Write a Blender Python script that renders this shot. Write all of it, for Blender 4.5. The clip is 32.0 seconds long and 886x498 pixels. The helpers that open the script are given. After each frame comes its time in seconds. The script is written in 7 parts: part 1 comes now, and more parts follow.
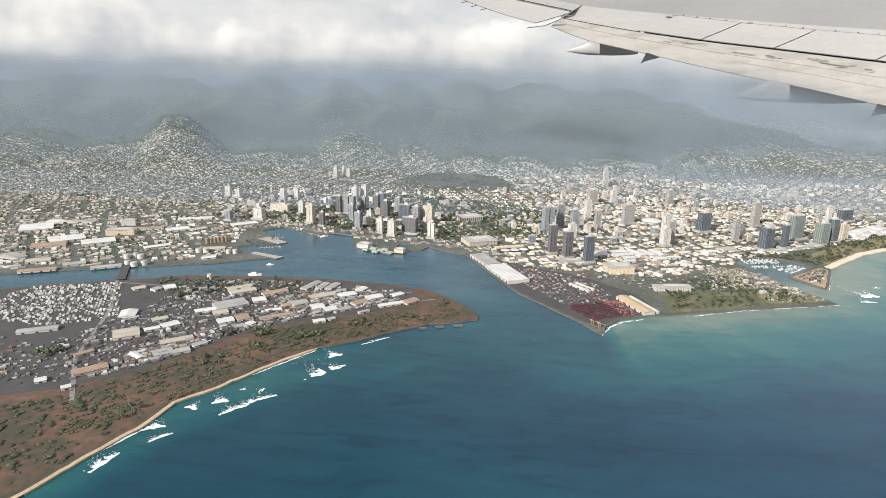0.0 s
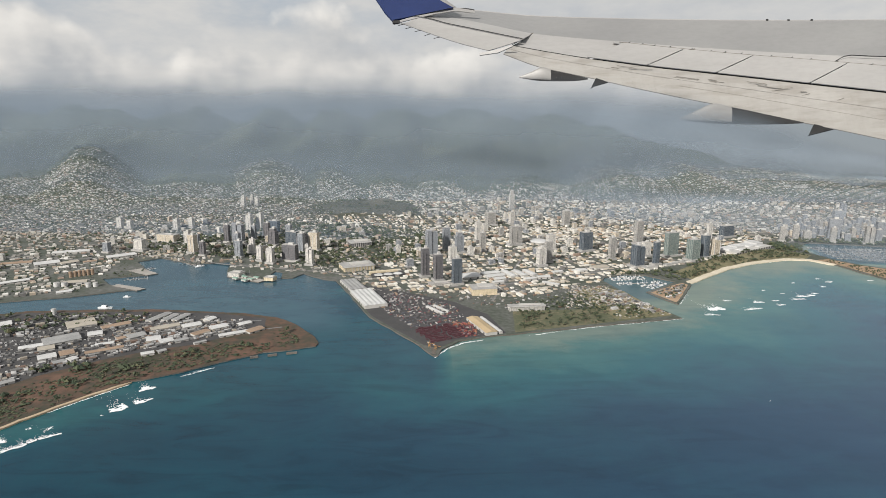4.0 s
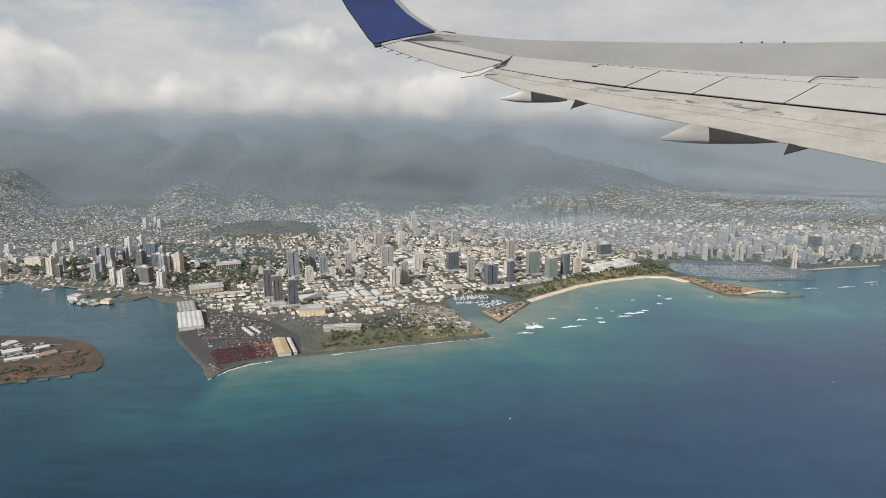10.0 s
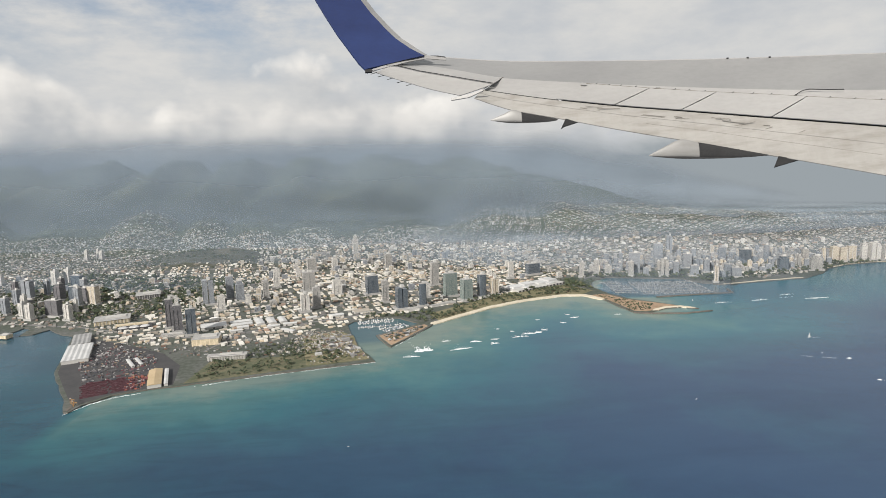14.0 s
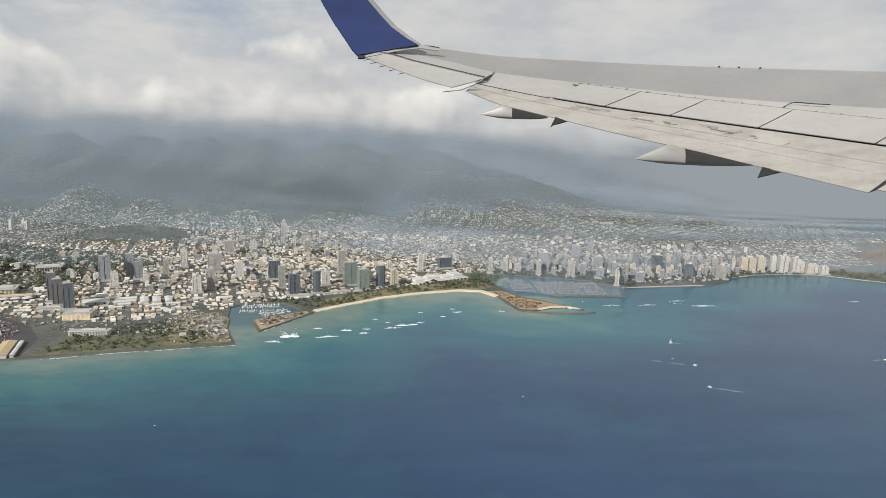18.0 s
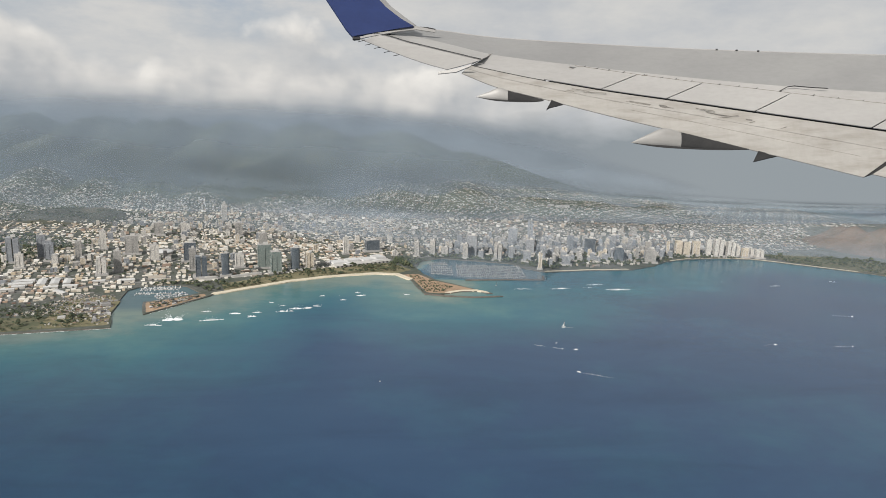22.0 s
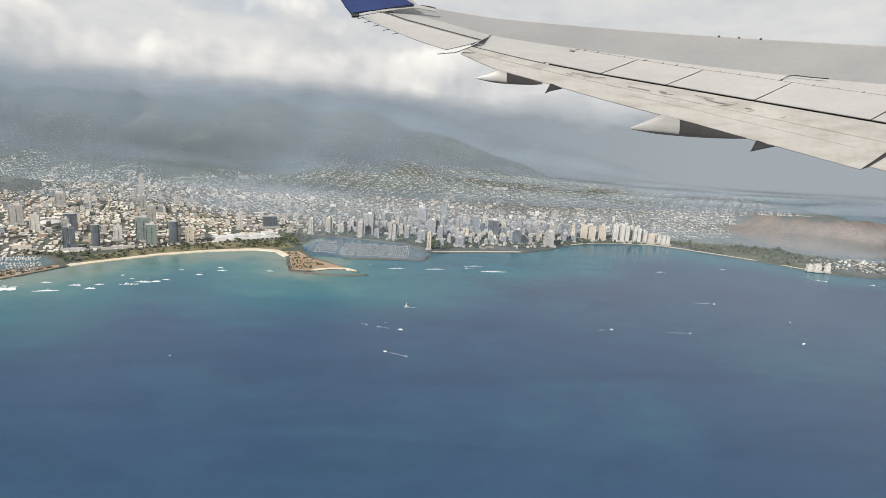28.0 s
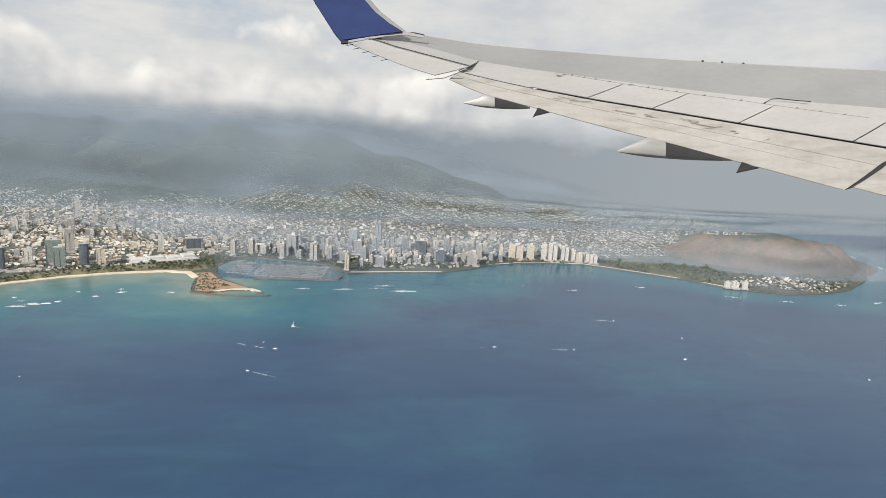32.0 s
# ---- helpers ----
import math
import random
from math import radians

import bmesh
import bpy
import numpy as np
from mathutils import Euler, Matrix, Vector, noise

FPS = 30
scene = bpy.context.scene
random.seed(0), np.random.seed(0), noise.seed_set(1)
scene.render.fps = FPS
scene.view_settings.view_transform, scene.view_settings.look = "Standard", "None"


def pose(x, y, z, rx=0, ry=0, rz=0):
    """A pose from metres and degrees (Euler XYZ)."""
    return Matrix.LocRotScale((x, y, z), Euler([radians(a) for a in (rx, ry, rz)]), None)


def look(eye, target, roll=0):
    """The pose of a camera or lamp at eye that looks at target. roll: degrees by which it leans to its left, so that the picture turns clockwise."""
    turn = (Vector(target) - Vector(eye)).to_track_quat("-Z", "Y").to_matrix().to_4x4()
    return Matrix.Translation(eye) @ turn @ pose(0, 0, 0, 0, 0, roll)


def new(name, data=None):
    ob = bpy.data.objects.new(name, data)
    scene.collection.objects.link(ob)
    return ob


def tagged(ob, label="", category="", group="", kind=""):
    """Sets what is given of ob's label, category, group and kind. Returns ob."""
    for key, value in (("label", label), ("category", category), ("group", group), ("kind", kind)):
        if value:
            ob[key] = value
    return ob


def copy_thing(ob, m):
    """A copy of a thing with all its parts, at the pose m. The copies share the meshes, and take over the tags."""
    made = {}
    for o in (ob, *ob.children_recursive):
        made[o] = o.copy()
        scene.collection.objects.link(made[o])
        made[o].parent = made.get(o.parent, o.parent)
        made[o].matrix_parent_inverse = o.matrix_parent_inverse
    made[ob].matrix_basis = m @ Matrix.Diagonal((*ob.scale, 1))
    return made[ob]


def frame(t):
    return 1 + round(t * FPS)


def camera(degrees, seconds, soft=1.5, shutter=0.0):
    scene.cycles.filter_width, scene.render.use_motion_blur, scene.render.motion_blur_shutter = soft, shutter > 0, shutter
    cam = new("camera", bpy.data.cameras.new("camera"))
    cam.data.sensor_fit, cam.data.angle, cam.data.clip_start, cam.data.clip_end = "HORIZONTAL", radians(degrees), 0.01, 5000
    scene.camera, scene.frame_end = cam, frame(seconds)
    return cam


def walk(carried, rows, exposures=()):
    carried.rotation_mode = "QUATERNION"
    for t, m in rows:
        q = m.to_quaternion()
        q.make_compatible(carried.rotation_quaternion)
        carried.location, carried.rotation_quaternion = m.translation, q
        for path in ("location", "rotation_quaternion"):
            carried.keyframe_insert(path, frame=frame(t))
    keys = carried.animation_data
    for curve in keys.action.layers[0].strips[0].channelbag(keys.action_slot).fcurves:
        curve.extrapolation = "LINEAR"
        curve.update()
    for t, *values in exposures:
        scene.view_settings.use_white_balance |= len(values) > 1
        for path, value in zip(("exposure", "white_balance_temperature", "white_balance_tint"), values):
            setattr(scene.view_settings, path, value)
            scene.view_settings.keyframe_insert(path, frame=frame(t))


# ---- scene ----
cam = camera(72.1, 32.0, 0.8)
# One metre here stands for twenty-five of the place: its far shore lies beyond the lens's reach otherwise.
PATH = [
    (0, (-5.586, -5.249, 32.943), (-5.658, -3.32, 32.419), 1.2),
    (0.5, (-3.395, -5.176, 32.949), (-3.444, -3.236, 32.465), 0.7),
    (1, (-1.189, -5.115, 32.955), (-1.209, -3.17, 32.489), 1.1),
    (1.5, (1.052, -5.044, 32.962), (1.055, -3.107, 32.464), 1.1),
    (2, (3.341, -4.975, 32.973), (3.341, -3.04, 32.468), 1.1),
    (2.5, (5.658, -4.928, 32.989), (5.664, -2.993, 32.486), 1.4),
    (3, (7.986, -4.929, 33.011), (8.026, -3.003, 32.473), 1.7),
    (3.5, (10.33, -4.974, 33.034), (10.381, -3.036, 32.543), 0.8),
    (4, (12.694, -5.062, 33.057), (12.742, -3.112, 32.615), 0.4),
    (4.5, (15.112, -5.186, 33.082), (15.173, -3.236, 32.639), 0.2),
    (6.5, (25.082, -5.823, 33.26), (25.144, -3.866, 32.85), -0.8),
    (7, (27.569, -5.964, 33.272), (27.643, -4.008, 32.863), -0.2),
    (7.5, (30.037, -6.087, 33.271), (30.129, -4.12, 32.92), -0.1),
    (8, (32.482, -6.196, 33.263), (32.605, -4.228, 32.929), -0.3),
    (8.5, (34.894, -6.287, 33.252), (35.051, -4.323, 32.911), -0.5),
    (9, (37.277, -6.36, 33.241), (37.422, -4.398, 32.884), -0.6),
    (9.5, (39.644, -6.414, 33.233), (39.751, -4.451, 32.867), -0.7),
    (10, (42.005, -6.445, 33.225), (42.094, -4.483, 32.849), 0.1),
    (10.5, (44.37, -6.46, 33.217), (44.429, -4.492, 32.863), -0.0),
    (11, (46.74, -6.485, 33.209), (46.787, -4.509, 32.904), -0.8),
    (11.5, (49.121, -6.52, 33.201), (49.2, -4.543, 32.908), -1.2),
    (12, (51.524, -6.547, 33.197), (51.6, -4.573, 32.883), -1.3),
    (12.5, (53.956, -6.554, 33.197), (54.001, -4.583, 32.865), -1.7),
    (13, (56.41, -6.578, 33.199), (56.46, -4.605, 32.873), -1.4),
    (13.5, (58.877, -6.666, 33.205), (58.943, -4.691, 32.895), -1.9),
    (14, (61.342, -6.854, 33.213), (61.438, -4.88, 32.907), -1.5),
    (14.5, (63.807, -7.137, 33.227), (63.923, -5.164, 32.923), -1.2),
    (16.5, (73.692, -8.609, 33.388), (73.777, -6.629, 33.117), -0.3),
    (17, (76.178, -8.881, 33.405), (76.24, -6.898, 33.154), 0.6),
    (17.5, (78.693, -9.024, 33.417), (78.789, -7.047, 33.127), 1.5),
    (18, (81.218, -9.043, 33.428), (81.36, -7.076, 33.095), 1.9),
    (18.5, (83.727, -8.978, 33.437), (83.879, -7.013, 33.093), 2.1),
    (19, (86.194, -8.873, 33.446), (86.358, -6.908, 33.114), 2.0),
    (19.5, (88.609, -8.765, 33.455), (88.78, -6.797, 33.143), 1.9),
    (20, (90.989, -8.663, 33.463), (91.152, -6.689, 33.184), 1.4),
    (20.5, (93.349, -8.567, 33.472), (93.513, -6.59, 33.217), 1.5),
    (21, (95.708, -8.468, 33.481), (95.868, -6.496, 33.194), 1.3),
    (21.5, (98.053, -8.381, 33.493), (98.188, -6.413, 33.165), 1.0),
    (22, (100.398, -8.302, 33.506), (100.548, -6.345, 33.12), 2.1),
    (22.5, (102.74, -8.242, 33.52), (102.879, -6.292, 33.098), 2.2),
    (23, (105.074, -8.203, 33.534), (105.22, -6.256, 33.102), 2.5),
    (23.5, (107.393, -8.177, 33.55), (107.548, -6.233, 33.109), 2.7),
    (24, (109.684, -8.174, 33.566), (109.836, -6.229, 33.128), 2.6),
    (24.5, (111.943, -8.2, 33.581), (112.095, -6.249, 33.169), 3.2),
    (25, (114.182, -8.245, 33.597), (114.331, -6.295, 33.181), 3.5),
    (25.5, (116.411, -8.311, 33.619), (116.56, -6.362, 33.197), 3.6),
    (27.5, (125.326, -8.731, 33.848), (125.477, -6.788, 33.399), 4.1),
    (28, (127.572, -8.859, 33.879), (127.729, -6.915, 33.435), 3.6),
    (28.5, (129.837, -8.998, 33.91), (129.994, -7.053, 33.471), 3.4),
    (29, (132.121, -9.15, 33.944), (132.27, -7.203, 33.51), 3.0),
    (29.5, (134.413, -9.362, 33.982), (134.561, -7.414, 33.555), 2.7),
    (30, (136.713, -9.605, 34.018), (136.868, -7.658, 33.589), 2.6),
    (30.5, (139.024, -9.852, 34.049), (139.2, -7.904, 33.632), 2.8),
    (31, (141.338, -10.087, 34.074), (141.513, -8.133, 33.685), 3.1),
    (31.5, (143.656, -10.313, 34.092), (143.824, -8.353, 33.728), 3.0),
    (32, (145.975, -10.52, 34.103), (146.152, -8.562, 33.736), 3.2),
]
walk(cam, [(t, look(eye, target, roll)) for t, eye, target, roll in PATH], [(0, 0.42), (1, 0.08), (2, 0.26), (4, 0.06), (8, -0.08), (10.5, 0.03), (13, 0.15), (18, 0.07), (20, 0.04), (21.5, 0.0), (24, 0.35), (26, 0.30), (28, 0.28), (32, 0.27)])


# ---- world, sun ----
def world_sky():
    w = bpy.data.worlds.new("sky")
    scene.world = w
    w.use_nodes = True
    nt = w.node_tree
    n, l = nt.nodes, nt.links
    n.clear()
    out = n.new("ShaderNodeOutputWorld")
    bg = n.new("ShaderNodeBackground")
    tc = n.new("ShaderNodeTexCoord")
    sep = n.new("ShaderNodeSeparateXYZ")
    l.new(tc.outputs["Generated"], sep.inputs[0])
    sky = n.new("ShaderNodeTexSky")
    sky.sky_type, sky.sun_disc = "NISHITA", False
    sky.sun_elevation, sky.sun_rotation = radians(SUN_UP), radians(SUN_FROM)
    sky.altitude, sky.dust_density = 800, 3.0
    skyv = n.new("ShaderNodeVectorMath")
    skyv.operation = "SCALE"
    skyv.inputs["Scale"].default_value = 0.10
    l.new(sky.outputs[0], skyv.inputs[0])

    def math_node(op, a, b=None, clamp=False):
        m = n.new("ShaderNodeMath")
        m.operation, m.use_clamp = op, clamp
        for i, v in enumerate((a, b)):
            if v is None:
                continue
            if isinstance(v, (int, float)):
                m.inputs[i].default_value = v
            else:
                l.new(v, m.inputs[i])
        return m.outputs[0]

    def ramp(v, stops):
        r = n.new("ShaderNodeValToRGB")
        while len(r.color_ramp.elements) < len(stops):
            r.color_ramp.elements.new(0.5)
        for e, (p, c) in zip(r.color_ramp.elements, stops):
            e.position, e.color = p, (*c, 1)
        l.new(v, r.inputs[0])
        return r.outputs[0]

    def mix(f, a, b):
        m = n.new("ShaderNodeMix")
        m.data_type = "RGBA"
        for i, v in ((0, f), (6, a), (7, b)):
            if isinstance(v, (int, float)):
                m.inputs[i].default_value = v
            elif isinstance(v, tuple):
                m.inputs[i].default_value = (*v, 1)
            else:
                l.new(v, m.inputs[i])
        return m.outputs[2]

    def clouds(scale, detail, rough, shift, stretch):
        mp = n.new("ShaderNodeMapping")
        mp.inputs["Scale"].default_value = (1, 1, stretch)
        mp.inputs["Location"].default_value = shift
        l.new(tc.outputs["Generated"], mp.inputs[0])
        t = n.new("ShaderNodeTexNoise")
        t.inputs["Scale"].default_value, t.inputs["Detail"].default_value, t.inputs["Roughness"].default_value = scale, detail, rough
        l.new(mp.outputs[0], t.inputs[0])
        return t.outputs[0]

    z, x = sep.outputs[2], sep.outputs[0]
    def billow(shift):
        """Cauliflower heads: rounded cells on rounded cells over a slow swell."""
        swell = clouds(3.2, 6, 0.5, shift, 1.2)
        warp = n.new("ShaderNodeTexNoise")
        warp.inputs["Scale"].default_value, warp.inputs["Detail"].default_value = 9.0, 5.0
        total = math_node("MULTIPLY", swell, 0.62)
        mp = n.new("ShaderNodeMapping")
        mp.inputs["Location"].default_value = shift
        l.new(tc.outputs["Generated"], mp.inputs[0])
        l.new(mp.outputs[0], warp.inputs[0])
        bent = n.new("ShaderNodeVectorMath")
        bent.operation = "MULTIPLY_ADD"
        bent.inputs[1].default_value = (0.10, 0.10, 0.10)
        l.new(warp.outputs["Color"], bent.inputs[0]), l.new(mp.outputs[0], bent.inputs[2])
        for scale, share in ((6.0, 0.26), (15.0, 0.09), (37.0, 0.035)):
            v = n.new("ShaderNodeTexVoronoi")
            v.feature = "SMOOTH_F1"
            v.inputs["Scale"].default_value, v.inputs["Smoothness"].default_value = scale, 0.35
            l.new(bent.outputs[0], v.inputs["Vector"])
            total = math_node("ADD", total, math_node("MULTIPLY", math_node("SUBTRACT", 1.0, v.outputs["Distance"]), share))
        return math_node("SUBTRACT", total, 0.10)

    mass = billow((0.35, 0.1, 0.05))
    mass_up = billow((0.338, 0.1, 0.078))
    wisp = clouds(7.0, 7, 0.6, (1.3, 0.4, 0.2), 2.6)
    high = math_node("MULTIPLY", math_node("SUBTRACT", z, 0.10), 7.0, True)
    west = math_node("MULTIPLY", math_node("SUBTRACT", 0.10, x), 3.0, True)
    # a broken grey veil, with pale blue behind it in the upper west
    veil = mix(math_node("MULTIPLY", math_node("SUBTRACT", wisp, 0.35), 3.2, True), VEIL_DIM, VEIL_BRIGHT)
    col = mix(math_node("MULTIPLY", math_node("MULTIPLY", high, west), math_node("MULTIPLY", math_node("SUBTRACT", 0.58, wisp), 3.0, True)), veil, skyv.outputs[0])
    # the cumulus bank over the range, sinking eastward
    fall = math_node("MULTIPLY", math_node("MAXIMUM", math_node("ADD", x, 0.16), 0.0), 0.20)
    crest = math_node("SUBTRACT", math_node("MULTIPLY", mass, 0.50), math_node("ADD", fall, 0.075))
    bank = math_node("MULTIPLY", math_node("SUBTRACT", crest, z), 26.0, True)
    relief = math_node("SUBTRACT", mass, mass_up)
    lit = math_node("ADD", math_node("MULTIPLY", relief, 3.0), math_node("MULTIPLY", z, 2.6))
    lit = math_node("ADD", lit, math_node("MULTIPLY", math_node("SUBTRACT", wisp, 0.5), 0.4))
    shade = ramp(math_node("ADD", lit, 0.30), [(0.0, (0.36, 0.39, 0.42)), (0.3, (0.48, 0.49, 0.50)), (0.6, (0.68, 0.665, 0.64)), (0.95, (0.88, 0.85, 0.80))])
    col = mix(math_node("MULTIPLY", bank, math_node("MULTIPLY", math_node("SUBTRACT", 0.42, x), 2.4, True)), col, shade)
    # rain haze under the cloud base, down to the sea's edge
    edge_ = math_node("ADD", 0.012, math_node("MULTIPLY", math_node("SUBTRACT", wisp, 0.5), 0.09))
    low = math_node("MULTIPLY", math_node("SUBTRACT", math_node("ADD", edge_, 0.018), z), 24.0, True)
    haze = mix(math_node("MULTIPLY", math_node("ADD", x, 0.35), 1.25, True), HAZE_WEST, HAZE_EAST)
    col = mix(low, col, haze)
    l.new(col, bg.inputs[0])
    bg.inputs[1].default_value = 1.0
    l.new(bg.outputs[0], out.inputs[0])


SUN_UP, SUN_FROM = 30.0, 218.0
VEIL_DIM, VEIL_BRIGHT = (0.49, 0.51, 0.535), (0.62, 0.615, 0.60)
HAZE_WEST, HAZE_EAST = (0.17, 0.205, 0.25), (0.296, 0.33, 0.353)
world_sky()
sun_data = bpy.data.lights.new("sun", "SUN")
sun_data.energy, sun_data.angle, sun_data.color = 5.0, radians(0.6), (1.0, 0.95, 0.88)
sun = new("sun", sun_data)
sun_way = Vector((math.sin(radians(SUN_FROM)), math.cos(radians(SUN_FROM)), math.tan(radians(SUN_UP))))
sun.matrix_world = look(sun_way * 400, (0, 0, 0))


# ---- materials ----
def material(name, rough=0.8, metal=0.0):
    m = bpy.data.materials.new(name)
    m.use_nodes = True
    b = m.node_tree.nodes["Principled BSDF"]
    b.inputs["Roughness"].default_value, b.inputs["Metallic"].default_value = rough, metal
    return m, m.node_tree, b


def node(nt, kind, **values):
    nd = nt.nodes.new(kind)
    for k, v in values.items():
        nd.inputs[k.replace("_", " ")].default_value = v
    return nd


def coords(nt):
    return node(nt, "ShaderNodeTexCoord").outputs["Object"]


def noise_of(nt, scale, detail=4, rough=0.55):
    t = node(nt, "ShaderNodeTexNoise", Scale=scale, Detail=detail, Roughness=rough)
    g = nt.nodes.new("ShaderNodeNewGeometry")
    nt.links.new(g.outputs["Position"], t.inputs["Vector"])
    return t.outputs[0]


def ramp_of(nt, value, stops, hard=False):
    r = nt.nodes.new("ShaderNodeValToRGB")
    if hard:
        r.color_ramp.interpolation = "CONSTANT"
    while len(r.color_ramp.elements) < len(stops):
        r.color_ramp.elements.new(0.5)
    for e, (p, c) in zip(r.color_ramp.elements, stops):
        e.position, e.color = p, (*c, 1)
    nt.links.new(value, r.inputs[0])
    return r.outputs[0]


def mixed(nt, f, a, b, how="MIX"):
    m = nt.nodes.new("ShaderNodeMix")
    m.data_type, m.blend_type = "RGBA", how
    for i, v in ((0, f), (6, a), (7, b)):
        if isinstance(v, (int, float)):
            m.inputs[i].default_value = v
        elif isinstance(v, tuple):
            m.inputs[i].default_value = (*v, 1)
        else:
            nt.links.new(v, m.inputs[i])
    return m.outputs[2]


def mottled(name, stops, scale=0.5, fine=4.0, rough=0.9, bump=0.0, metal=0.0):
    """Two scales of noise through a ramp."""
    m, nt, b = material(name, rough, metal)
    a, c = noise_of(nt, scale, 5), noise_of(nt, fine, 3)
    v = node(nt, "ShaderNodeMix")
    v.inputs[0].default_value = 0.45
    nt.links.new(a, v.inputs[2]), nt.links.new(c, v.inputs[3])
    nt.links.new(ramp_of(nt, v.outputs[0], stops), b.inputs["Base Color"])
    if bump:
        bp = node(nt, "ShaderNodeBump", Strength=bump, Distance=0.1)
        nt.links.new(c, bp.inputs["Height"]), nt.links.new(bp.outputs[0], b.inputs["Normal"])
    return m


def by_island(name, stops, rough=0.8, grime=0.25):
    """A colour for each separate piece of a joined mesh, with weathering."""
    m, nt, b = material(name, rough)
    g = nt.nodes.new("ShaderNodeNewGeometry")
    c = ramp_of(nt, g.outputs["Random Per Island"], stops, hard=True)
    d = ramp_of(nt, noise_of(nt, 3.0, 4), [(0.3, (1 - grime,) * 3), (0.7, (1, 1, 1))])
    nt.links.new(mixed(nt, 1.0, c, d, "MULTIPLY"), b.inputs["Base Color"])
    return m


def facade(name, wall, glass, floors=8.0, bays=6.0, open_share=0.55, rough=0.6, glass_rough=0.2):
    """Storeys and bays of windows at their real size, on any upright wall."""
    m, nt, b = material(name, rough)
    g = nt.nodes.new("ShaderNodeNewGeometry")
    sep = nt.nodes.new("ShaderNodeSeparateXYZ")
    nt.links.new(g.outputs["Position"], sep.inputs[0])

    def calc(op, a, b_=0.0, c_=None):
        k = nt.nodes.new("ShaderNodeMath")
        k.operation = op
        for i, v in enumerate((a, b_) if c_ is None else (a, b_, c_)):
            if isinstance(v, (int, float)):
                k.inputs[i].default_value = v
            else:
                nt.links.new(v, k.inputs[i])
        return k.outputs[0]

    band = calc("LESS_THAN", calc("FRACT", calc("MULTIPLY", sep.outputs[2], floors)), open_share)
    along = calc("ADD", calc("MULTIPLY", sep.outputs[0], 1.0), calc("MULTIPLY", sep.outputs[1], 0.83))
    bay = calc("LESS_THAN", calc("FRACT", calc("MULTIPLY", along, bays)), 0.78)
    nz = nt.nodes.new("ShaderNodeSeparateXYZ")
    nt.links.new(g.outputs["Normal"], nz.inputs[0])
    side = calc("LESS_THAN", calc("ABSOLUTE", nz.outputs[2]), 0.5)
    win = calc("MULTIPLY", calc("MULTIPLY", band, bay), side)
    dirt = ramp_of(nt, noise_of(nt, 1.3, 4), [(0.3, tuple(0.82 * v for v in wall)), (0.7, wall)])
    nt.links.new(mixed(nt, win, dirt, glass), b.inputs["Base Color"])
    rr = nt.nodes.new("ShaderNodeMapRange")
    rr.inputs[3].default_value, rr.inputs[4].default_value = rough, glass_rough
    nt.links.new(win, rr.inputs[0]), nt.links.new(rr.outputs[0], b.inputs["Roughness"])
    return m


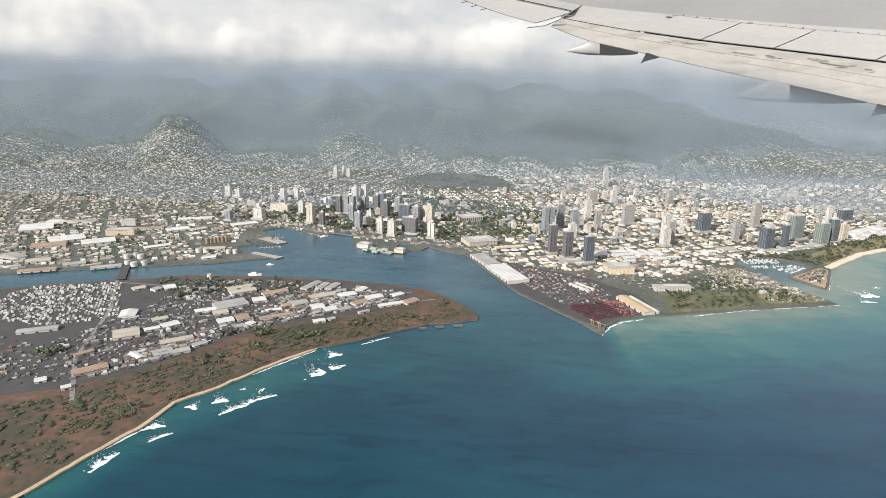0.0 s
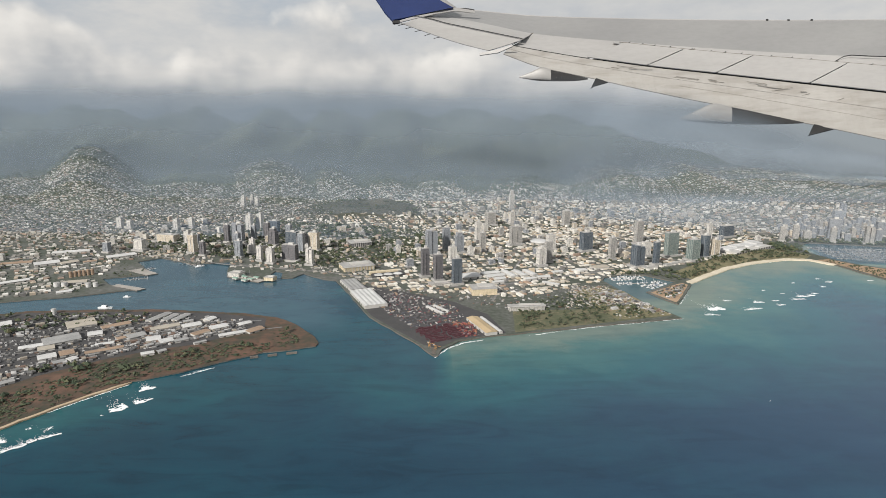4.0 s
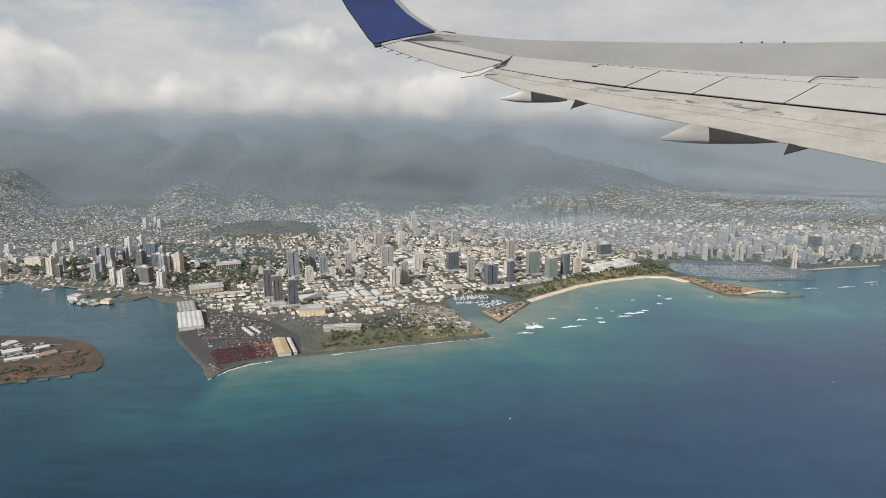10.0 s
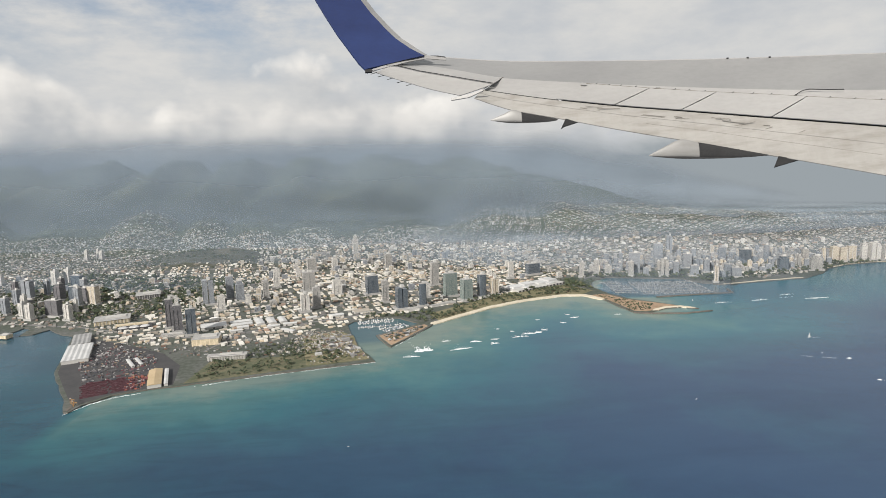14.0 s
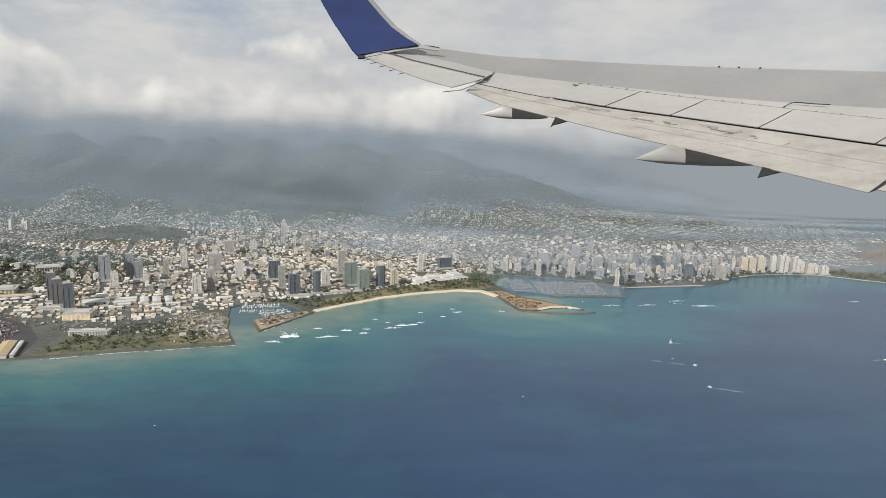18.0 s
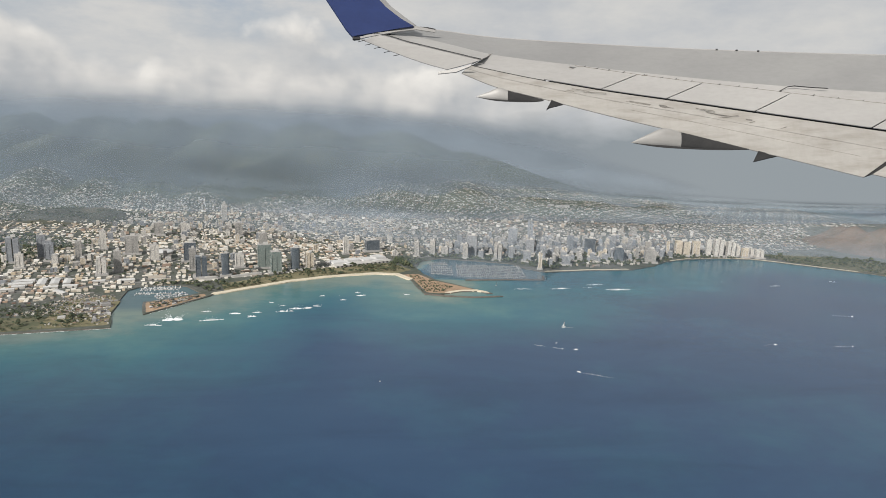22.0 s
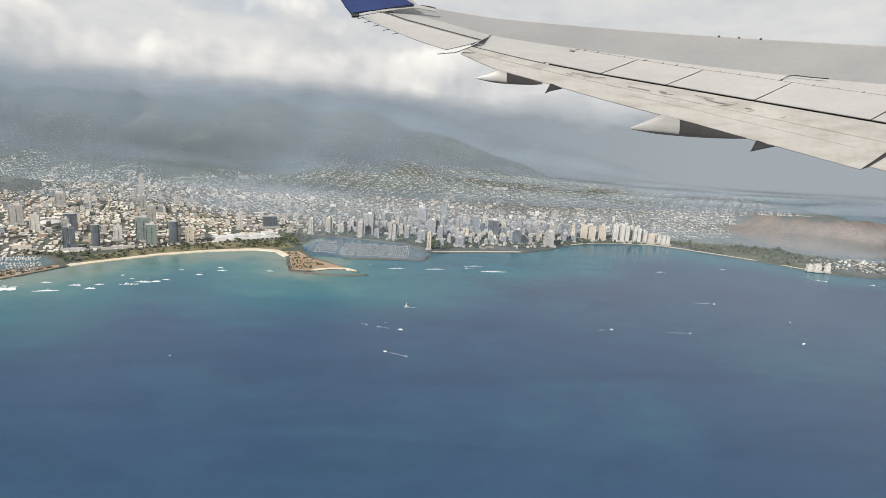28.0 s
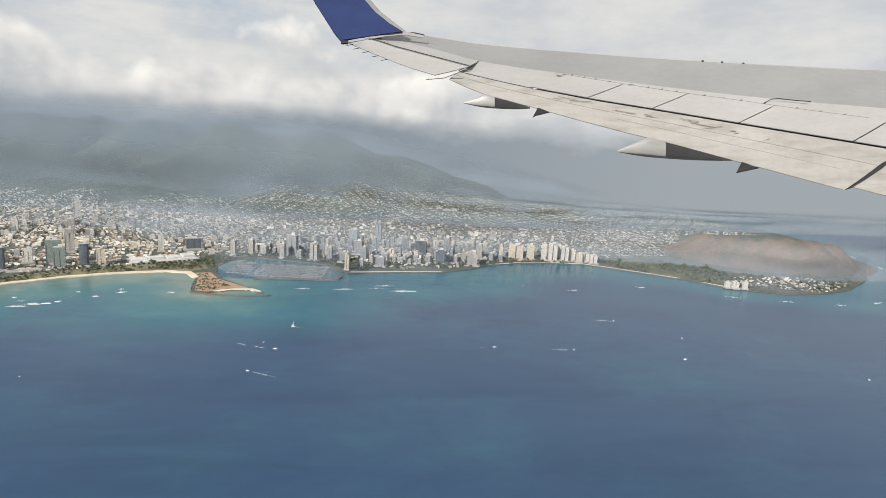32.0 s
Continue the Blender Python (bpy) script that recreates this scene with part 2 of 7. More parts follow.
def sea_material():
    m, nt, b = material("sea_water", 0.22)
    a = node(nt, "ShaderNodeAttribute")
    a.attribute_name = "reef"
    patch = noise_of(nt, 0.045, 9, 0.68)
    v = nt.nodes.new("ShaderNodeMath")
    v.operation = "MULTIPLY_ADD"
    nt.links.new(patch, v.inputs[0])
    v.inputs[1].default_value = 0.95
    s_ = nt.nodes.new("ShaderNodeMath")
    s_.operation, s_.inputs[1].default_value = "SUBTRACT", 0.45
    nt.links.new(a.outputs["Fac"], s_.inputs[0]), nt.links.new(s_.outputs[0], v.inputs[2])
    c = ramp_of(nt, v.outputs[0], [(0.0, (0.022, 0.055, 0.113)), (0.3, (0.026, 0.080, 0.130)), (0.55, (0.024, 0.104, 0.145)), (0.8, (0.052, 0.145, 0.155)), (1.0, (0.15, 0.20, 0.17))])
    tl = node(nt, "ShaderNodeAttribute")
    tl.attribute_name = "teal"
    c2 = ramp_of(nt, v.outputs[0], [(0.0, (0.003, 0.036, 0.060)), (0.3, (0.004, 0.052, 0.074)), (0.55, (0.009, 0.074, 0.087)), (0.8, (0.028, 0.105, 0.106)), (1.0, (0.09, 0.14, 0.125))])
    cm = node(nt, "ShaderNodeAttribute")
    cm.attribute_name = "calm"
    body = mixed(nt, cm.outputs["Fac"], mixed(nt, tl.outputs["Fac"], c, c2), (0.030, 0.078, 0.108))
    g = nt.nodes.new("ShaderNodeNewGeometry")
    mp = nt.nodes.new("ShaderNodeMapping")
    mp.inputs["Rotation"].default_value, mp.inputs["Scale"].default_value = (0, 0, radians(-25)), (0.35, 1.0, 1.0)
    nt.links.new(g.outputs["Position"], mp.inputs[0])
    st = node(nt, "ShaderNodeTexNoise", Scale=0.09, Detail=8.0, Roughness=0.62, Distortion=0.8)
    nt.links.new(mp.outputs[0], st.inputs["Vector"])
    streak = ramp_of(nt, st.outputs[0], [(0.28, (0.80, 0.82, 0.85)), (0.48, (0.98, 0.985, 0.99)), (0.72, (1.14, 1.12, 1.08))])
    mp2 = nt.nodes.new("ShaderNodeMapping")
    mp2.inputs["Rotation"].default_value, mp2.inputs["Scale"].default_value = (0, 0, radians(-42)), (0.28, 1.0, 1.0)
    nt.links.new(g.outputs["Position"], mp2.inputs[0])
    bed = node(nt, "ShaderNodeTexNoise", Scale=0.38, Detail=6.0, Roughness=0.6, Distortion=1.2)
    nt.links.new(mp2.outputs[0], bed.inputs["Vector"])
    weed = ramp_of(nt, bed.outputs[0], [(0.32, (0.66, 0.72, 0.76)), (0.5, (1, 1, 1)), (0.7, (1.15, 1.13, 1.08))])
    body = mixed(nt, tl.outputs["Fac"], body, mixed(nt, 1.0, body, weed, "MULTIPLY"))
    nt.links.new(mixed(nt, 1.0, body, streak, "MULTIPLY"), b.inputs["Base Color"])
    bp = node(nt, "ShaderNodeBump", Strength=0.25, Distance=0.05)
    nt.links.new(noise_of(nt, 2.2, 6, 0.65), bp.inputs["Height"]), nt.links.new(bp.outputs[0], b.inputs["Normal"])
    b.inputs["Specular IOR Level"].default_value = 0.22
    return m


SEA = sea_material()
CITY_GROUND = mottled("city_ground", [(0.30, (0.036, 0.05, 0.032)), (0.45, (0.062, 0.072, 0.056)), (0.6, (0.11, 0.112, 0.105)), (0.75, (0.19, 0.187, 0.178))], 0.12, 1.4)
ISLAND_GROUND = mottled("island_ground", [(0.34, (0.030, 0.037, 0.022)), (0.45, (0.056, 0.046, 0.031)), (0.56, (0.10, 0.058, 0.039)), (0.72, (0.155, 0.09, 0.062))], 0.13, 0.9)
ASPHALT = mottled("asphalt", [(0.3, (0.034, 0.034, 0.037)), (0.7, (0.07, 0.068, 0.068))], 0.4, 5.0)
DRY_LAWN = mottled("dry_lawn", [(0.3, (0.085, 0.095, 0.048)), (0.5, (0.155, 0.142, 0.078)), (0.72, (0.29, 0.24, 0.155))], 0.35, 3.0)
TAN_LAWN = mottled("tan_park_ground", [(0.3, (0.16, 0.12, 0.07)), (0.45, (0.29, 0.20, 0.13)), (0.7, (0.40, 0.29, 0.20))], 0.4, 2.5)
LAWN = mottled("lawn", [(0.3, (0.05, 0.068, 0.034)), (0.5, (0.095, 0.098, 0.056)), (0.72, (0.20, 0.165, 0.105))], 0.3, 2.0)
ROAD = mottled("road_surface", [(0.3, (0.13, 0.13, 0.13)), (0.7, (0.22, 0.215, 0.21))], 0.5, 6.0)
BROWN_SAND = mottled("brown_sand", [(0.3, (0.30, 0.225, 0.145)), (0.7, (0.46, 0.37, 0.26))], 0.5, 4.0)
SAND = mottled("beach_sand", [(0.3, (0.46, 0.40, 0.30)), (0.7, (0.64, 0.58, 0.47))], 0.5, 5.0)
ROCK = mottled("sea_wall_rock", [(0.3, (0.06, 0.055, 0.05)), (0.7, (0.17, 0.15, 0.13))], 1.0, 7.0, bump=0.5)
FOREST = mottled("forest_slope", [(0.3, (0.028, 0.042, 0.026)), (0.5, (0.05, 0.064, 0.038)), (0.7, (0.10, 0.105, 0.062))], 0.05, 0.9, bump=0.6)
DRY = mottled("dry_crater_slope", [(0.3, (0.06, 0.052, 0.036)), (0.44, (0.105, 0.08, 0.056)), (0.56, (0.155, 0.108, 0.08)), (0.72, (0.20, 0.15, 0.115))], 0.12, 1.2, bump=0.6)
FOAM = mottled("foam", [(0.3, (0.62, 0.67, 0.69)), (0.7, (0.86, 0.88, 0.88))], 0.8, 6.0)
LEAF = by_island("tree_leaves", [(0.0, (0.028, 0.044, 0.022)), (0.3, (0.042, 0.058, 0.028)), (0.6, (0.06, 0.075, 0.036)), (0.85, (0.09, 0.09, 0.045))])
# Paler, warmer roofs: the sunlit centre is put into their colour.
HOUSES_PALE = by_island("sunlit_city_roofs", [(0.0, (0.712, 0.676, 0.605)), (0.2, (0.587, 0.543, 0.472)), (0.34, (0.427, 0.383, 0.32)), (0.46, (0.303, 0.267, 0.223)), (0.56, (0.765, 0.739, 0.685)), (0.72, (0.374, 0.267, 0.196)), (0.8, (0.196, 0.187, 0.178)), (0.88, (0.552, 0.463, 0.347))])
# Darker roofs, with cloud shade and distance haze put into the colour.
HOUSES_DIM = by_island("shade_dimmed_roofs", [(0.0, (0.50, 0.48, 0.44)), (0.18, (0.37, 0.35, 0.32)), (0.36, (0.26, 0.25, 0.23)), (0.52, (0.17, 0.165, 0.155)), (0.66, (0.62, 0.60, 0.56)), (0.74, (0.28, 0.21, 0.165)), (0.86, (0.38, 0.33, 0.26))])
HOUSES = by_island("house_walls", [(0.0, (0.62, 0.60, 0.56)), (0.16, (0.46, 0.44, 0.40)), (0.34, (0.34, 0.32, 0.29)), (0.5, (0.23, 0.22, 0.20)), (0.64, (0.74, 0.72, 0.68)), (0.72, (0.32, 0.24, 0.19)), (0.82, (0.17, 0.165, 0.16)), (0.9, (0.46, 0.39, 0.31))])


# ---- building blocks ----
def mesh_of(name, verts, faces, mats, face_mats=None, smooth=False):
    me = bpy.data.meshes.new(name)
    me.from_pydata(verts, [], faces)
    for m in mats if isinstance(mats, (list, tuple)) else [mats]:
        me.materials.append(m)
    if face_mats is not None:
        me.polygons.foreach_set("material_index", np.asarray(face_mats, dtype=np.int32))
    if smooth:
        me.polygons.foreach_set("use_smooth", np.ones(len(me.polygons), dtype=bool))
    me.update()
    return me


def part(name, bm, mat, parent=None, label=""):
    me = bpy.data.meshes.new(name)
    bm.normal_update()
    bm.to_mesh(me)
    bm.free()
    me.materials.append(mat)
    ob = new(name, me)
    ob.parent = parent
    return tagged(ob, label)


def add_box(bm, cx, cy, z0, z1, w, d, turn=0.0, taper=1.0):
    c, s = math.cos(radians(turn)), math.sin(radians(turn))
    vs = []
    for z, k in ((z0, 1.0), (z1, taper)):
        for sx, sy in ((-1, -1), (1, -1), (1, 1), (-1, 1)):
            px, py = sx * w * k / 2, sy * d * k / 2
            vs.append(bm.verts.new((cx + px * c - py * s, cy + px * s + py * c, z)))
    for f in ((3, 2, 1, 0), (4, 5, 6, 7), (0, 1, 5, 4), (1, 2, 6, 5), (2, 3, 7, 6), (3, 0, 4, 7)):
        bm.faces.new([vs[i] for i in f])
    return vs


def box_bm(*args, **kw):
    bm = bmesh.new()
    add_box(bm, *args, **kw)
    return bm


def inside(poly, x, y):
    """Which of the points lie within the outline."""
    x, y = np.asarray(x, float), np.asarray(y, float)
    res = np.zeros(x.shape, bool)
    n = len(poly)
    for i in range(n):
        (x0, y0), (x1, y1) = poly[i], poly[(i + 1) % n]
        if y0 == y1:
            continue
        cross = ((y0 > y) != (y1 > y)) & (x < (x1 - x0) * (y - y0) / (y1 - y0) + x0)
        res ^= cross
    return res


def distance(line, x, y):
    best = np.full(np.shape(x), 1e9)
    for (x0, y0), (x1, y1) in zip(line, line[1:]):
        dx, dy = x1 - x0, y1 - y0
        k = np.clip(((x - x0) * dx + (y - y0) * dy) / (dx * dx + dy * dy + 1e-9), 0, 1)
        best = np.minimum(best, np.hypot(x - x0 - k * dx, y - y0 - k * dy))
    return best


def wavy(poly, step=1.2, amount=0.25, seed=0):
    """The outline with more corners and a natural unevenness."""
    out = []
    n = len(poly)
    for i in range(n):
        a, b = Vector((*poly[i], 0)), Vector((*poly[(i + 1) % n], 0))
        k = max(1, int((b - a).length / step)) if (b - a).length < 60 else 1
        side = Vector((-(b - a).y, (b - a).x, 0)).normalized()
        for j in range(k):
            p = a.lerp(b, j / k)
            if k > 1:
                p += side * amount * (noise.noise(p * 0.35 + Vector((seed, 0, 0))) + 0.5 * noise.noise(p * 1.1)) * (1 if j else 0.3)
            out.append((p.x, p.y))
    return out


def slab(name, poly, z0, z1, mat, side_mat=None):
    """A flat piece of ground with upright edges."""
    from mathutils.geometry import tessellate_polygon
    n = len(poly)
    tris = tessellate_polygon([[Vector((x, y, 0)) for x, y in poly]])
    verts = [(x, y, z1) for x, y in poly] + [(x, y, z0) for x, y in poly]
    faces, fm = [], []
    for a, b, c in tris:
        (ax, ay), (bx, by), (cx, cy) = poly[a], poly[b], poly[c]
        up = (bx - ax) * (cy - ay) - (by - ay) * (cx - ax) > 0
        faces.append((a, b, c) if up else (a, c, b))
        fm.append(0)
    area = sum(poly[i][0] * poly[(i + 1) % n][1] - poly[(i + 1) % n][0] * poly[i][1] for i in range(n))
    for i in range(n):
        j = (i + 1) % n
        faces.append((i, n + i, n + j, j) if area > 0 else (i, j, n + j, n + i))
        fm.append(1 if side_mat else 0)
    ob = new(name, mesh_of(name, verts, faces, [mat] + ([side_mat] if side_mat else []), fm))
    return ob


def strip(line, width, z, taper=True):
    """Verts and faces of a flat band along a line."""
    pts = [Vector((*p, 0)) for p in line]
    vs, fs = [], []
    for i, p in enumerate(pts):
        d = (pts[min(i + 1, len(pts) - 1)] - pts[max(i - 1, 0)]).normalized()
        s_ = Vector((-d.y, d.x, 0))
        k = width * (0.15 if taper and i in (0, len(pts) - 1) else 1) / 2
        vs += [p + s_ * k + Vector((0, 0, z)), p - s_ * k + Vector((0, 0, z))]
        if i:
            fs.append((2 * i - 2, 2 * i - 1, 2 * i + 1, 2 * i))
    return [tuple(v) for v in vs], fs


# ---- plan of the shore ----
SHORE_WEST = [(-260, 60), (-84.5, 90.3), (-72.4, 94.6), (-51.7, 100.7), (-41.9, 105.6), (-48.6, 108.8), (-52, 113), (-43.7, 116.1), (-51.5, 127), (-47.7, 130.6), (-38.4, 124.7), (-31.3, 127.1), (-28.4, 115.7), (-20.5, 110.9), (-19.3, 119.0), (-17.5, 118), (-16.8, 113.2), (-14.5, 113.7), (-13.0, 117.0), (-8.1, 112.5), (-5.6, 111.6), (-1.3, 101.0), (3.0, 89.8), (7.5, 83.1), (11.5, 77.1), (13.3, 73.6), (14.0, 73.5), (14.6, 75.9), (17.3, 79.1), (21.8, 81.0), (25.1, 81.6), (38.2, 85.2), (54.4, 89.1)]
SHORE_MID = [(53.1, 92.7), (51.2, 96.6), (50.5, 100), (48.9, 105.6), (47.6, 111.7), (48.7, 114.1), (53.1, 116.2), (57.8, 115.6), (62, 110.8), (59.6, 108.6), (56.2, 105.9), (53.7, 103.9), (55.4, 99.2), (56.7, 96.4), (60.1, 101.7), (64.3, 108.8), (64.8, 110.6), (70.3, 114.9), (77.5, 121.1), (86.5, 126.5), (95.5, 129.6), (100.6, 129.1), (103.6, 124.3), (104.5, 119.6), (106.2, 113.0), (109.6, 112.3), (110.6, 113.2), (114.0, 115.1), (117.5, 115.7), (119.5, 113.9), (120.6, 114.2), (116.2, 118.2), (112.6, 121.8), (109.4, 124.6), (106.4, 130.7), (105.1, 136.4), (106.4, 144.2), (112, 148), (120, 146), (130.0, 143.0), (132.5, 137.5), (136.5, 134.6)]
SHORE_EAST = [(148.6, 137.2), (159.7, 138.8), (168.4, 144.3), (173.6, 149.6), (181.7, 153.6), (191.6, 155.7), (201.5, 155.2), (206.7, 152.5), (213.6, 147.8), (223.2, 141.2), (227.6, 137.5), (232.3, 132.8), (237.9, 130.0), (245.3, 127.9), (255.5, 129.9), (266, 134.5), (274.6, 141.9), (283.3, 149.4), (292.8, 163.2), (300.5, 181.0), (304.8, 202.2), (314.4, 229.8), (310, 262), (296, 286)]
BACK = [(240, 289), (170, 296), (150, 320), (120, 420), (-260, 420)]
SHORE = SHORE_WEST + SHORE_MID + SHORE_EAST
MAINLAND = wavy(SHORE + BACK, 1.5, 0.22)
SAND_ISLAND = wavy([(-140, -30), (-60, 10), (-44, 29), (-40.8, 35.4), (-38.5, 41.5), (-36.7, 45.4), (-35.8, 50.5), (-32.6, 54.1), (-29.7, 58.5), (-26.8, 62.5), (-24.1, 65.7), (-18.8, 68.5), (-15.4, 71.4), (-10.3, 74.9), (-7.1, 75.7), (-3.4, 77.2), (-3.2, 78.5), (-4.3, 81.1), (-8.3, 86.5), (-12.2, 89.8), (-17.1, 91.5), (-27.0, 93.0), (-33.0, 93.7), (-42.9, 93.6), (-53.6, 93.0), (-60.7, 89.9), (-71.9, 86.2), (-78.7, 82.7), (-140, 60)], 1.2, 0.3, 4)

# ---- sea ----
def build_sea():
    xs = np.concatenate([[-4900, -1500, -600], np.arange(-260, 421, 3.0), [700, 1500, 4900]])
    ys = np.concatenate([[-4900, -1500, -500, -150], np.arange(-40, 286, 3.0), [298]])
    X, Y = np.meshgrid(xs, ys)
    off = np.minimum(distance(SHORE, X, Y), distance(SAND_ISLAND[5:], X, Y))
    wide = np.where(X < 0, 7.5, 9.0 + 11 * np.clip(X / 45, 0, 1)) + 6 * np.sin(X * 0.045 + 1.0) + 20 * np.exp(-((X - 85) / 40) ** 2) + 3 * np.exp(-((X + 5) / 20) ** 2) + 7 * np.exp(-((X - 160) / 45) ** 2)
    reef = np.clip(1.02 - off / wide, 0, 1) ** 0.9
    reef = np.where((X < 13.5) & (Y < 100), np.minimum(reef, 0.26 + 0.25 * np.clip((-16 - X) / 14, 0, 1)), reef)
    reef = np.where(X > 112, np.minimum(reef, 0.50 + 0.5 * np.clip((124 - X) / 12, 0, 1)), reef)
    harbour = inside([(-90, 80), (-20, 70), (0, 88), (-4, 125), (-90, 140)], X, Y)
    harbour |= inside([(103, 127), (116, 126), (136, 128), (134, 146), (112, 150)], X, Y)
    reef = np.where(harbour, np.minimum(reef, 0.30), reef)
    teal = np.clip((95 - X) / 110, 0, 1) * np.clip((Y + 60) / 90, 0, 1)
    calm = np.clip(np.minimum.reduce([(X + 95) / 10, (2 - 0.12 * (Y - 90) - X) / 8, (Y - 82) / 6, np.full_like(X, 1.0)]), 0, 1)
    calm = np.maximum(calm, inside([(45, 99), (56, 98), (66, 112), (60, 118), (46, 118)], X, Y) * 0.7)
    calm = np.maximum(calm, inside([(105, 127), (116, 125.5), (135, 127.5), (133, 145), (112, 149)], X, Y) * 0.95)
    verts = np.stack([X, Y, np.zeros_like(X)], -1).reshape(-1, 3).tolist()
    w = len(xs)
    faces = [(j * w + i, j * w + i + 1, (j + 1) * w + i + 1, (j + 1) * w + i) for j in range(len(ys) - 1) for i in range(w - 1)]
    me = mesh_of("water", verts, faces, SEA)
    me.attributes.new("reef", "FLOAT", "POINT").data.foreach_set("value", reef.reshape(-1).astype(np.float32))
    me.attributes.new("teal", "FLOAT", "POINT").data.foreach_set("value", teal.reshape(-1).astype(np.float32))
    me.attributes.new("calm", "FLOAT", "POINT").data.foreach_set("value", calm.reshape(-1).astype(np.float32))
    tagged(new("water", me), "open blue sea turning turquoise over the reef shallows", "sea", kind="structure")


build_sea()

# ---- land ----
Z = 0.16
tagged(slab("ground", MAINLAND, -0.4, Z, CITY_GROUND, ROCK), "flat grey and green coastal plain under the city", "ground", kind="structure")
tagged(slab("ground", SAND_ISLAND, -0.4, Z, ISLAND_GROUND, ROCK), "red-brown dry island ground with scrub", "ground", kind="structure")


def hill_height(x, y):
    """Height of the slopes behind the plain."""
    x, y = np.asarray(x, float), np.asarray(y, float)
    h = np.full(x.shape, -0.6)
    # spurs with houses on them: foot x, foot y, length, leaning, width, height
    for fx, fy, ln, lean, wd, ht in ((-152, 190, 170, -0.1, 26, 10), (-98, 186, 115, -0.48, 17, 17), (-82, 200, 150, -0.1, 24, 8), (-38, 206, 112, -0.3, 18, 13), (-20, 212, 84, -0.2, 12, 8), (-1, 214, 70, -0.12, 12, 5.5), (17, 214, 80, -0.03, 16, 5), (52, 214, 100, 0.08, 24, 5), (92, 245, 120, 0.0, 19, 5), (-190, 185, 150, -0.2, 27, 14), (-235, 195, 170, -0.2, 27, 16)):
        k = (y - fy) / ln
        mid = fx + lean * (y - fy)
        across = np.exp(-((x - mid) / (wd * (0.75 + 0.5 * np.clip(k, 0, 1)))) ** 2)
        h = np.maximum(h, -0.6 + ht * np.clip(k * 1.25, 0, 1) ** 1.15 * across)
    # the main range with its side ridges, up into the cloud, falling away eastward
    east = np.interp(x, [60, 105, 140, 175, 215], [1, 0.92, 0.68, 0.36, 0.0])
    u = x + 9 * np.sin(y * 0.03) + 14 * np.sin(x * 0.021 + 1.0)
    ridge = (0.5 + 0.5 * np.cos(u * 2 * math.pi / 52)) ** 0.8
    second = 0.5 + 0.5 * np.cos(u * 2 * math.pi / 21 + y * 0.05)
    rise = np.clip((y - 284 + 24 * ridge + 4 * second) / 110, 0, 1)
    h = np.maximum(h, 33 * rise ** 1.1 * east * (0.74 + 0.2 * ridge + 0.06 * second) - 0.6)
    # lower valley sides behind the beach resort, sinking towards the cape
    top = np.interp(x, [70, 95, 120, 140, 160, 180, 200, 220, 240, 256], [0, 14, 14.5, 13.5, 12, 8.2, 7.2, 4.8, 2.2, -0.6])
    k = np.clip((y - 222 - 6 * np.sin(x * 0.13)) / 74, 0, 1)
    fold = 0.72 + 0.28 * np.sin(x * 0.21 + 0.02 * y) * (1 - k)
    drop = 1 - np.clip((x - 112) / 50, 0, 1) * (1 - np.clip((334 - y) / 34, 0, 1))
    h = np.maximum(h, top * k ** 1.15 * fold * drop - 0.5)
    return h


RANGE_X, RANGE_Y = np.arange(-300, 298, 3.0), np.arange(150, 440, 3.0)


def rough_hill(X, Y):
    h = hill_height(X, Y)
    n1 = np.array([noise.ridged_multi_fractal(Vector((x * 0.022, y * 0.012, 2.0)), 1.0, 2.1, 5, 1.0, 2.0) for x, y in zip(np.ravel(X), np.ravel(Y))]).reshape(np.shape(X))
    return h + np.clip(h, 0, 40) * 0.16 * (n1 - 1.0)


def build_range():
    X, Y = np.meshgrid(RANGE_X, RANGE_Y)
    H = rough_hill(X, Y)
    verts = np.stack([X, Y, H], -1).reshape(-1, 3).tolist()
    w = len(RANGE_X)
    faces = [(j * w + i, j * w + i + 1, (j + 1) * w + i + 1, (j + 1) * w + i) for j in range(len(RANGE_Y) - 1) for i in range(w - 1) if H[j:j + 2, i:i + 2].max() > -0.3]
    tagged(new("mountain_range", mesh_of("mountain_range", verts, faces, FOREST, smooth=True)), "dark green forested ridges under low cloud", "mountains", kind="structure")
    return H


HILLS = build_range()


def hill_at(x, y):
    fx = np.clip((np.asarray(x) - RANGE_X[0]) / 3.0, 0, len(RANGE_X) - 1.001)
    fy = np.clip((np.asarray(y) - RANGE_Y[0]) / 3.0, 0, len(RANGE_Y) - 1.001)
    i, j = fx.astype(int), fy.astype(int)
    a, b = fx - i, fy - j
    h = (HILLS[j, i] * (1 - a) + HILLS[j, i + 1] * a) * (1 - b) + (HILLS[j + 1, i] * (1 - a) + HILLS[j + 1, i + 1] * a) * b
    r = np.hypot((np.asarray(x) + 8) / 1.25, np.asarray(y) - 203)
    h = np.maximum(h, 2.2 * np.exp(-((r - 8.5) / 6.0) ** 2) - 0.4)
    return np.maximum(np.where((np.asarray(x) > RANGE_X[-1]) | (np.asarray(y) < RANGE_Y[0]), Z, h), Z)


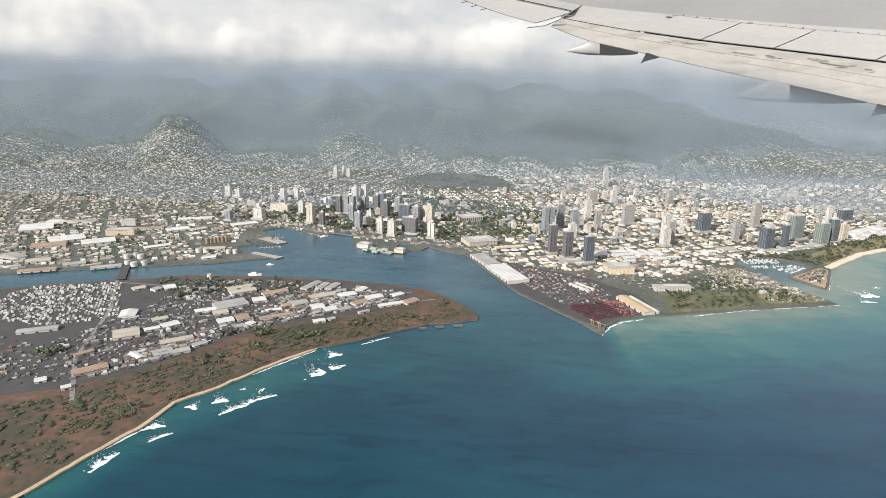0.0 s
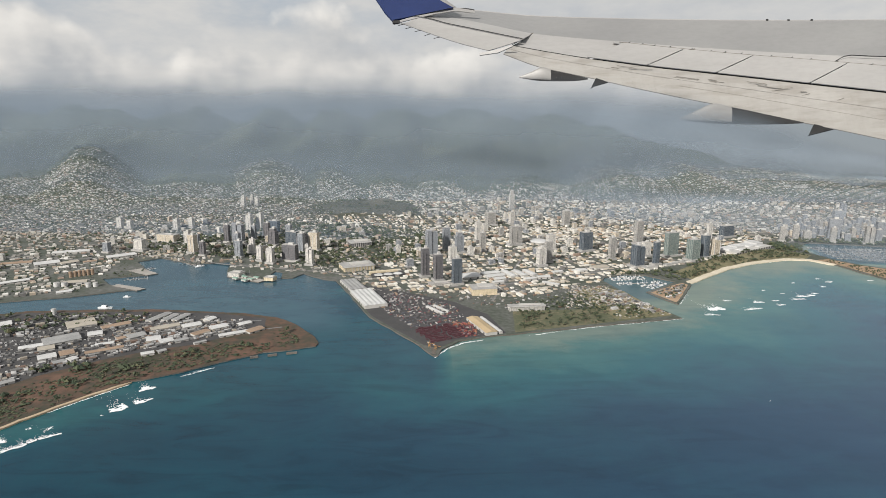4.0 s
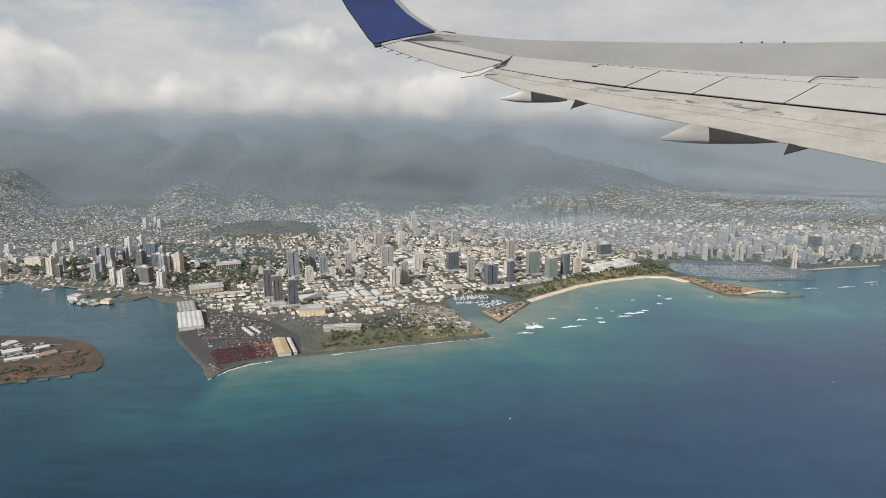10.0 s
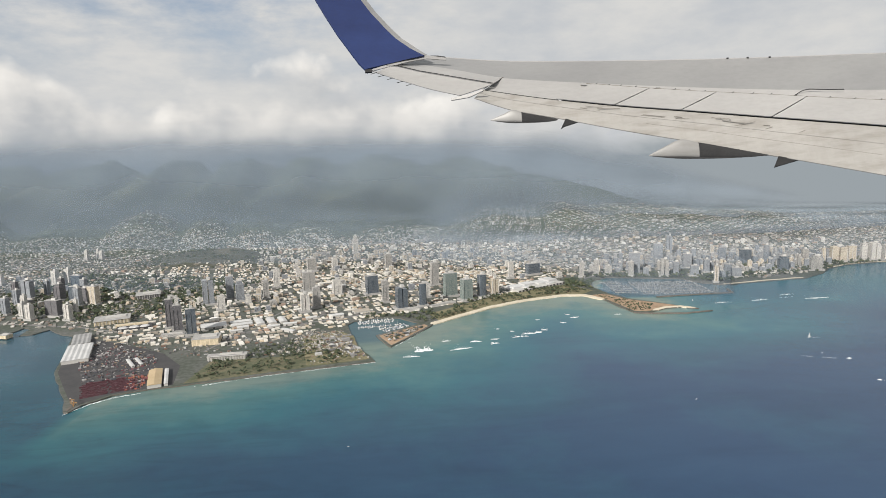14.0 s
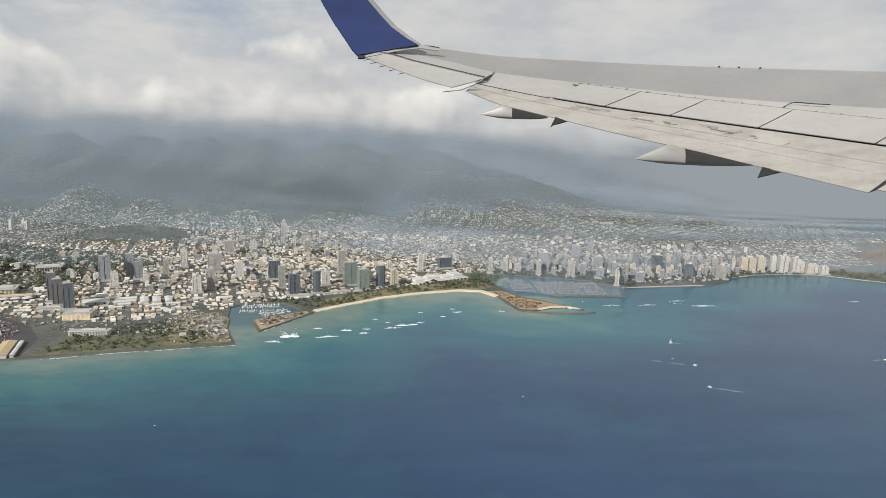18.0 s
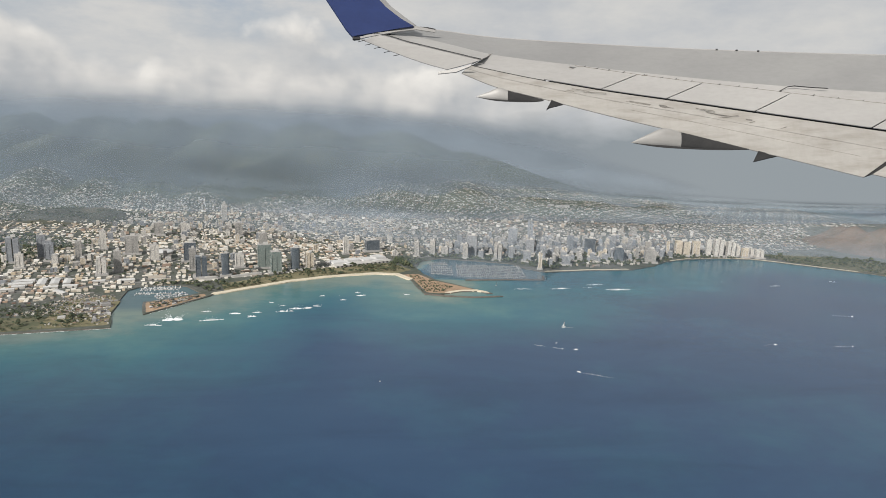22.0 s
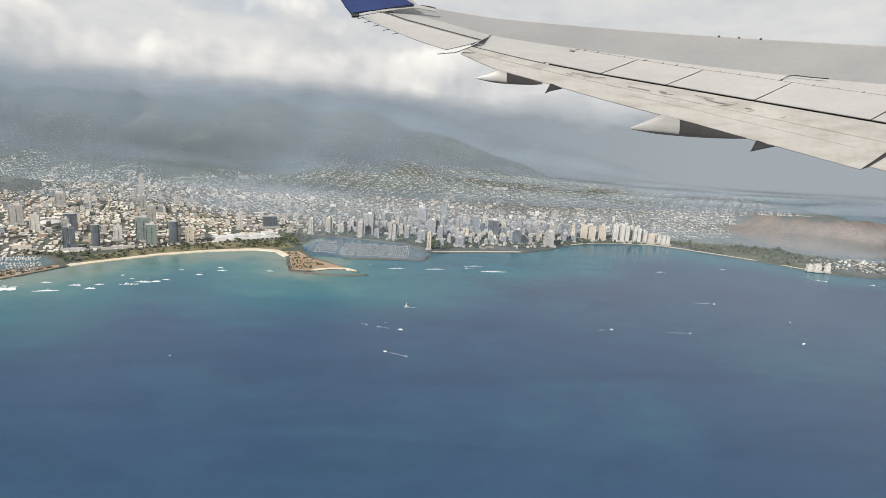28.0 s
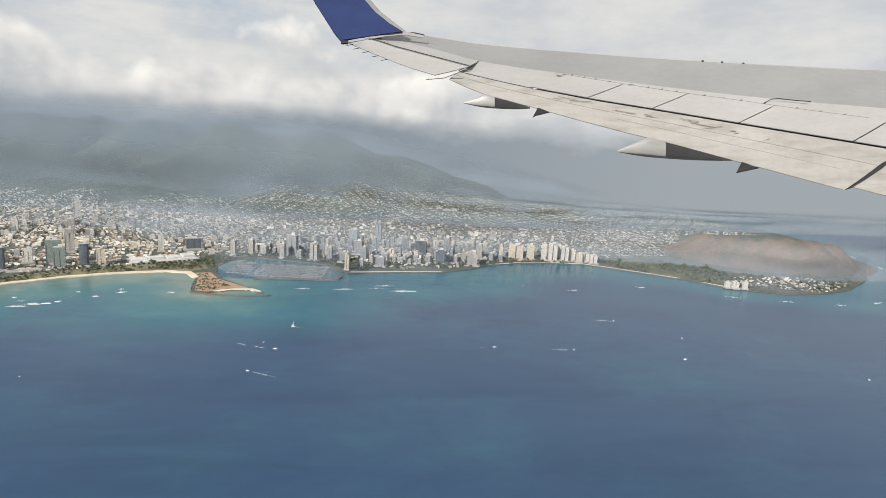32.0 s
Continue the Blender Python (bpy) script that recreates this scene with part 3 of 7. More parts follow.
def build_crater():
    xs, ys = np.arange(228, 306, 1.5), np.arange(140, 226, 1.5)
    X, Y = np.meshgrid(xs, ys)
    r = np.hypot((X - 270) / 1.15, Y - 180)
    a = np.arctan2(Y - 180, X - 270)
    n1 = np.array([noise.ridged_multi_fractal(Vector((math.cos(t) * 2.4, math.sin(t) * 2.4, q * 0.05)), 1.0, 2.0, 4, 1.0, 2.0) for t, q in zip(a.ravel(), r.ravel())]).reshape(X.shape)
    rim = (5.6 + 2.6 * np.cos(a + 1.9)) * np.exp(-((r - 17) / 7.2) ** 2)
    H = rim * (0.62 + 0.36 * n1) - 0.35
    verts = np.stack([X, Y, H], -1).reshape(-1, 3).tolist()
    w = len(xs)
    faces = [(j * w + i, j * w + i + 1, (j + 1) * w + i + 1, (j + 1) * w + i) for j in range(len(ys) - 1) for i in range(w - 1)]
    tagged(new("crater_hill", mesh_of("crater_hill", verts, faces, DRY, smooth=True)), "broad low volcanic crater with dry red-brown slopes", "hill", kind="structure")


build_crater()


def build_old_crater():
    xs, ys = np.arange(-36, 21, 1.2), np.arange(180, 227, 1.2)
    X, Y = np.meshgrid(xs, ys)
    r = np.hypot((X + 8) / 1.25, Y - 203)
    n1 = np.array([noise.fractal(Vector((x * 0.15, y * 0.15, 1.0)), 1.0, 2.0, 4) for x, y in zip(X.ravel(), Y.ravel())]).reshape(X.shape)
    H = (2.3 + 0.6 * n1) * np.exp(-((r - 8.5) / 6.0) ** 2) - 0.35
    verts = np.stack([X, Y, H], -1).reshape(-1, 3).tolist()
    w = len(xs)
    faces = [(j * w + i, j * w + i + 1, (j + 1) * w + i + 1, (j + 1) * w + i) for j in range(len(ys) - 1) for i in range(w - 1)]
    scrub = mottled("brown_scrub_slope", [(0.3, (0.04, 0.05, 0.034)), (0.5, (0.062, 0.064, 0.048)), (0.72, (0.105, 0.095, 0.075))], 0.15, 1.2, bump=0.5)
    tagged(new("crater_hill", mesh_of("crater_hill", verts, faces, scrub, smooth=True)), "low dark brown crater hill behind the city", "hill", kind="structure")


build_old_crater()


def patch(name, poly, mat, label, z=Z + 0.012, step=1.0, amount=0.15):
    return tagged(slab(name, wavy(poly, step, amount, 7), z - 0.03, z, mat), label, "ground", kind="structure")


patch("lawn", [(26, 82.6), (53, 90.2), (50, 95.5), (38, 93.5), (27, 93)], LAWN, "seaside park lawn, green going brown")
patch("lawn", [(56.8, 97.4), (59.9, 102.2), (63.6, 108.6), (63, 110), (60, 107.9), (56.6, 105.2), (54.4, 103.4)], TAN_LAWN, "dry tan lawn on the harbour spit")
patch("lawn", [(66, 112.5), (78, 122.6), (95, 131), (100.5, 130.5), (104, 134), (99, 141), (86, 137), (72, 125), (64, 118)], DRY_LAWN, "long beach park lawn with scattered trees")
patch("lawn", [(105.4, 119.5), (106.7, 114), (109.4, 113.3), (112.4, 115.1), (114.4, 116.1), (117.4, 116.5), (116.0, 117.9), (112, 121.4), (108.6, 124.2), (105.4, 130), (102, 129), (104.2, 124.6)], TAN_LAWN, "dry brown park on the artificial peninsula")
patch("lawn", [(212, 152), (232, 136), (240, 135), (236, 152), (222, 166), (208, 164)], LAWN, "wooded green park at the foot of the crater")
patch("yard", [(43.5, 88.2), (53.4, 90.6), (51, 97), (49.6, 104), (46, 108), (40, 104)], DRY_LAWN, "sandy bare lots beside the boat basin", Z + 0.018)
patch("pier_apron", [(-4.8, 111.4), (-0.9, 101.2), (3.4, 90.2), (7.9, 83.5), (12.0, 77.6), (14, 76.2), (16.9, 79.5), (24.6, 82.3), (22.5, 91), (17, 98), (8, 104)], ASPHALT, "dark asphalt container terminal apron", amount=0.0)
ISLE_YARD = [(-78, 82), (-60, 88.7), (-53, 92), (-34, 92.6), (-22.8, 91.8), (-13.5, 89), (-12.7, 85), (-20.5, 78.1), (-26.5, 75.3), (-30.6, 72.8), (-36.5, 67.4), (-39.7, 62.8), (-42.8, 57.9), (-49.3, 52.6), (-54.4, 51), (-78, 44), (-110, 36), (-120, 60)]
patch("yard", ISLE_YARD, ASPHALT, "dark grey industrial yards and roads")
for line, wd in (([(-44, 29.5), (-40.9, 35.8), (-38.5, 41.8), (-36.7, 45.8), (-35.6, 50.9), (-32.3, 54.5), (-29.5, 58.8), (-26.6, 62.6), (-23.9, 65.5)], 0.46), ([(64.2, 110), (70.0, 115.2), (77.3, 121.5), (86.4, 126.9), (95.4, 130.0), (100.6, 129.5), (103.8, 124.6)], 1.5), ([(110.4, 113.6), (112.2, 114.8), (114.0, 115.8), (117.5, 116.3), (119.9, 114.3)], 1.1), ([(136.5, 135.2), (148.6, 137.9), (159.7, 139.5)], 0.9), ([(173.4, 150.2), (181.5, 154.2), (191.6, 156.3), (201.5, 155.9), (206.8, 153.1), (213.8, 148.4), (223.4, 141.8)], 0.8), ([(227.7, 138.0), (232.5, 133.4)], 0.7)):
    smooth_line = wavy(line + line[::-1][1:-1], 0.8, 0.2, 3)
    smooth_line = smooth_line[:len(smooth_line) // 2 + 1]
    v_, f_ = strip(smooth_line, wd, Z + 0.02)
    v2 = [(x, y, -0.1) for x, y, z in v_]
    n_ = len(v_)
    sides = [(2 * i, 2 * i + 2, n_ + 2 * i + 2, n_ + 2 * i) for i in range(n_ // 2 - 1)] + [(2 * i + 1, n_ + 2 * i + 1, n_ + 2 * i + 3, 2 * i + 3) for i in range(n_ // 2 - 1)]
    tagged(new("beach", mesh_of("beach", v_ + v2, [tuple(reversed(f)) for f in f_] + sides, SAND if wd != 0.46 else BROWN_SAND)), "pale golden sand beach along the water", "beach", kind="structure")

# ---- high buildings ----
STYLES = {
    "white": (facade("white_concrete", (0.64, 0.61, 0.56), (0.22, 0.225, 0.23)), "white concrete high-rise with rows of dark windows"),
    "cream": (facade("cream_concrete", (0.60, 0.53, 0.43), (0.22, 0.20, 0.17), 8, 5), "cream concrete high-rise with banded balconies"),
    "grey": (facade("grey_concrete", (0.40, 0.385, 0.36), (0.15, 0.155, 0.16), 8, 7), "grey concrete high-rise with window bands"),
    # Cooler, darker copy of the grey facade, with cloud shade painted in.
    "shade_grey": (facade("shade_grey_concrete", (0.30, 0.315, 0.335), (0.11, 0.125, 0.145), 8, 7), "blue-grey concrete high-rise with window bands"),
    "brown": (facade("brown_cladding", (0.175, 0.165, 0.17), (0.07, 0.075, 0.085), 8, 6, 0.6), "dark brown clad tower with deep-set windows"),
    "blue": (facade("blue_glass", (0.155, 0.17, 0.185), (0.055, 0.072, 0.092), 8, 4, 0.75, 0.3, 0.1), "dark blue glass tower with thin floor bands"),
    "green": (facade("green_glass", (0.27, 0.295, 0.28), (0.10, 0.135, 0.13), 8, 5, 0.7, 0.35, 0.12), "grey-green glass tower with pale floor bands"),
}
ROOF = mottled("flat_roof", [(0.3, (0.22, 0.218, 0.212)), (0.7, (0.42, 0.41, 0.395))], 0.8, 6.0)
WHITE_ROOF = mottled("white_metal_roof", [(0.3, (0.36, 0.36, 0.357)), (0.7, (0.58, 0.58, 0.573))], 0.5, 5.0)
RIBS = mottled("pale_concrete_ribs", [(0.3, (0.36, 0.355, 0.345)), (0.7, (0.50, 0.49, 0.47))], 0.8, 6.0)


def high_rise(x, y, w, h, style, turn=0.0, deep=0.8, form=0, group="high-rise buildings of the city", name="high_rise"):
    """A podium, a shaft with rounded or set-back form, corner ribs and roof plant."""
    mat, label = STYLES[style]
    label = label.replace("high-rise", "apartment block") if name == "apartment_block" else label
    root = tagged(new(name), label, "building", group)
    z0 = float(hill_at(np.array([x]), np.array([y]))[0]) - 0.05
    root.matrix_world = pose(x, y, z0, 0, 0, turn)
    d = w * deep
    ph = min(0.5, h * 0.18)
    part("podium", box_bm(0, 0, 0, ph, w * 1.45, d * 1.5), ROOF, root, "low parking podium")
    bm = bmesh.new()
    shaft = None
    if form == 1:      # two slim slabs side by side
        add_box(bm, -w * 0.27, 0, ph, h, w * 0.44, d)
        shaft = part("shaft", bm, mat, root)
        part("shaft", box_bm(w * 0.27, 0, ph, h * 0.95, w * 0.44, d), mat, root)
    elif form == 2:    # stepped
        add_box(bm, 0, 0, ph, h * 0.86, w, d)
        shaft = part("shaft", bm, mat, root)
        part("setback", box_bm(0, 0, h * 0.86, h, w * 0.7, d * 0.7), mat, root)
    elif form == 3:    # rounded ends
        n = 14
        ring = [(w / 2 * math.copysign(abs(math.cos(a)) ** 0.6, math.cos(a)), d / 2 * math.copysign(abs(math.sin(a)) ** 0.6, math.sin(a))) for a in (2 * math.pi * (i + 0.5) / n for i in range(n))]
        lo = [bm.verts.new((px, py, ph)) for px, py in ring]
        hi = [bm.verts.new((px, py, h)) for px, py in ring]
        bm.faces.new(hi), bm.faces.new(lo[::-1])
        for i in range(n):
            bm.faces.new((lo[i], lo[(i + 1) % n], hi[(i + 1) % n], hi[i]))
        shaft = part("shaft", bm, mat, root)
    else:
        add_box(bm, 0, 0, ph, h, w, d)
        shaft = part("shaft", bm, mat, root)
    if form != 3:
        for sx in (-1, 1) if form == 1 else (-1, 0, 1):
            part("rib", box_bm(sx * w * 0.5 - (0.03 if sx > 0 else -0.03 if sx < 0 else 0), -d / 2 - 0.03, ph, h * 0.86, 0.12, 0.10), RIBS if style in ("white", "cream") else mat, shaft, "upright concrete rib")
    part("parapet", box_bm(0, 0, h + 0.0 if form != 1 else h * 0.95, h + 0.07, w * (0.72 if form == 2 else 1.02 if form != 1 else 0.2), d * (0.72 if form == 2 else 0.9)), ROOF, root)
    part("lift_house", box_bm(w * 0.1, 0, h + 0.07, h + 0.07 + min(0.45, 0.1 * h), w * 0.34, d * 0.4), RIBS, root, "roof plant room")
    return root


DOWNTOWN = [(-70.9, 164.8, 1.6, 2.5, "white", 0), (-58, 164.9, 1.6, 2.9, "white", 0), (-54.8, 167.2, 1.6, 2.8, "white", 0), (-55.8, 137.9, 2.7, 2.8, "white", 0), (-62.5, 135.7, 1.6, 2.5, "grey", 0), (-39.2, 132.7, 1.3, 3.4, "brown", 0), (-44.4, 143.5, 1.1, 2.9, "grey", 0), (-35.5, 147.5, 3.2, 4.9, "grey", 1), (-38.2, 147.1, 1.4, 4.6, "brown", 0), (-32.3, 150.1, 1.2, 4, "grey", 0), (-29, 150.6, 1.5, 4.5, "brown", 0), (-25.8, 144, 2.1, 4.3, "brown", 2), (-20.6, 141.4, 3.1, 4, "blue", 0), (-30.4, 130.9, 1.6, 4, "grey", 0), (-28.2, 134, 1.3, 3.8, "white", 0)]
DOWNTOWN_SOUTH = [(-24.8, 127.7, 1.3, 3.4, "white", 0), (-21.9, 125.4, 1.6, 3.5, "white", 0), (-18.1, 127.9, 3.6, 3.8, "brown", 0), (-14.9, 130.6, 0.9, 3.2, "white", 0), (-13, 124, 1.6, 3.7, "white", 1), (-52, 207.8, 1.4, 3.6, "white", 0), (-50, 211.5, 1, 3.4, "white", 0), (-47.7, 209.3, 1.4, 3, "white", 0), (12, 114.6, 1.6, 6.0, "brown", 0), (14.6, 111.7, 1.7, 5.4, "brown", 0), (18.2, 108.8, 1.9, 5.3, "blue", 0), (18.1, 127.8, 1.7, 3.4, "white", 0), (13.4, 133.7, 2.6, 6, "grey", 1), (17, 138.4, 1.8, 5.7, "grey", 0), (20, 136, 1.9, 5, "grey", 2)]
DOWNTOWN_NORTH = [(-17.4, 136.4, 1.6, 4.6, "grey", 0), (-17.8, 140.4, 2.6, 3.8, "brown", 2), (-14.6, 137.9, 2.4, 4.6, "cream", 0), (-36.7, 161.7, 1.7, 4.6, "white", 0), (-34.4, 163.9, 1.7, 4.6, "white", 0), (-47.4, 145.3, 1.5, 3.3, "white", 0), (-29.3, 158.7, 3.2, 3.6, "blue", 0), (-42.5, 135.5, 1.8, 4.4, "cream", 0), (-74.4, 166.4, 1.8, 3.0, "white", 0), (-53.4, 148.0, 5.6, 2.0, "cream", 0), (-23.4, 150.6, 1.5, 4.0, "grey", 0), (-33.6, 140.2, 1.5, 3.9, "grey", 0)]
KAKAAKO = [(25.7, 137.6, 1.4, 4.6, "grey", 0), (25.6, 149.8, 1.6, 5, "white", 0), (37.3, 123.6, 1.9, 4.1, "white", 1), (39.4, 126.6, 1.7, 4.8, "grey", 0), (34.7, 145, 3.2, 4.8, "grey", 0), (42.4, 139, 2.1, 3.9, "white", 0), (31, 172.1, 2.7, 3.9, "grey", 0), (50.9, 138.4, 2.9, 4.7, "blue", 0), (54.5, 129.2, 1.5, 5.2, "grey", 0), (58.3, 123, 2.4, 4.9, "blue", 1), (63, 124.6, 1.8, 5.2, "blue", 3), (63.8, 133.2, 1.9, 3.4, "white", 0), (66.4, 146.3, 2.1, 6.0, "grey", 0), (69.6, 133, 3.3, 5.7, "green", 0), (73, 128.8, 2.4, 5, "green", 0)]
ALA_MOANA = [(76.9, 131.5, 2.2, 5.4, "blue", 3), (80, 132.8, 1.9, 4.1, "cream", 1), (86.8, 150.9, 1.4, 4.6, "white", 0), (93.6, 155.4, 3.9, 3.2, "blue", 0), (41.3, 202.2, 1.7, 6.3, "white", 2), (53.6, 172.8, 2, 4.3, "grey", 0), (37.6, 173.8, 1.6, 3.7, "white", 0), (105.6, 149.5, 2.1, 4.1, "grey", 0), (109.9, 150.8, 2.2, 4.3, "grey", 0), (113.2, 151, 3, 2.6, "white", 0), (120.4, 151.4, 4.6, 5.8, "grey", 0), (118.4, 148.4, 2.2, 4, "white", 0), (135.4, 172.3, 4.2, 4.7, "grey", 0), (126.8, 146.8, 3.3, 4.7, "white", 1), (130.6, 148.6, 2.2, 3.5, "grey", 0)]
WAIKIKI = [(122.7, 149, 2.2, 2.2, "grey", 0), (137.6, 157.3, 3.7, 4, "grey", 0), (134.4, 146, 3.3, 2.9, "grey", 0), (135.9, 137.4, 1.6, 4.3, "cream", 1), (139.2, 140.6, 2, 2.2, "grey", 0), (144, 143, 3.6, 2.5, "grey", 0), (139.4, 149.6, 2.4, 3.7, "grey", 0), (150.6, 163.1, 2.9, 4.5, "grey", 0), (155, 158.6, 4.9, 4.5, "blue", 0), (162.6, 161, 2.1, 5.1, "grey", 0), (159.9, 148.6, 3.8, 4, "blue", 2), (166.2, 151.4, 1.2, 3.4, "grey", 0), (168.3, 147.6, 4.6, 4.0, "grey", 2), (171.4, 157, 2.6, 4.2, "grey", 0), (177.9, 158.4, 1.4, 4.2, "cream", 0)]
WAIKIKI_EAST = [(182.2, 158.4, 4.4, 4.4, "cream", 1), (186.6, 159.2, 2.2, 4.4, "cream", 0), (190.8, 159.9, 1.5, 4.8, "white", 0), (193, 158.6, 2.6, 5.1, "white", 1), (195.6, 161, 1.8, 4.1, "white", 0), (196.4, 158, 2.2, 4.6, "white", 1), (199, 159.4, 1.8, 3.4, "white", 0), (200.6, 157.6, 1.8, 2.9, "cream", 0), (202.8, 159, 2.2, 2.7, "white", 1), (204.6, 157, 2.2, 2.6, "white", 1), (181.1, 193, 2.2, 2.6, "grey", 0), (142.6, 180.9, 2.7, 5.9, "grey", 1), (231.4, 132.6, 1.2, 1.7, "white", 0), (233.2, 132.2, 1.6, 1.9, "white", 1), (235.4, 131.5, 1.2, 2.1, "white", 0)]
# sheds on the island and behind the docks: place, size, turn, roof
ISLE_A = [(-49.8, 67.4, 3.1, 3.0, 30.0, "w"), (-61.9, 67.6, 4.7, 1.4, 25.0, "w"), (-40.5, 79.4, 4.6, 3.2, 38.0, "g"), (-42.7, 76.9, 3.9, 1.3, 30.0, "w"), (-40.7, 76.1, 2.0, 1.7, 33.0, "t"), (-38.8, 73.1, 2.1, 1.8, 35.0, "w"), (-48.0, 72.8, 2.0, 1.2, 38.0, "w"), (-45.6, 70.8, 2.2, 1.6, 45.0, "w"), (-47.3, 69.2, 1.9, 1.0, 37.0, "w"), (-42.4, 66.0, 3.9, 1.4, 33.0, "t"), (-42.4, 62.3, 2.2, 1.9, 36.0, "g"), (-40.4, 62.9, 2.0, 1.3, 35.0, "g"), (-39.0, 65.1, 1.8, 1.0, 47.0, "w"), (-45.1, 61.1, 2.2, 0.9, -35.0, "w"), (-48.3, 57.0, 3.6, 1.5, 41.0, "b")]
ISLE_B = [(-52.2, 54.2, 1.1, 1.1, 35.0, "w"), (-48.4, 52.8, 0.9, 0.8, 39.0, "w"), (-51.7, 61.2, 2.2, 0.7, 52.0, "w"), (-53.3, 74.2, 2.7, 2.2, 108.0, "w"), (-41.3, 86.0, 3.9, 3.6, 36.0, "t"), (-37.0, 81.9, 1.9, 1.9, 29.0, "w"), (-36.9, 74.4, 1.7, 2.0, 35.0, "b"), (-32.3, 75.4, 4.7, 1.0, 31.0, "b"), (-33.5, 77.8, 2.3, 0.9, 24.0, "w"), (-35.6, 85.3, 4.0, 1.5, 39.0, "b"), (-30.5, 80.9, 2.4, 1.8, 44.0, "w"), (-27.4, 79.6, 1.9, 2.0, 28.0, "w"), (-25.3, 78.9, 1.8, 1.7, 37.0, "w"), (-30.8, 89.4, 4.3, 1.3, 68.0, "g"), (-28.9, 89.2, 3.1, 1.2, 77.0, "w")]
ISLE_C = [(-27.2, 89.3, 3.2, 1.2, 71.0, "w"), (-24.0, 85.3, 2.7, 1.7, 35.0, "w"), (-27.8, 84.6, 4.1, 1.5, 33.0, "t"), (-19.6, 84.6, 2.5, 1.7, 37.0, "w"), (-21.5, 82.1, 2.5, 1.4, 49.0, "w"), (-16.5, 81.9, 4.2, 1.1, 30.0, "w"), (-13.8, 83.4, 2.6, 1.6, 48.0, "w"), (-16.1, 86.2, 1.9, 1.2, 41.0, "w"), (-23.2, 79.1, 1.8, 0.9, 37.0, "w"), (-20.2, 78.3, 1.7, 0.6, 38.0, "w"), (-25.8, 74.1, 1.6, 1.0, 29.0, "w"), (-24.3, 75.1, 1.1, 0.8, 42.0, "w"), (-22.2, 88.2, 1.6, 1.5, 66.0, "w"), (-25.4, 87.5, 1.5, 0.8, 28.0, "w"), (-27.0, 77.3, 1.0, 0.8, 49.0, "g")]
ISLE_D = [(-36.2, 71.3, 1.3, 1.1, 42.0, "g"), (-35.0, 72.3, 1.0, 1.2, 61.0, "w"), (-53.1, 86.2, 1.7, 2.2, 36.0, "w"), (-57.7, 85.3, 1.9, 1.4, 43.0, "t"), (-54.7, 85.0, 1.3, 1.3, 63.0, "w"), (-32.2, 79.8, 1.1, 1.1, 46.0, "b")]
DOCKS_A = [(-100.3, 122.0, 6.3, 6.7, 33.0, "w"), (-88.2, 113.8, 6.5, 4.8, 38.0, "w"), (-80.5, 112.2, 6.1, 4.0, 34.0, "w"), (-88.4, 108.6, 6.0, 3.6, 28.0, "b"), (-69.8, 124.6, 4.7, 3.1, 35.0, "w"), (-67.2, 110.1, 4.8, 1.7, 40.0, "w"), (-65.6, 125.6, 3.4, 2.1, 46.0, "t"), (-70.7, 135.5, 7.6, 2.4, 22.0, "w"), (-61.5, 126.2, 2.5, 1.5, 34.0, "w"), (-57.3, 131.7, 5.9, 2.7, 38.0, "w"), (-89.9, 100.2, 2.0, 5.6, 77.0, "w"), (-69.3, 95.9, 4.9, 1.7, 27.0, "w"), (-79.5, 92.6, 5.7, 1.7, 23.0, "b"), (-55.4, 109.8, 4.0, 2.0, 19.0, "w"), (-54.0, 103.5, 2.5, 1.4, 33.0, "w")]
DOCKS_B = [(-100.1, 128.1, 2.2, 4.2, 97.0, "w"), (-96.4, 128.9, 1.8, 3.6, 80.0, "w"), (-93.2, 129.5, 2.1, 3.6, 80.0, "w"), (-83.2, 98.1, 3.9, 2.3, 29.0, "t"), (-75.8, 97.0, 3.5, 1.8, 30.0, "g"), (-76.8, 124.5, 6.9, 2.1, 21.0, "b")]
ISLE_SHEDS, DOCK_SHEDS = (ISLE_A, ISLE_B, ISLE_C, ISLE_D), (DOCKS_A, DOCKS_B)
TAKEN = [(-79.9, 119.6, 6), (-82.8, 128, 3), (-57.2, 115, 4)] + [(-67, 102, 3), (-65, 97.6, 3)]
for rows_ in (DOWNTOWN, DOWNTOWN_NORTH, DOWNTOWN_SOUTH, KAKAAKO, ALA_MOANA, WAIKIKI, WAIKIKI_EAST):
    for x, y, w, h, style, form in rows_:
        # Cloud shade and haze enter as duller facade colours in these districts.
        style = "shade_grey" if style == "grey" and (x < 22 or 110 < x < 165) else "grey" if style == "white" and 104 < x < 178 else style
        w = w * 0.66 if 104 < x < 178 else w
        turn = -18 if x < 0 else (22 if x < 105 else -20 + 0.12 * (x - 100))
        high_rise(x, y, w * 0.92, h, style, turn, random.uniform(0.55, 0.9) if w < 3 else 0.45, form)
        TAKEN.append((x, y, w))


# ---- scattered low buildings, each street block a row ----
def free(x, y, r):
    return all((x - a) ** 2 + (y - b) ** 2 > (r + 0.75 * c) ** 2 for a, b, c in TAKEN)


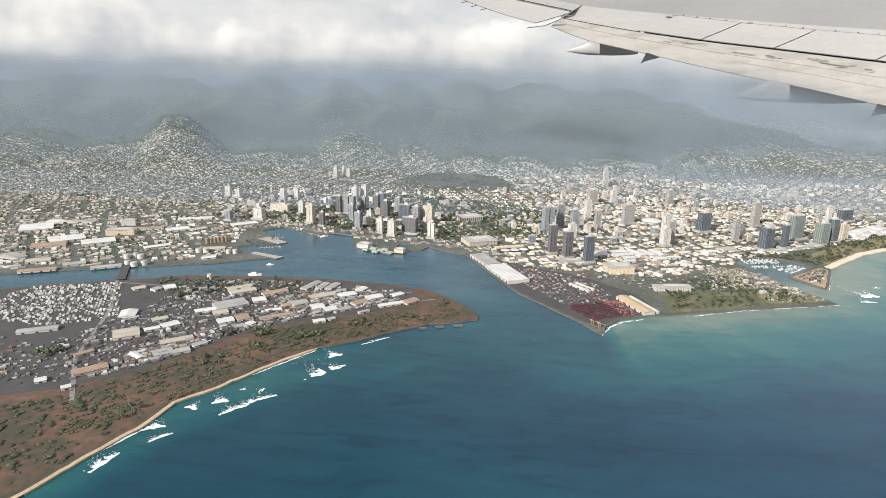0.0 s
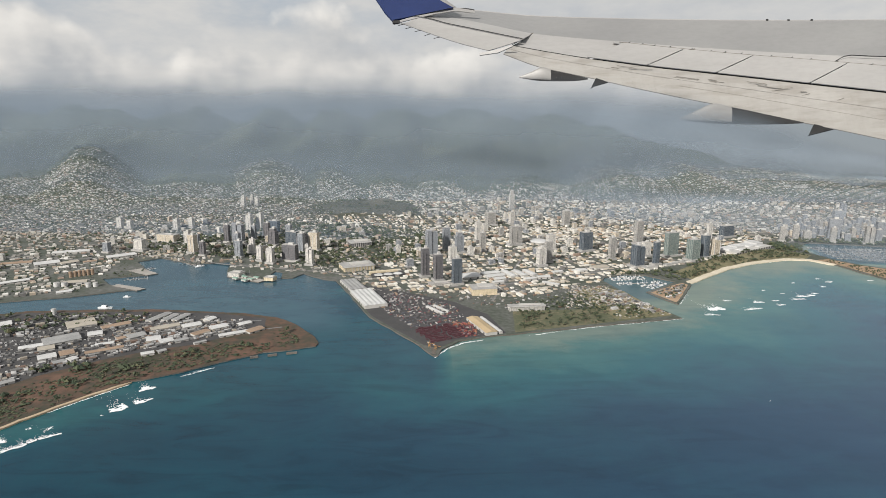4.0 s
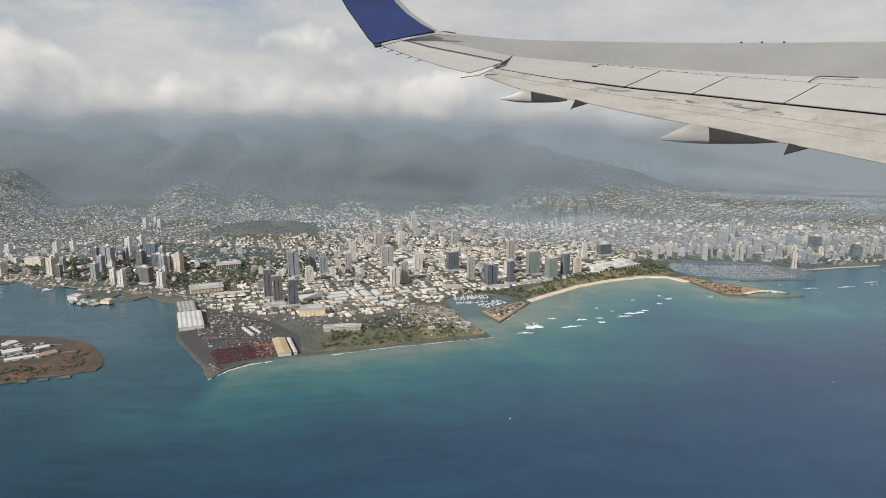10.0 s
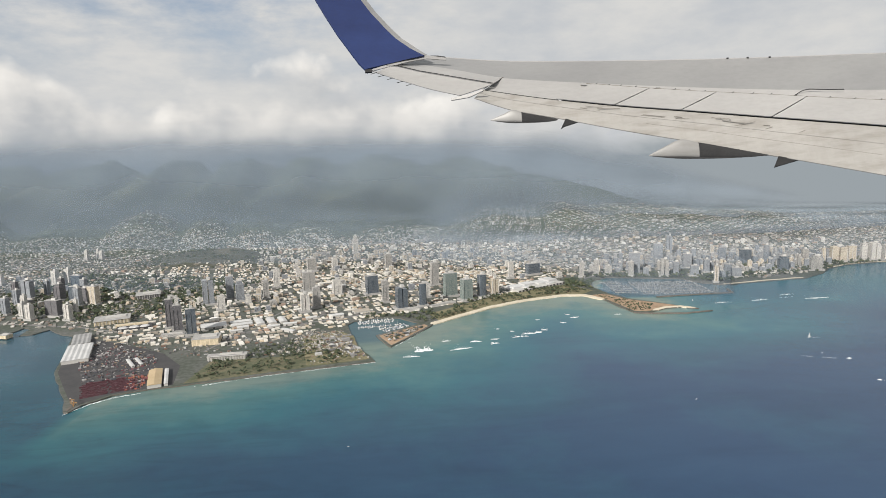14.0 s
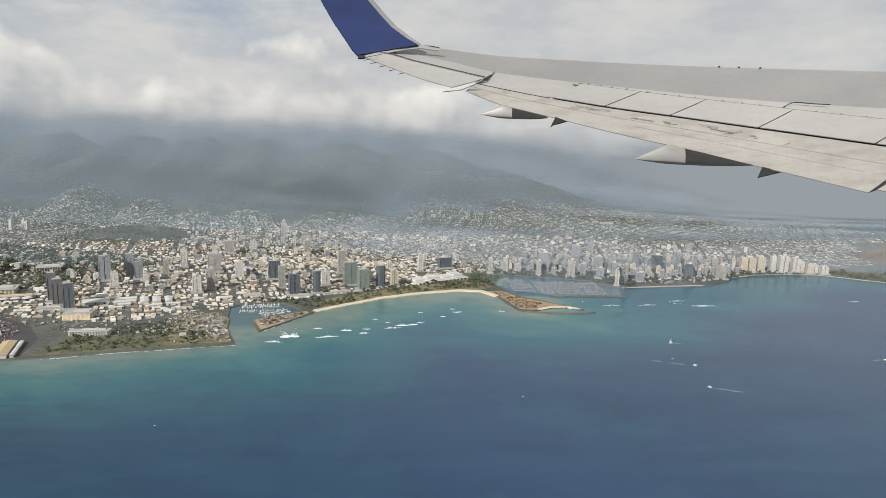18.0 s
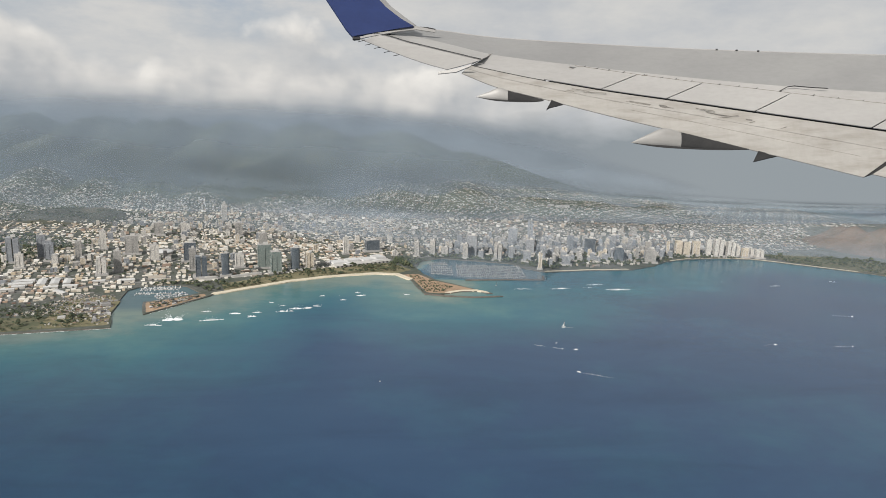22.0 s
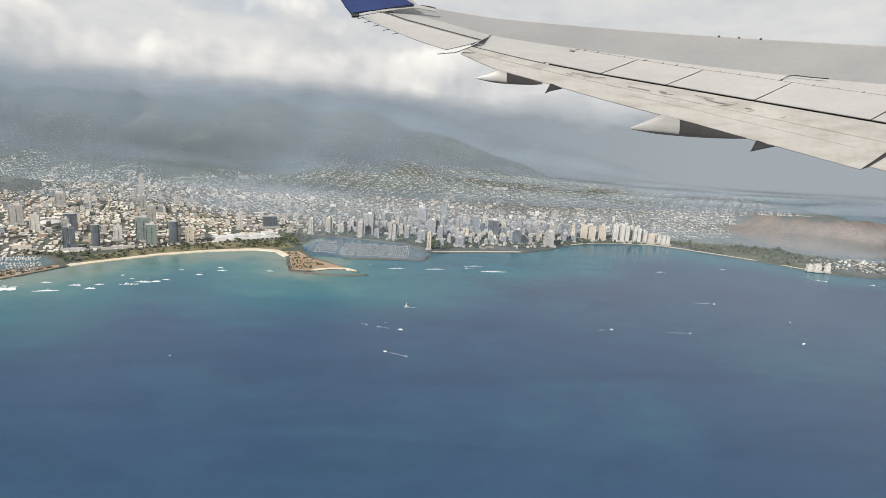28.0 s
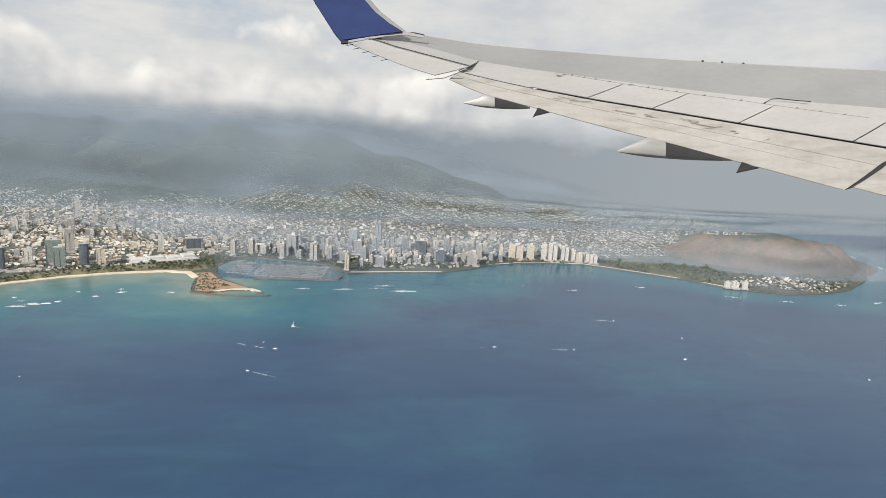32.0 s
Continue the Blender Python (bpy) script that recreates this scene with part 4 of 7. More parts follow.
def box_field(xs, ys, zs, ws, ds, hs, ts, roofs):
    """Joined walls and roofs, hipped where roofs is above nought."""
    c, s = np.cos(ts), np.sin(ts)
    V = np.empty((len(xs), 10, 3))
    for k, (sx, sy) in enumerate(((-1, -1), (1, -1), (1, 1), (-1, 1))):
        px, py = sx * ws / 2, sy * ds / 2
        for lvl, z in ((0, zs - 0.25), (4, zs + hs)):
            V[:, k + lvl, 0], V[:, k + lvl, 1], V[:, k + lvl, 2] = xs + px * c - py * s, ys + px * s + py * c, z
    for k, sx in ((8, -1), (9, 1)):
        px = sx * ws * 0.28
        V[:, k, 0], V[:, k, 1], V[:, k, 2] = xs + px * c, ys + px * s, zs + hs + roofs
    base = np.arange(len(xs))[:, None] * 10
    quads = np.concatenate([base + np.array(q)[None] for q in ((0, 1, 5, 4), (1, 2, 6, 5), (2, 3, 7, 6), (3, 0, 4, 7), (4, 5, 9, 8), (6, 7, 8, 9))])
    tris = np.concatenate([base + np.array(q)[None] for q in ((5, 6, 9), (7, 4, 8))])
    return V.reshape(-1, 3).tolist(), quads.tolist() + tris.tolist()


rng = np.random.default_rng(5)


def block_points(zone, pitch, turn, keep, street=4):
    """Lots along streets within an outline."""
    px, py = [p[0] for p in zone], [p[1] for p in zone]
    cx, cy = sum(px) / len(px), sum(py) / len(py)
    r = max(math.hypot(a - cx, b - cy) for a, b in zone)
    n = int(2 * r / pitch)
    I, J = np.meshgrid(np.arange(n), np.arange(n))
    I, J = I.ravel(), J.ravel()
    on = (I % (street + 2) != 0) & (J % street != 0) & (rng.random(I.size) < keep)
    u, v = (I[on] - n / 2) * pitch, (J[on] - n / 2) * pitch
    u, v = u + rng.normal(0, 0.18, u.size) * pitch + 0.8 * np.sin(v * 0.11), v + rng.normal(0, 0.18, u.size) * pitch + 0.8 * np.sin(u * 0.09)
    c, s = math.cos(radians(turn)), math.sin(radians(turn))
    x, y = cx + u * c - v * s, cy + u * s + v * c
    ok = inside(zone, x, y) & inside(MAINLAND, x, y)
    return x[ok], y[ok]


def low_town(zone, pitch, turn, keep, size, tall, roof, label, mat=HOUSES):
    x, y = block_points(zone, pitch, turn, keep)
    clear = np.hypot((x + 8) / 1.25, y - 203) > 12.5
    for a, b, c in TAKEN:
        clear &= (x - a) ** 2 + (y - b) ** 2 > (0.6 + c * 0.7) ** 2
    for rows_ in DOCK_SHEDS:
        for a, b, c, d, tn, r in rows_:
            ca, sa = math.cos(radians(tn)), math.sin(radians(tn))
            u, v = (x - a) * ca + (y - b) * sa, -(x - a) * sa + (y - b) * ca
            clear &= (np.abs(u) > c / 2 + 0.5) | (np.abs(v) > d / 2 + 0.5)
    x, y = x[clear], y[clear]
    z = hill_at(x, y)
    k = rng.random(x.size)
    w = size * rng.uniform(0.6, 1.5, x.size) * pitch * np.where(rng.random(x.size) > 0.9, 1.7, 1.0)
    d = size * rng.uniform(0.5, 1.1, x.size) * pitch
    h = tall * rng.uniform(0.5, 1.3, x.size) * np.where(k > 0.93, 2.2, 1.0)
    t = np.full(x.size, radians(turn)) + np.where(rng.random(x.size) > 0.5, math.pi / 2, 0) + rng.normal(0, 0.05, x.size)
    v, f = box_field(x, y, z, w, d, h, t, np.where(rng.random(x.size) < roof, 0.35 * h + 0.02, 0.004))
    tagged(new("low_town", mesh_of("low_town", v, f, mat)), label, "houses", kind="stuff")
    return x.size


low_town([(-250, 95), (-85, 93), (-52, 103), (-55, 128), (-66, 138), (-250, 150)], 1.15, 32, 0.92, 0.74, 0.2, 0.2, "pale industrial sheds and warehouses behind the harbour")
low_town([(-250, 150), (-66, 138), (-55, 128), (-40, 135), (-70, 165), (-250, 180)], 1.15, 32, 0.9, 0.62, 0.2, 0.3, "mixed workshops and houses inland of the docks", HOUSES_DIM)
low_town([(-250, 165), (-60, 150), (-20, 165), (-10, 250), (-250, 260)], 0.86, -20, 0.72, 0.5, 0.15, 0.75, "dense small houses with white and tan roofs")
# Downtown's cloud shade is painted into these roof colours.
low_town([(-60, 135), (-30, 122), (-6, 116), (2, 106), (4, 165), (-20, 165)], 1.0, 22, 0.8, 0.6, 0.2, 0.1, "low downtown blocks, flat roofs painted dim as cloud shade", HOUSES_DIM)
low_town([(2, 106), (14, 103), (30, 100), (48, 112), (64, 122), (98, 142), (96, 160), (60, 168), (4, 165)], 1.12, 22, 0.9, 0.72, 0.22, 0.08, "low city blocks with pale flat roofs", HOUSES_PALE)
for zone, turn in (([(-20, 162), (50, 158), (44, 205), (56, 250), (-10, 250)], 14), ([(50, 158), (100, 150), (104, 190), (100, 215), (44, 205)], 33), ([(44, 205), (100, 215), (124, 240), (118, 300), (56, 250)], -12), ([(100, 150), (112, 152), (150, 166), (166, 200), (104, 190)], 5), ([(104, 190), (166, 200), (172, 240), (124, 240), (100, 215)], 50), ([(124, 240), (172, 240), (190, 292), (118, 300)], 22), ([(150, 166), (206, 162), (216, 200), (190, 215), (166, 200)], -18), ([(166, 200), (190, 215), (216, 200), (236, 240), (240, 288), (190, 292), (172, 240)], 38), ([(206, 162), (236, 175), (262, 222), (236, 240), (216, 200)], 8), ([(262, 222), (300, 230), (296, 284), (240, 288), (236, 240)], -30)):
    low_town(zone, rng.uniform(0.98, 1.2), turn, 0.8, 0.56, 0.18, 0.4, "dense low houses and apartment blocks on the plain", HOUSES_PALE if zone[0][0] < 60 and zone[0][1] < 170 else HOUSES_DIM)
low_town([(112, 150), (140, 146), (150, 140), (166, 146), (176, 154), (205, 158), (200, 170), (150, 168)], 1.35, -16, 0.8, 0.5, 0.45, 0.05, "mid-rise hotels and shops near the beach")
low_town([(236, 136), (256, 131), (272, 141), (262, 148), (240, 146)], 1.0, -10, 0.75, 0.5, 0.26, 0.4, "white shore houses below the crater")
for zone in ([(-175, 190), (-130, 190), (-126, 215), (-140, 262), (-165, 262)], [(-118, 196), (-90, 196), (-112, 262), (-124, 276), (-146, 276), (-136, 240)], [(-102, 222), (-66, 222), (-74, 256), (-96, 256)], [(-58, 222), (-30, 222), (-48, 284), (-80, 288)], [(-30, 226), (-12, 226), (-22, 272), (-38, 274)], [(-10, 222), (8, 222), (4, 256), (-12, 256)], [(8, 226), (30, 226), (26, 262), (8, 264)], [(34, 220), (70, 220), (74, 266), (40, 266)], [(80, 250), (112, 250), (110, 292), (82, 290)]):
    low_town(zone, 0.95, rng.uniform(-40, 40), 0.72, 0.48, 0.16, 0.7, "hillside houses climbing the ridge", HOUSES_DIM if zone[0][0] > 60 else HOUSES)

for zone, turn in (([(-10, 165), (50, 160), (96, 160), (110, 200), (60, 235), (0, 215)], 22), ([(100, 155), (150, 168), (200, 165), (205, 215), (150, 235), (105, 210)], 4), ([(-70, 140), (-12, 128), (6, 150), (-20, 185), (-75, 180)], -16), ([(10, 128), (62, 128), (62, 158), (8, 158)], 22)):
    low_town(zone, 2.3, turn, 0.4, 0.42, 0.62, 0.0, "scattered pale apartment blocks above the roofs")

# mid-rise blocks, one by one
MID = []
for style in ("white", "cream", "grey", "shade_grey"):
    for form in (0, 1):
        MID.append(high_rise(0, -400, 1.3, 2.0, style, 0, 0.7, form, "mid-rise apartment blocks", "apartment_block"))
for zone, number, lo, hi in (([(20, 150), (100, 150), (98, 200), (60, 215), (10, 190)], 105, 0.5, 1.15), ([(108, 152), (150, 160), (178, 162), (176, 182), (120, 178)], 125, 0.6, 1.4), ([(0, 118), (62, 126), (60, 150), (0, 150)], 26, 0.5, 1.2), ([(-70, 140), (-14, 130), (0, 160), (-60, 175)], 26, 0.5, 1.0), ([(140, 145), (165, 150), (190, 160), (186, 168), (140, 156)], 90, 0.6, 1.35)):
    made = tries = 0
    while made < number and tries < 2000:
        tries += 1
        x, y = random.uniform(min(p[0] for p in zone), max(p[0] for p in zone)), random.uniform(min(p[1] for p in zone), max(p[1] for p in zone))
        if not inside(zone, [x], [y])[0] or not free(x, y, 1.1):
            continue
        k = random.uniform(lo, hi) * random.uniform(0.75, 1.0)
        turn = (22 if x < 105 else -14) + random.choice((0, 90))
        # Eastward the white facades drop out, painting in cloud shade and haze.
        src = random.choice(MID if x < 108 else MID[3:])
        ob = copy_thing(src, pose(x, y, float(hill_at(np.array([x]), np.array([y]))[0]) - 0.05, 0, 0, turn))
        ob.scale = (random.uniform(0.8, 1.2), random.uniform(0.8, 1.2), k)
        TAKEN.append((x, y, 1.3))
        made += 1
for ob in MID:
    for o in (*ob.children_recursive, ob):
        bpy.data.objects.remove(o)



# ---- the wing ----
def wing_paint(name, low, high, streak=0.0, rough=0.42):
    """Weathered paint: broad mottling, fine grain, and soot drawn along the airflow."""
    m, nt, b = material(name, rough)
    tc = nt.nodes.new("ShaderNodeTexCoord")

    def grain(sx, sy, sz, detail):
        mp = nt.nodes.new("ShaderNodeMapping")
        mp.inputs["Scale"].default_value = (sx, sy, sz)
        nt.links.new(tc.outputs["Object"], mp.inputs[0])
        t = node(nt, "ShaderNodeTexNoise", Scale=1.0, Detail=detail, Roughness=0.6)
        nt.links.new(mp.outputs[0], t.inputs["Vector"])
        return t.outputs[0]

    base = ramp_of(nt, grain(0.0016, 0.004, 0.002, 5), [(0.3, low), (0.7, high)])
    fine = ramp_of(nt, grain(0.02, 0.05, 0.02, 3), [(0.3, (0.93, 0.93, 0.93)), (0.6, (1, 1, 1))])
    c = mixed(nt, 1.0, base, fine, "MULTIPLY")
    if streak:
        soot = ramp_of(nt, grain(0.004, 0.022, 0.006, 6), [(0.46, (1, 1, 1)), (0.7, (0.42, 0.37, 0.31))])
        c = mixed(nt, streak, c, soot, "MULTIPLY")
        runs = ramp_of(nt, grain(0.022, 0.0025, 0.0015, 5), [(0.5, (1, 1, 1)), (0.72, (0.55, 0.50, 0.43))])
        c = mixed(nt, streak * 0.4, c, runs, "MULTIPLY")
    nt.links.new(c, b.inputs["Base Color"])
    return m


WING_SEAT = look((86.194, -8.873, 33.446), (86.358, -6.908, 33.114), 2.0) @ pose(0, 0, 0, 0.0, 0.45, 0.45)
PAINT_TOP = wing_paint("wing_skin_paint", (0.19, 0.19, 0.19), (0.225, 0.225, 0.222))
PAINT_LIGHT = wing_paint("wing_panel_paint", (0.28, 0.275, 0.268), (0.325, 0.319, 0.31), 0.08)
PAINT_FLAP = wing_paint("flap_paint", (0.265, 0.255, 0.238), (0.325, 0.314, 0.295), 0.4)
PAINT_BLUE = wing_paint("winglet_blue", (0.014, 0.024, 0.085), (0.02, 0.036, 0.12), 0.0, 0.25)
SOOT = mottled("soot_seam", [(0.3, (0.13, 0.12, 0.105)), (0.7, (0.2, 0.185, 0.165))], 0.01, 0.1)
FAIRING = wing_paint("fairing_paint", (0.20, 0.197, 0.19), (0.25, 0.246, 0.238), 0.2)
SOOT_LIGHT = mottled("faint_soot", [(0.3, (0.19, 0.178, 0.16)), (0.7, (0.26, 0.246, 0.226))], 0.01, 0.1)
# Near-black: painted shade in gaps and under fairings, also plain dark fittings.
DARK_GAP = mottled("gap_shade_dark_trim", [(0.3, (0.012, 0.012, 0.013)), (0.7, (0.03, 0.03, 0.03))], 0.01, 0.1)
wing = tagged(new("aircraft_wing"), "pale grey airliner wing, blue upturned tip, flaps lowered, sooty streaks", "wing")
wing.matrix_world = WING_SEAT
REACH = 1077.0


def edge(points):
    """The drop of an edge at each place across, rounded at its stations."""
    xs, ys = [p[0] for p in points], [p[1] for p in points]
    slope = np.gradient(ys, xs)

    def at(x):
        i = int(np.clip(np.searchsorted(xs, x) - 1, 0, len(xs) - 2))
        h = xs[i + 1] - xs[i]
        k = (x - xs[i]) / h
        return ((2 * k ** 3 - 3 * k * k + 1) * ys[i] + (k ** 3 - 2 * k * k + k) * h * slope[i] + (3 * k * k - 2 * k ** 3) * ys[i + 1] + (k ** 3 - k * k) * h * slope[i + 1])
    return at


def spot(x, y, far):
    return Vector(((x - 784) / REACH * far, (441 - y) / REACH * far, -far))


def away(x, chord=0.0):
    """Distance of a place across, from the trailing edge (0) to the leading edge (1)."""
    return 4150 - (x - 600) * 0.60 + 480 * chord


def sheet(name, rows, mat, parent, label="", thick=14.0):
    """A solid panel lofted through rows of points."""
    bm = bmesh.new()
    top = [[bm.verts.new(p) for p in r] for r in rows]
    low = [[bm.verts.new(p + Vector((0, -thick, -thick * 1.5))) for p in r] for r in rows]
    m, n = len(rows), len(rows[0])
    for i in range(m - 1):
        for j in range(n - 1):
            bm.faces.new((top[i][j], top[i][j + 1], top[i + 1][j + 1], top[i + 1][j]))
            bm.faces.new((low[i][j], low[i + 1][j], low[i + 1][j + 1], low[i][j + 1]))
    for i in range(m - 1):
        bm.faces.new((top[i][0], top[i + 1][0], low[i + 1][0], low[i][0]))
        bm.faces.new((top[i][-1], low[i][-1], low[i + 1][-1], top[i + 1][-1]))
    for j in range(n - 1):
        bm.faces.new((top[0][j], low[0][j], low[0][j + 1], top[0][j + 1]))
        bm.faces.new((top[-1][j], top[-1][j + 1], low[-1][j + 1], low[-1][j]))
    bmesh.ops.recalc_face_normals(bm, faces=bm.faces)
    return part(name, bm, mat, parent, label)


LEAD = edge([(640, 92), (690, 84), (735, 81), (775, 86), (860, 98), (1000, 109), (1150, 118), (1350, 127), (1568, 134), (1900, 142), (2300, 150)])
SPAR = edge([(640, 97), (680, 87), (735, 96), (800, 111), (870, 128), (930, 137), (1015, 147.5), (1154, 164), (1250, 174), (1360, 184.5), (1465, 192.5), (1568, 199), (1900, 224), (2300, 255)])
HINGE = edge([(640, 98), (680, 90), (735, 98), (870, 132), (930, 140), (1015, 151), (1104, 164), (1223, 180), (1337, 193.5), (1437, 206), (1569, 221), (1900, 257), (2300, 303)])
AILERON_HINGE = edge([(640, 98), (669, 93), (732, 108), (800, 124.5), (856, 138), (900, 148)])
AILERON_TRAIL = edge([(640, 99.5), (697, 122), (749, 141), (794, 154), (838, 166), (870, 175)])
GAP = edge([(800, 139), (839, 148), (955, 172.5), (1032, 186), (1067, 192), (1182, 209), (1337, 232), (1542, 262), (1900, 315), (2300, 375)])
TRAIL = edge([(800, 152), (830, 165), (886, 187), (929, 198), (989, 213), (1040, 226.5), (1150, 253.5), (1223, 270), (1314, 293.5), (1378, 309), (1531, 347), (1900, 434), (2300, 522)])


def band(a, b, x0, x1, ca, cb, n=24, m=4, lean=0.0, lean_in=None):
    """Rows between two edges; lean shifts the second edge inboard as panel ends do."""
    rows = []
    for k in np.linspace(0, 1, m):
        row = []
        for x in np.linspace(x0, x1, n):
            xx = x + (lean + ((lean if lean_in is None else lean_in) - lean) * (x - x0) / (x1 - x0)) * (1 - k)
            row.append(spot(xx, a(xx) + (b(xx) - a(xx)) * k, away(xx, ca + (cb - ca) * k)))
        rows.append(row)
    return rows


def raised(rows, up):
    return [[p + Vector((0, up * 0.4, up)) for p in r] for r in rows]


def line_on(name, pts, width, chord, mat, label="", up=8.0):
    """A thin dark joint laid on the skin through places across and down."""
    rows = [[spot(x, y - width / 2, away(x, chord)) for x, y in pts], [spot(x, y + width / 2, away(x, chord)) for x, y in pts]]
    sheet(name, raised(rows, up), mat, wing, label, 1.5)


sheet("upper_skin", band(LEAD, lambda x: SPAR(x) + 0.6, 700, 2300, 1.0, 0.55, 60, 6), PAINT_TOP, wing, "bare grey upper wing skin", 6.0)
sheet("leading_edge", band(lambda x: LEAD(x) - 1.2, lambda x: LEAD(x) + 1.2, 735, 2300, 1.02, 0.99, 40, 2), PAINT_LIGHT, wing, "", 4.0)
sheet("spar_strip", band(SPAR, lambda x: HINGE(x) + 0.5, 1012, 2300, 0.54, 0.46, 40, 2), PAINT_LIGHT, wing, "", 4.0)
sheet("fixed_panel", band(SPAR, AILERON_HINGE, 676, 856, 0.54, 0.22, 24, 4, 6, 18), PAINT_LIGHT, wing, "white fixed panel ahead of the aileron", 4.0)
sheet("fixed_panel", band(lambda x: SPAR(x) + 0.3, GAP, 840, 965.5, 0.54, 0.22, 24, 4, 34, 64), PAINT_LIGHT, wing, "white fixed trailing panel", 4.0)
# Dark sheets stand in for the shade in the gap behind the spoilers.
sheet("gap_seal", band(lambda x: HINGE(x) + 3, lambda x: GAP(x) + 3.0 + 0.0022 * (x - 1000), 970, 2300, 0.42, 0.22, 50, 3, 62), DARK_GAP, wing, "dark sheet painted as shade under the spoilers", 3.0)
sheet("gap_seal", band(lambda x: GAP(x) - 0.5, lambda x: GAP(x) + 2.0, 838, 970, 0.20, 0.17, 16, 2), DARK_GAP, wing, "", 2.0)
for x0, x1 in ((966, 1066), (1068.5, 1181), (1183.5, 1336), (1338.5, 1541), (1544, 1760), (1763, 2020)):
    sheet("spoiler", raised(band(HINGE, GAP, x0, x1, 0.45, 0.2, 12, 4, 62), 12), PAINT_LIGHT, wing, "flat white spoiler panel", 3.5)
sheet("aileron", band(lambda x: AILERON_HINGE(x) + 1.3, AILERON_TRAIL, 644, 797, 0.20, 0.0, 24, 4, 26, 58), PAINT_LIGHT, wing, "narrow outboard aileron", 3.0)
line_on("hinge_line", [(x, AILERON_HINGE(x) + 0.6) for x in np.linspace(669, 856, 20)], 1.6, 0.24, DARK_GAP)
line_on("panel_joint", [(856, 138.5), (847, 143.5), (838, 148)], 1.0, 0.26, SOOT)
line_on("panel_joint", [(858, 137), (868, 131.5), (876, 129.4)], 0.6, 0.5, SOOT)
line_on("panel_joint", [(1016, 152.5), (1000, 158), (985, 165), (966, 173.5)], 0.7, 0.5, SOOT)


def flap_at(k):
    return lambda x: GAP(x) + (TRAIL(x) - GAP(x)) * k


sheet("fore_flap", band(lambda x: GAP(x) + 1.0 + 0.0014 * (x - 1000), flap_at(0.36), 829, 1591, 0.17, 0.10, 50, 4, 7, 40), PAINT_FLAP, wing, "sooty fore flap with rub marks", 3.0)
sheet("flap", band(lambda x: flap_at(0.36)(x) + 0.5, TRAIL, 822, 1531, 0.10, 0.0, 50, 6, 8, 60), PAINT_FLAP, wing, "lowered outboard flap, streaked with soot", 3.0)
sheet("fore_flap", band(lambda x: GAP(x) + 4.5, flap_at(0.36), 1601, 2300, 0.17, 0.10, 20, 3, 40, 0), PAINT_FLAP, wing, "", 3.0)
sheet("flap", band(lambda x: flap_at(0.36)(x) + 0.5, lambda x: TRAIL(x) - 9, 1547, 2300, 0.10, 0.0, 20, 4, 56, 0), PAINT_FLAP, wing, "lowered inboard flap", 3.0)
sheet("flap_end_seal", [[spot(1531, 347, away(1531) + 12), spot(1550, 341, away(1550) + 12)], [spot(1592, 300, away(1592, 0.1) + 12), spot(1606, 302, away(1606, 0.1) + 12)], [spot(1634, 277, away(1634, 0.17) + 12), spot(1648, 279, away(1648, 0.17) + 12)]], DARK_GAP, wing, "dark gap between two flaps", 3.0)
# rub marks, seams and soot on the flap
line_on("flap_seam", [(x, flap_at(0.60)(x)) for x in np.linspace(1120, 1525, 24)], 0.4, 0.07, SOOT_LIGHT, "faint spanwise seam", 4.0)
marks = random.Random(11)
for _ in range(16):
    x0 = marks.uniform(930, 1330)
    k0 = 0.12 + 0.42 * marks.random() * (1 - abs(x0 - 1180) / 420)
    ln = marks.uniform(8, 44)
    line_on("soot_mark", [(x, flap_at(k0)(x) + marks.uniform(-0.5, 0.5)) for x in np.linspace(x0, x0 + ln, 5)], marks.uniform(0.4, 1.0), 0.12, SOOT_LIGHT, "sooty rub mark", 6.0)
for _ in range(12):
    x0, k0, k1 = marks.uniform(960, 1500), marks.uniform(0.1, 0.5), marks.uniform(0.12, 0.35)
    line_on("soot_run", [(x0 + 40 * q, flap_at(k0 + k1 * (1 - q))(x0 + 40 * q)) for q in (0, 0.5, 1)], marks.uniform(0.4, 0.9), 0.12, SOOT_LIGHT, "sooty run along the airflow", 6.0)
# hinge fittings along the spoilers, and the access hatch joint
for x in (1036, 1058, 1078, 1104, 1140, 1172, 1196, 1223, 1272, 1306, 1337, 1380, 1437, 1480, 1524):
    line_on("hinge_fitting", [(x - 7, HINGE(x - 7) + 1.6), (x, HINGE(x) + 0.4), (x + 3, HINGE(x + 3) - 2.2)], 1.3, 0.47, DARK_GAP, "", 14.0)
line_on("hinge_joint", [(x, HINGE(x) - 0.2) for x in np.linspace(1020, 1568, 40)], 0.7, 0.47, SOOT, "", 13.0)
line_on("hatch_joint", [(1378, 198), (1393, 190), (1405, 188.5), (1436, 191.5), (1464, 193)], 1.1, 0.5, DARK_GAP, "dark joint round an access hatch", 12.0)
line_on("hatch_joint", [(1118, 176), (1130, 171.5), (1147, 168.5)], 1.0, 0.45, SOOT, "", 16.0)
for x in (1268, 1303, 1341):
    sheet("vortex_tab", band(lambda q: LEAD(q) - 2.4, lambda q: LEAD(q) - 0.6, x, x + 3.5, 1.0, 0.99, 2, 2), DARK_GAP, wing, "small dark tab on the leading edge", 3.0)


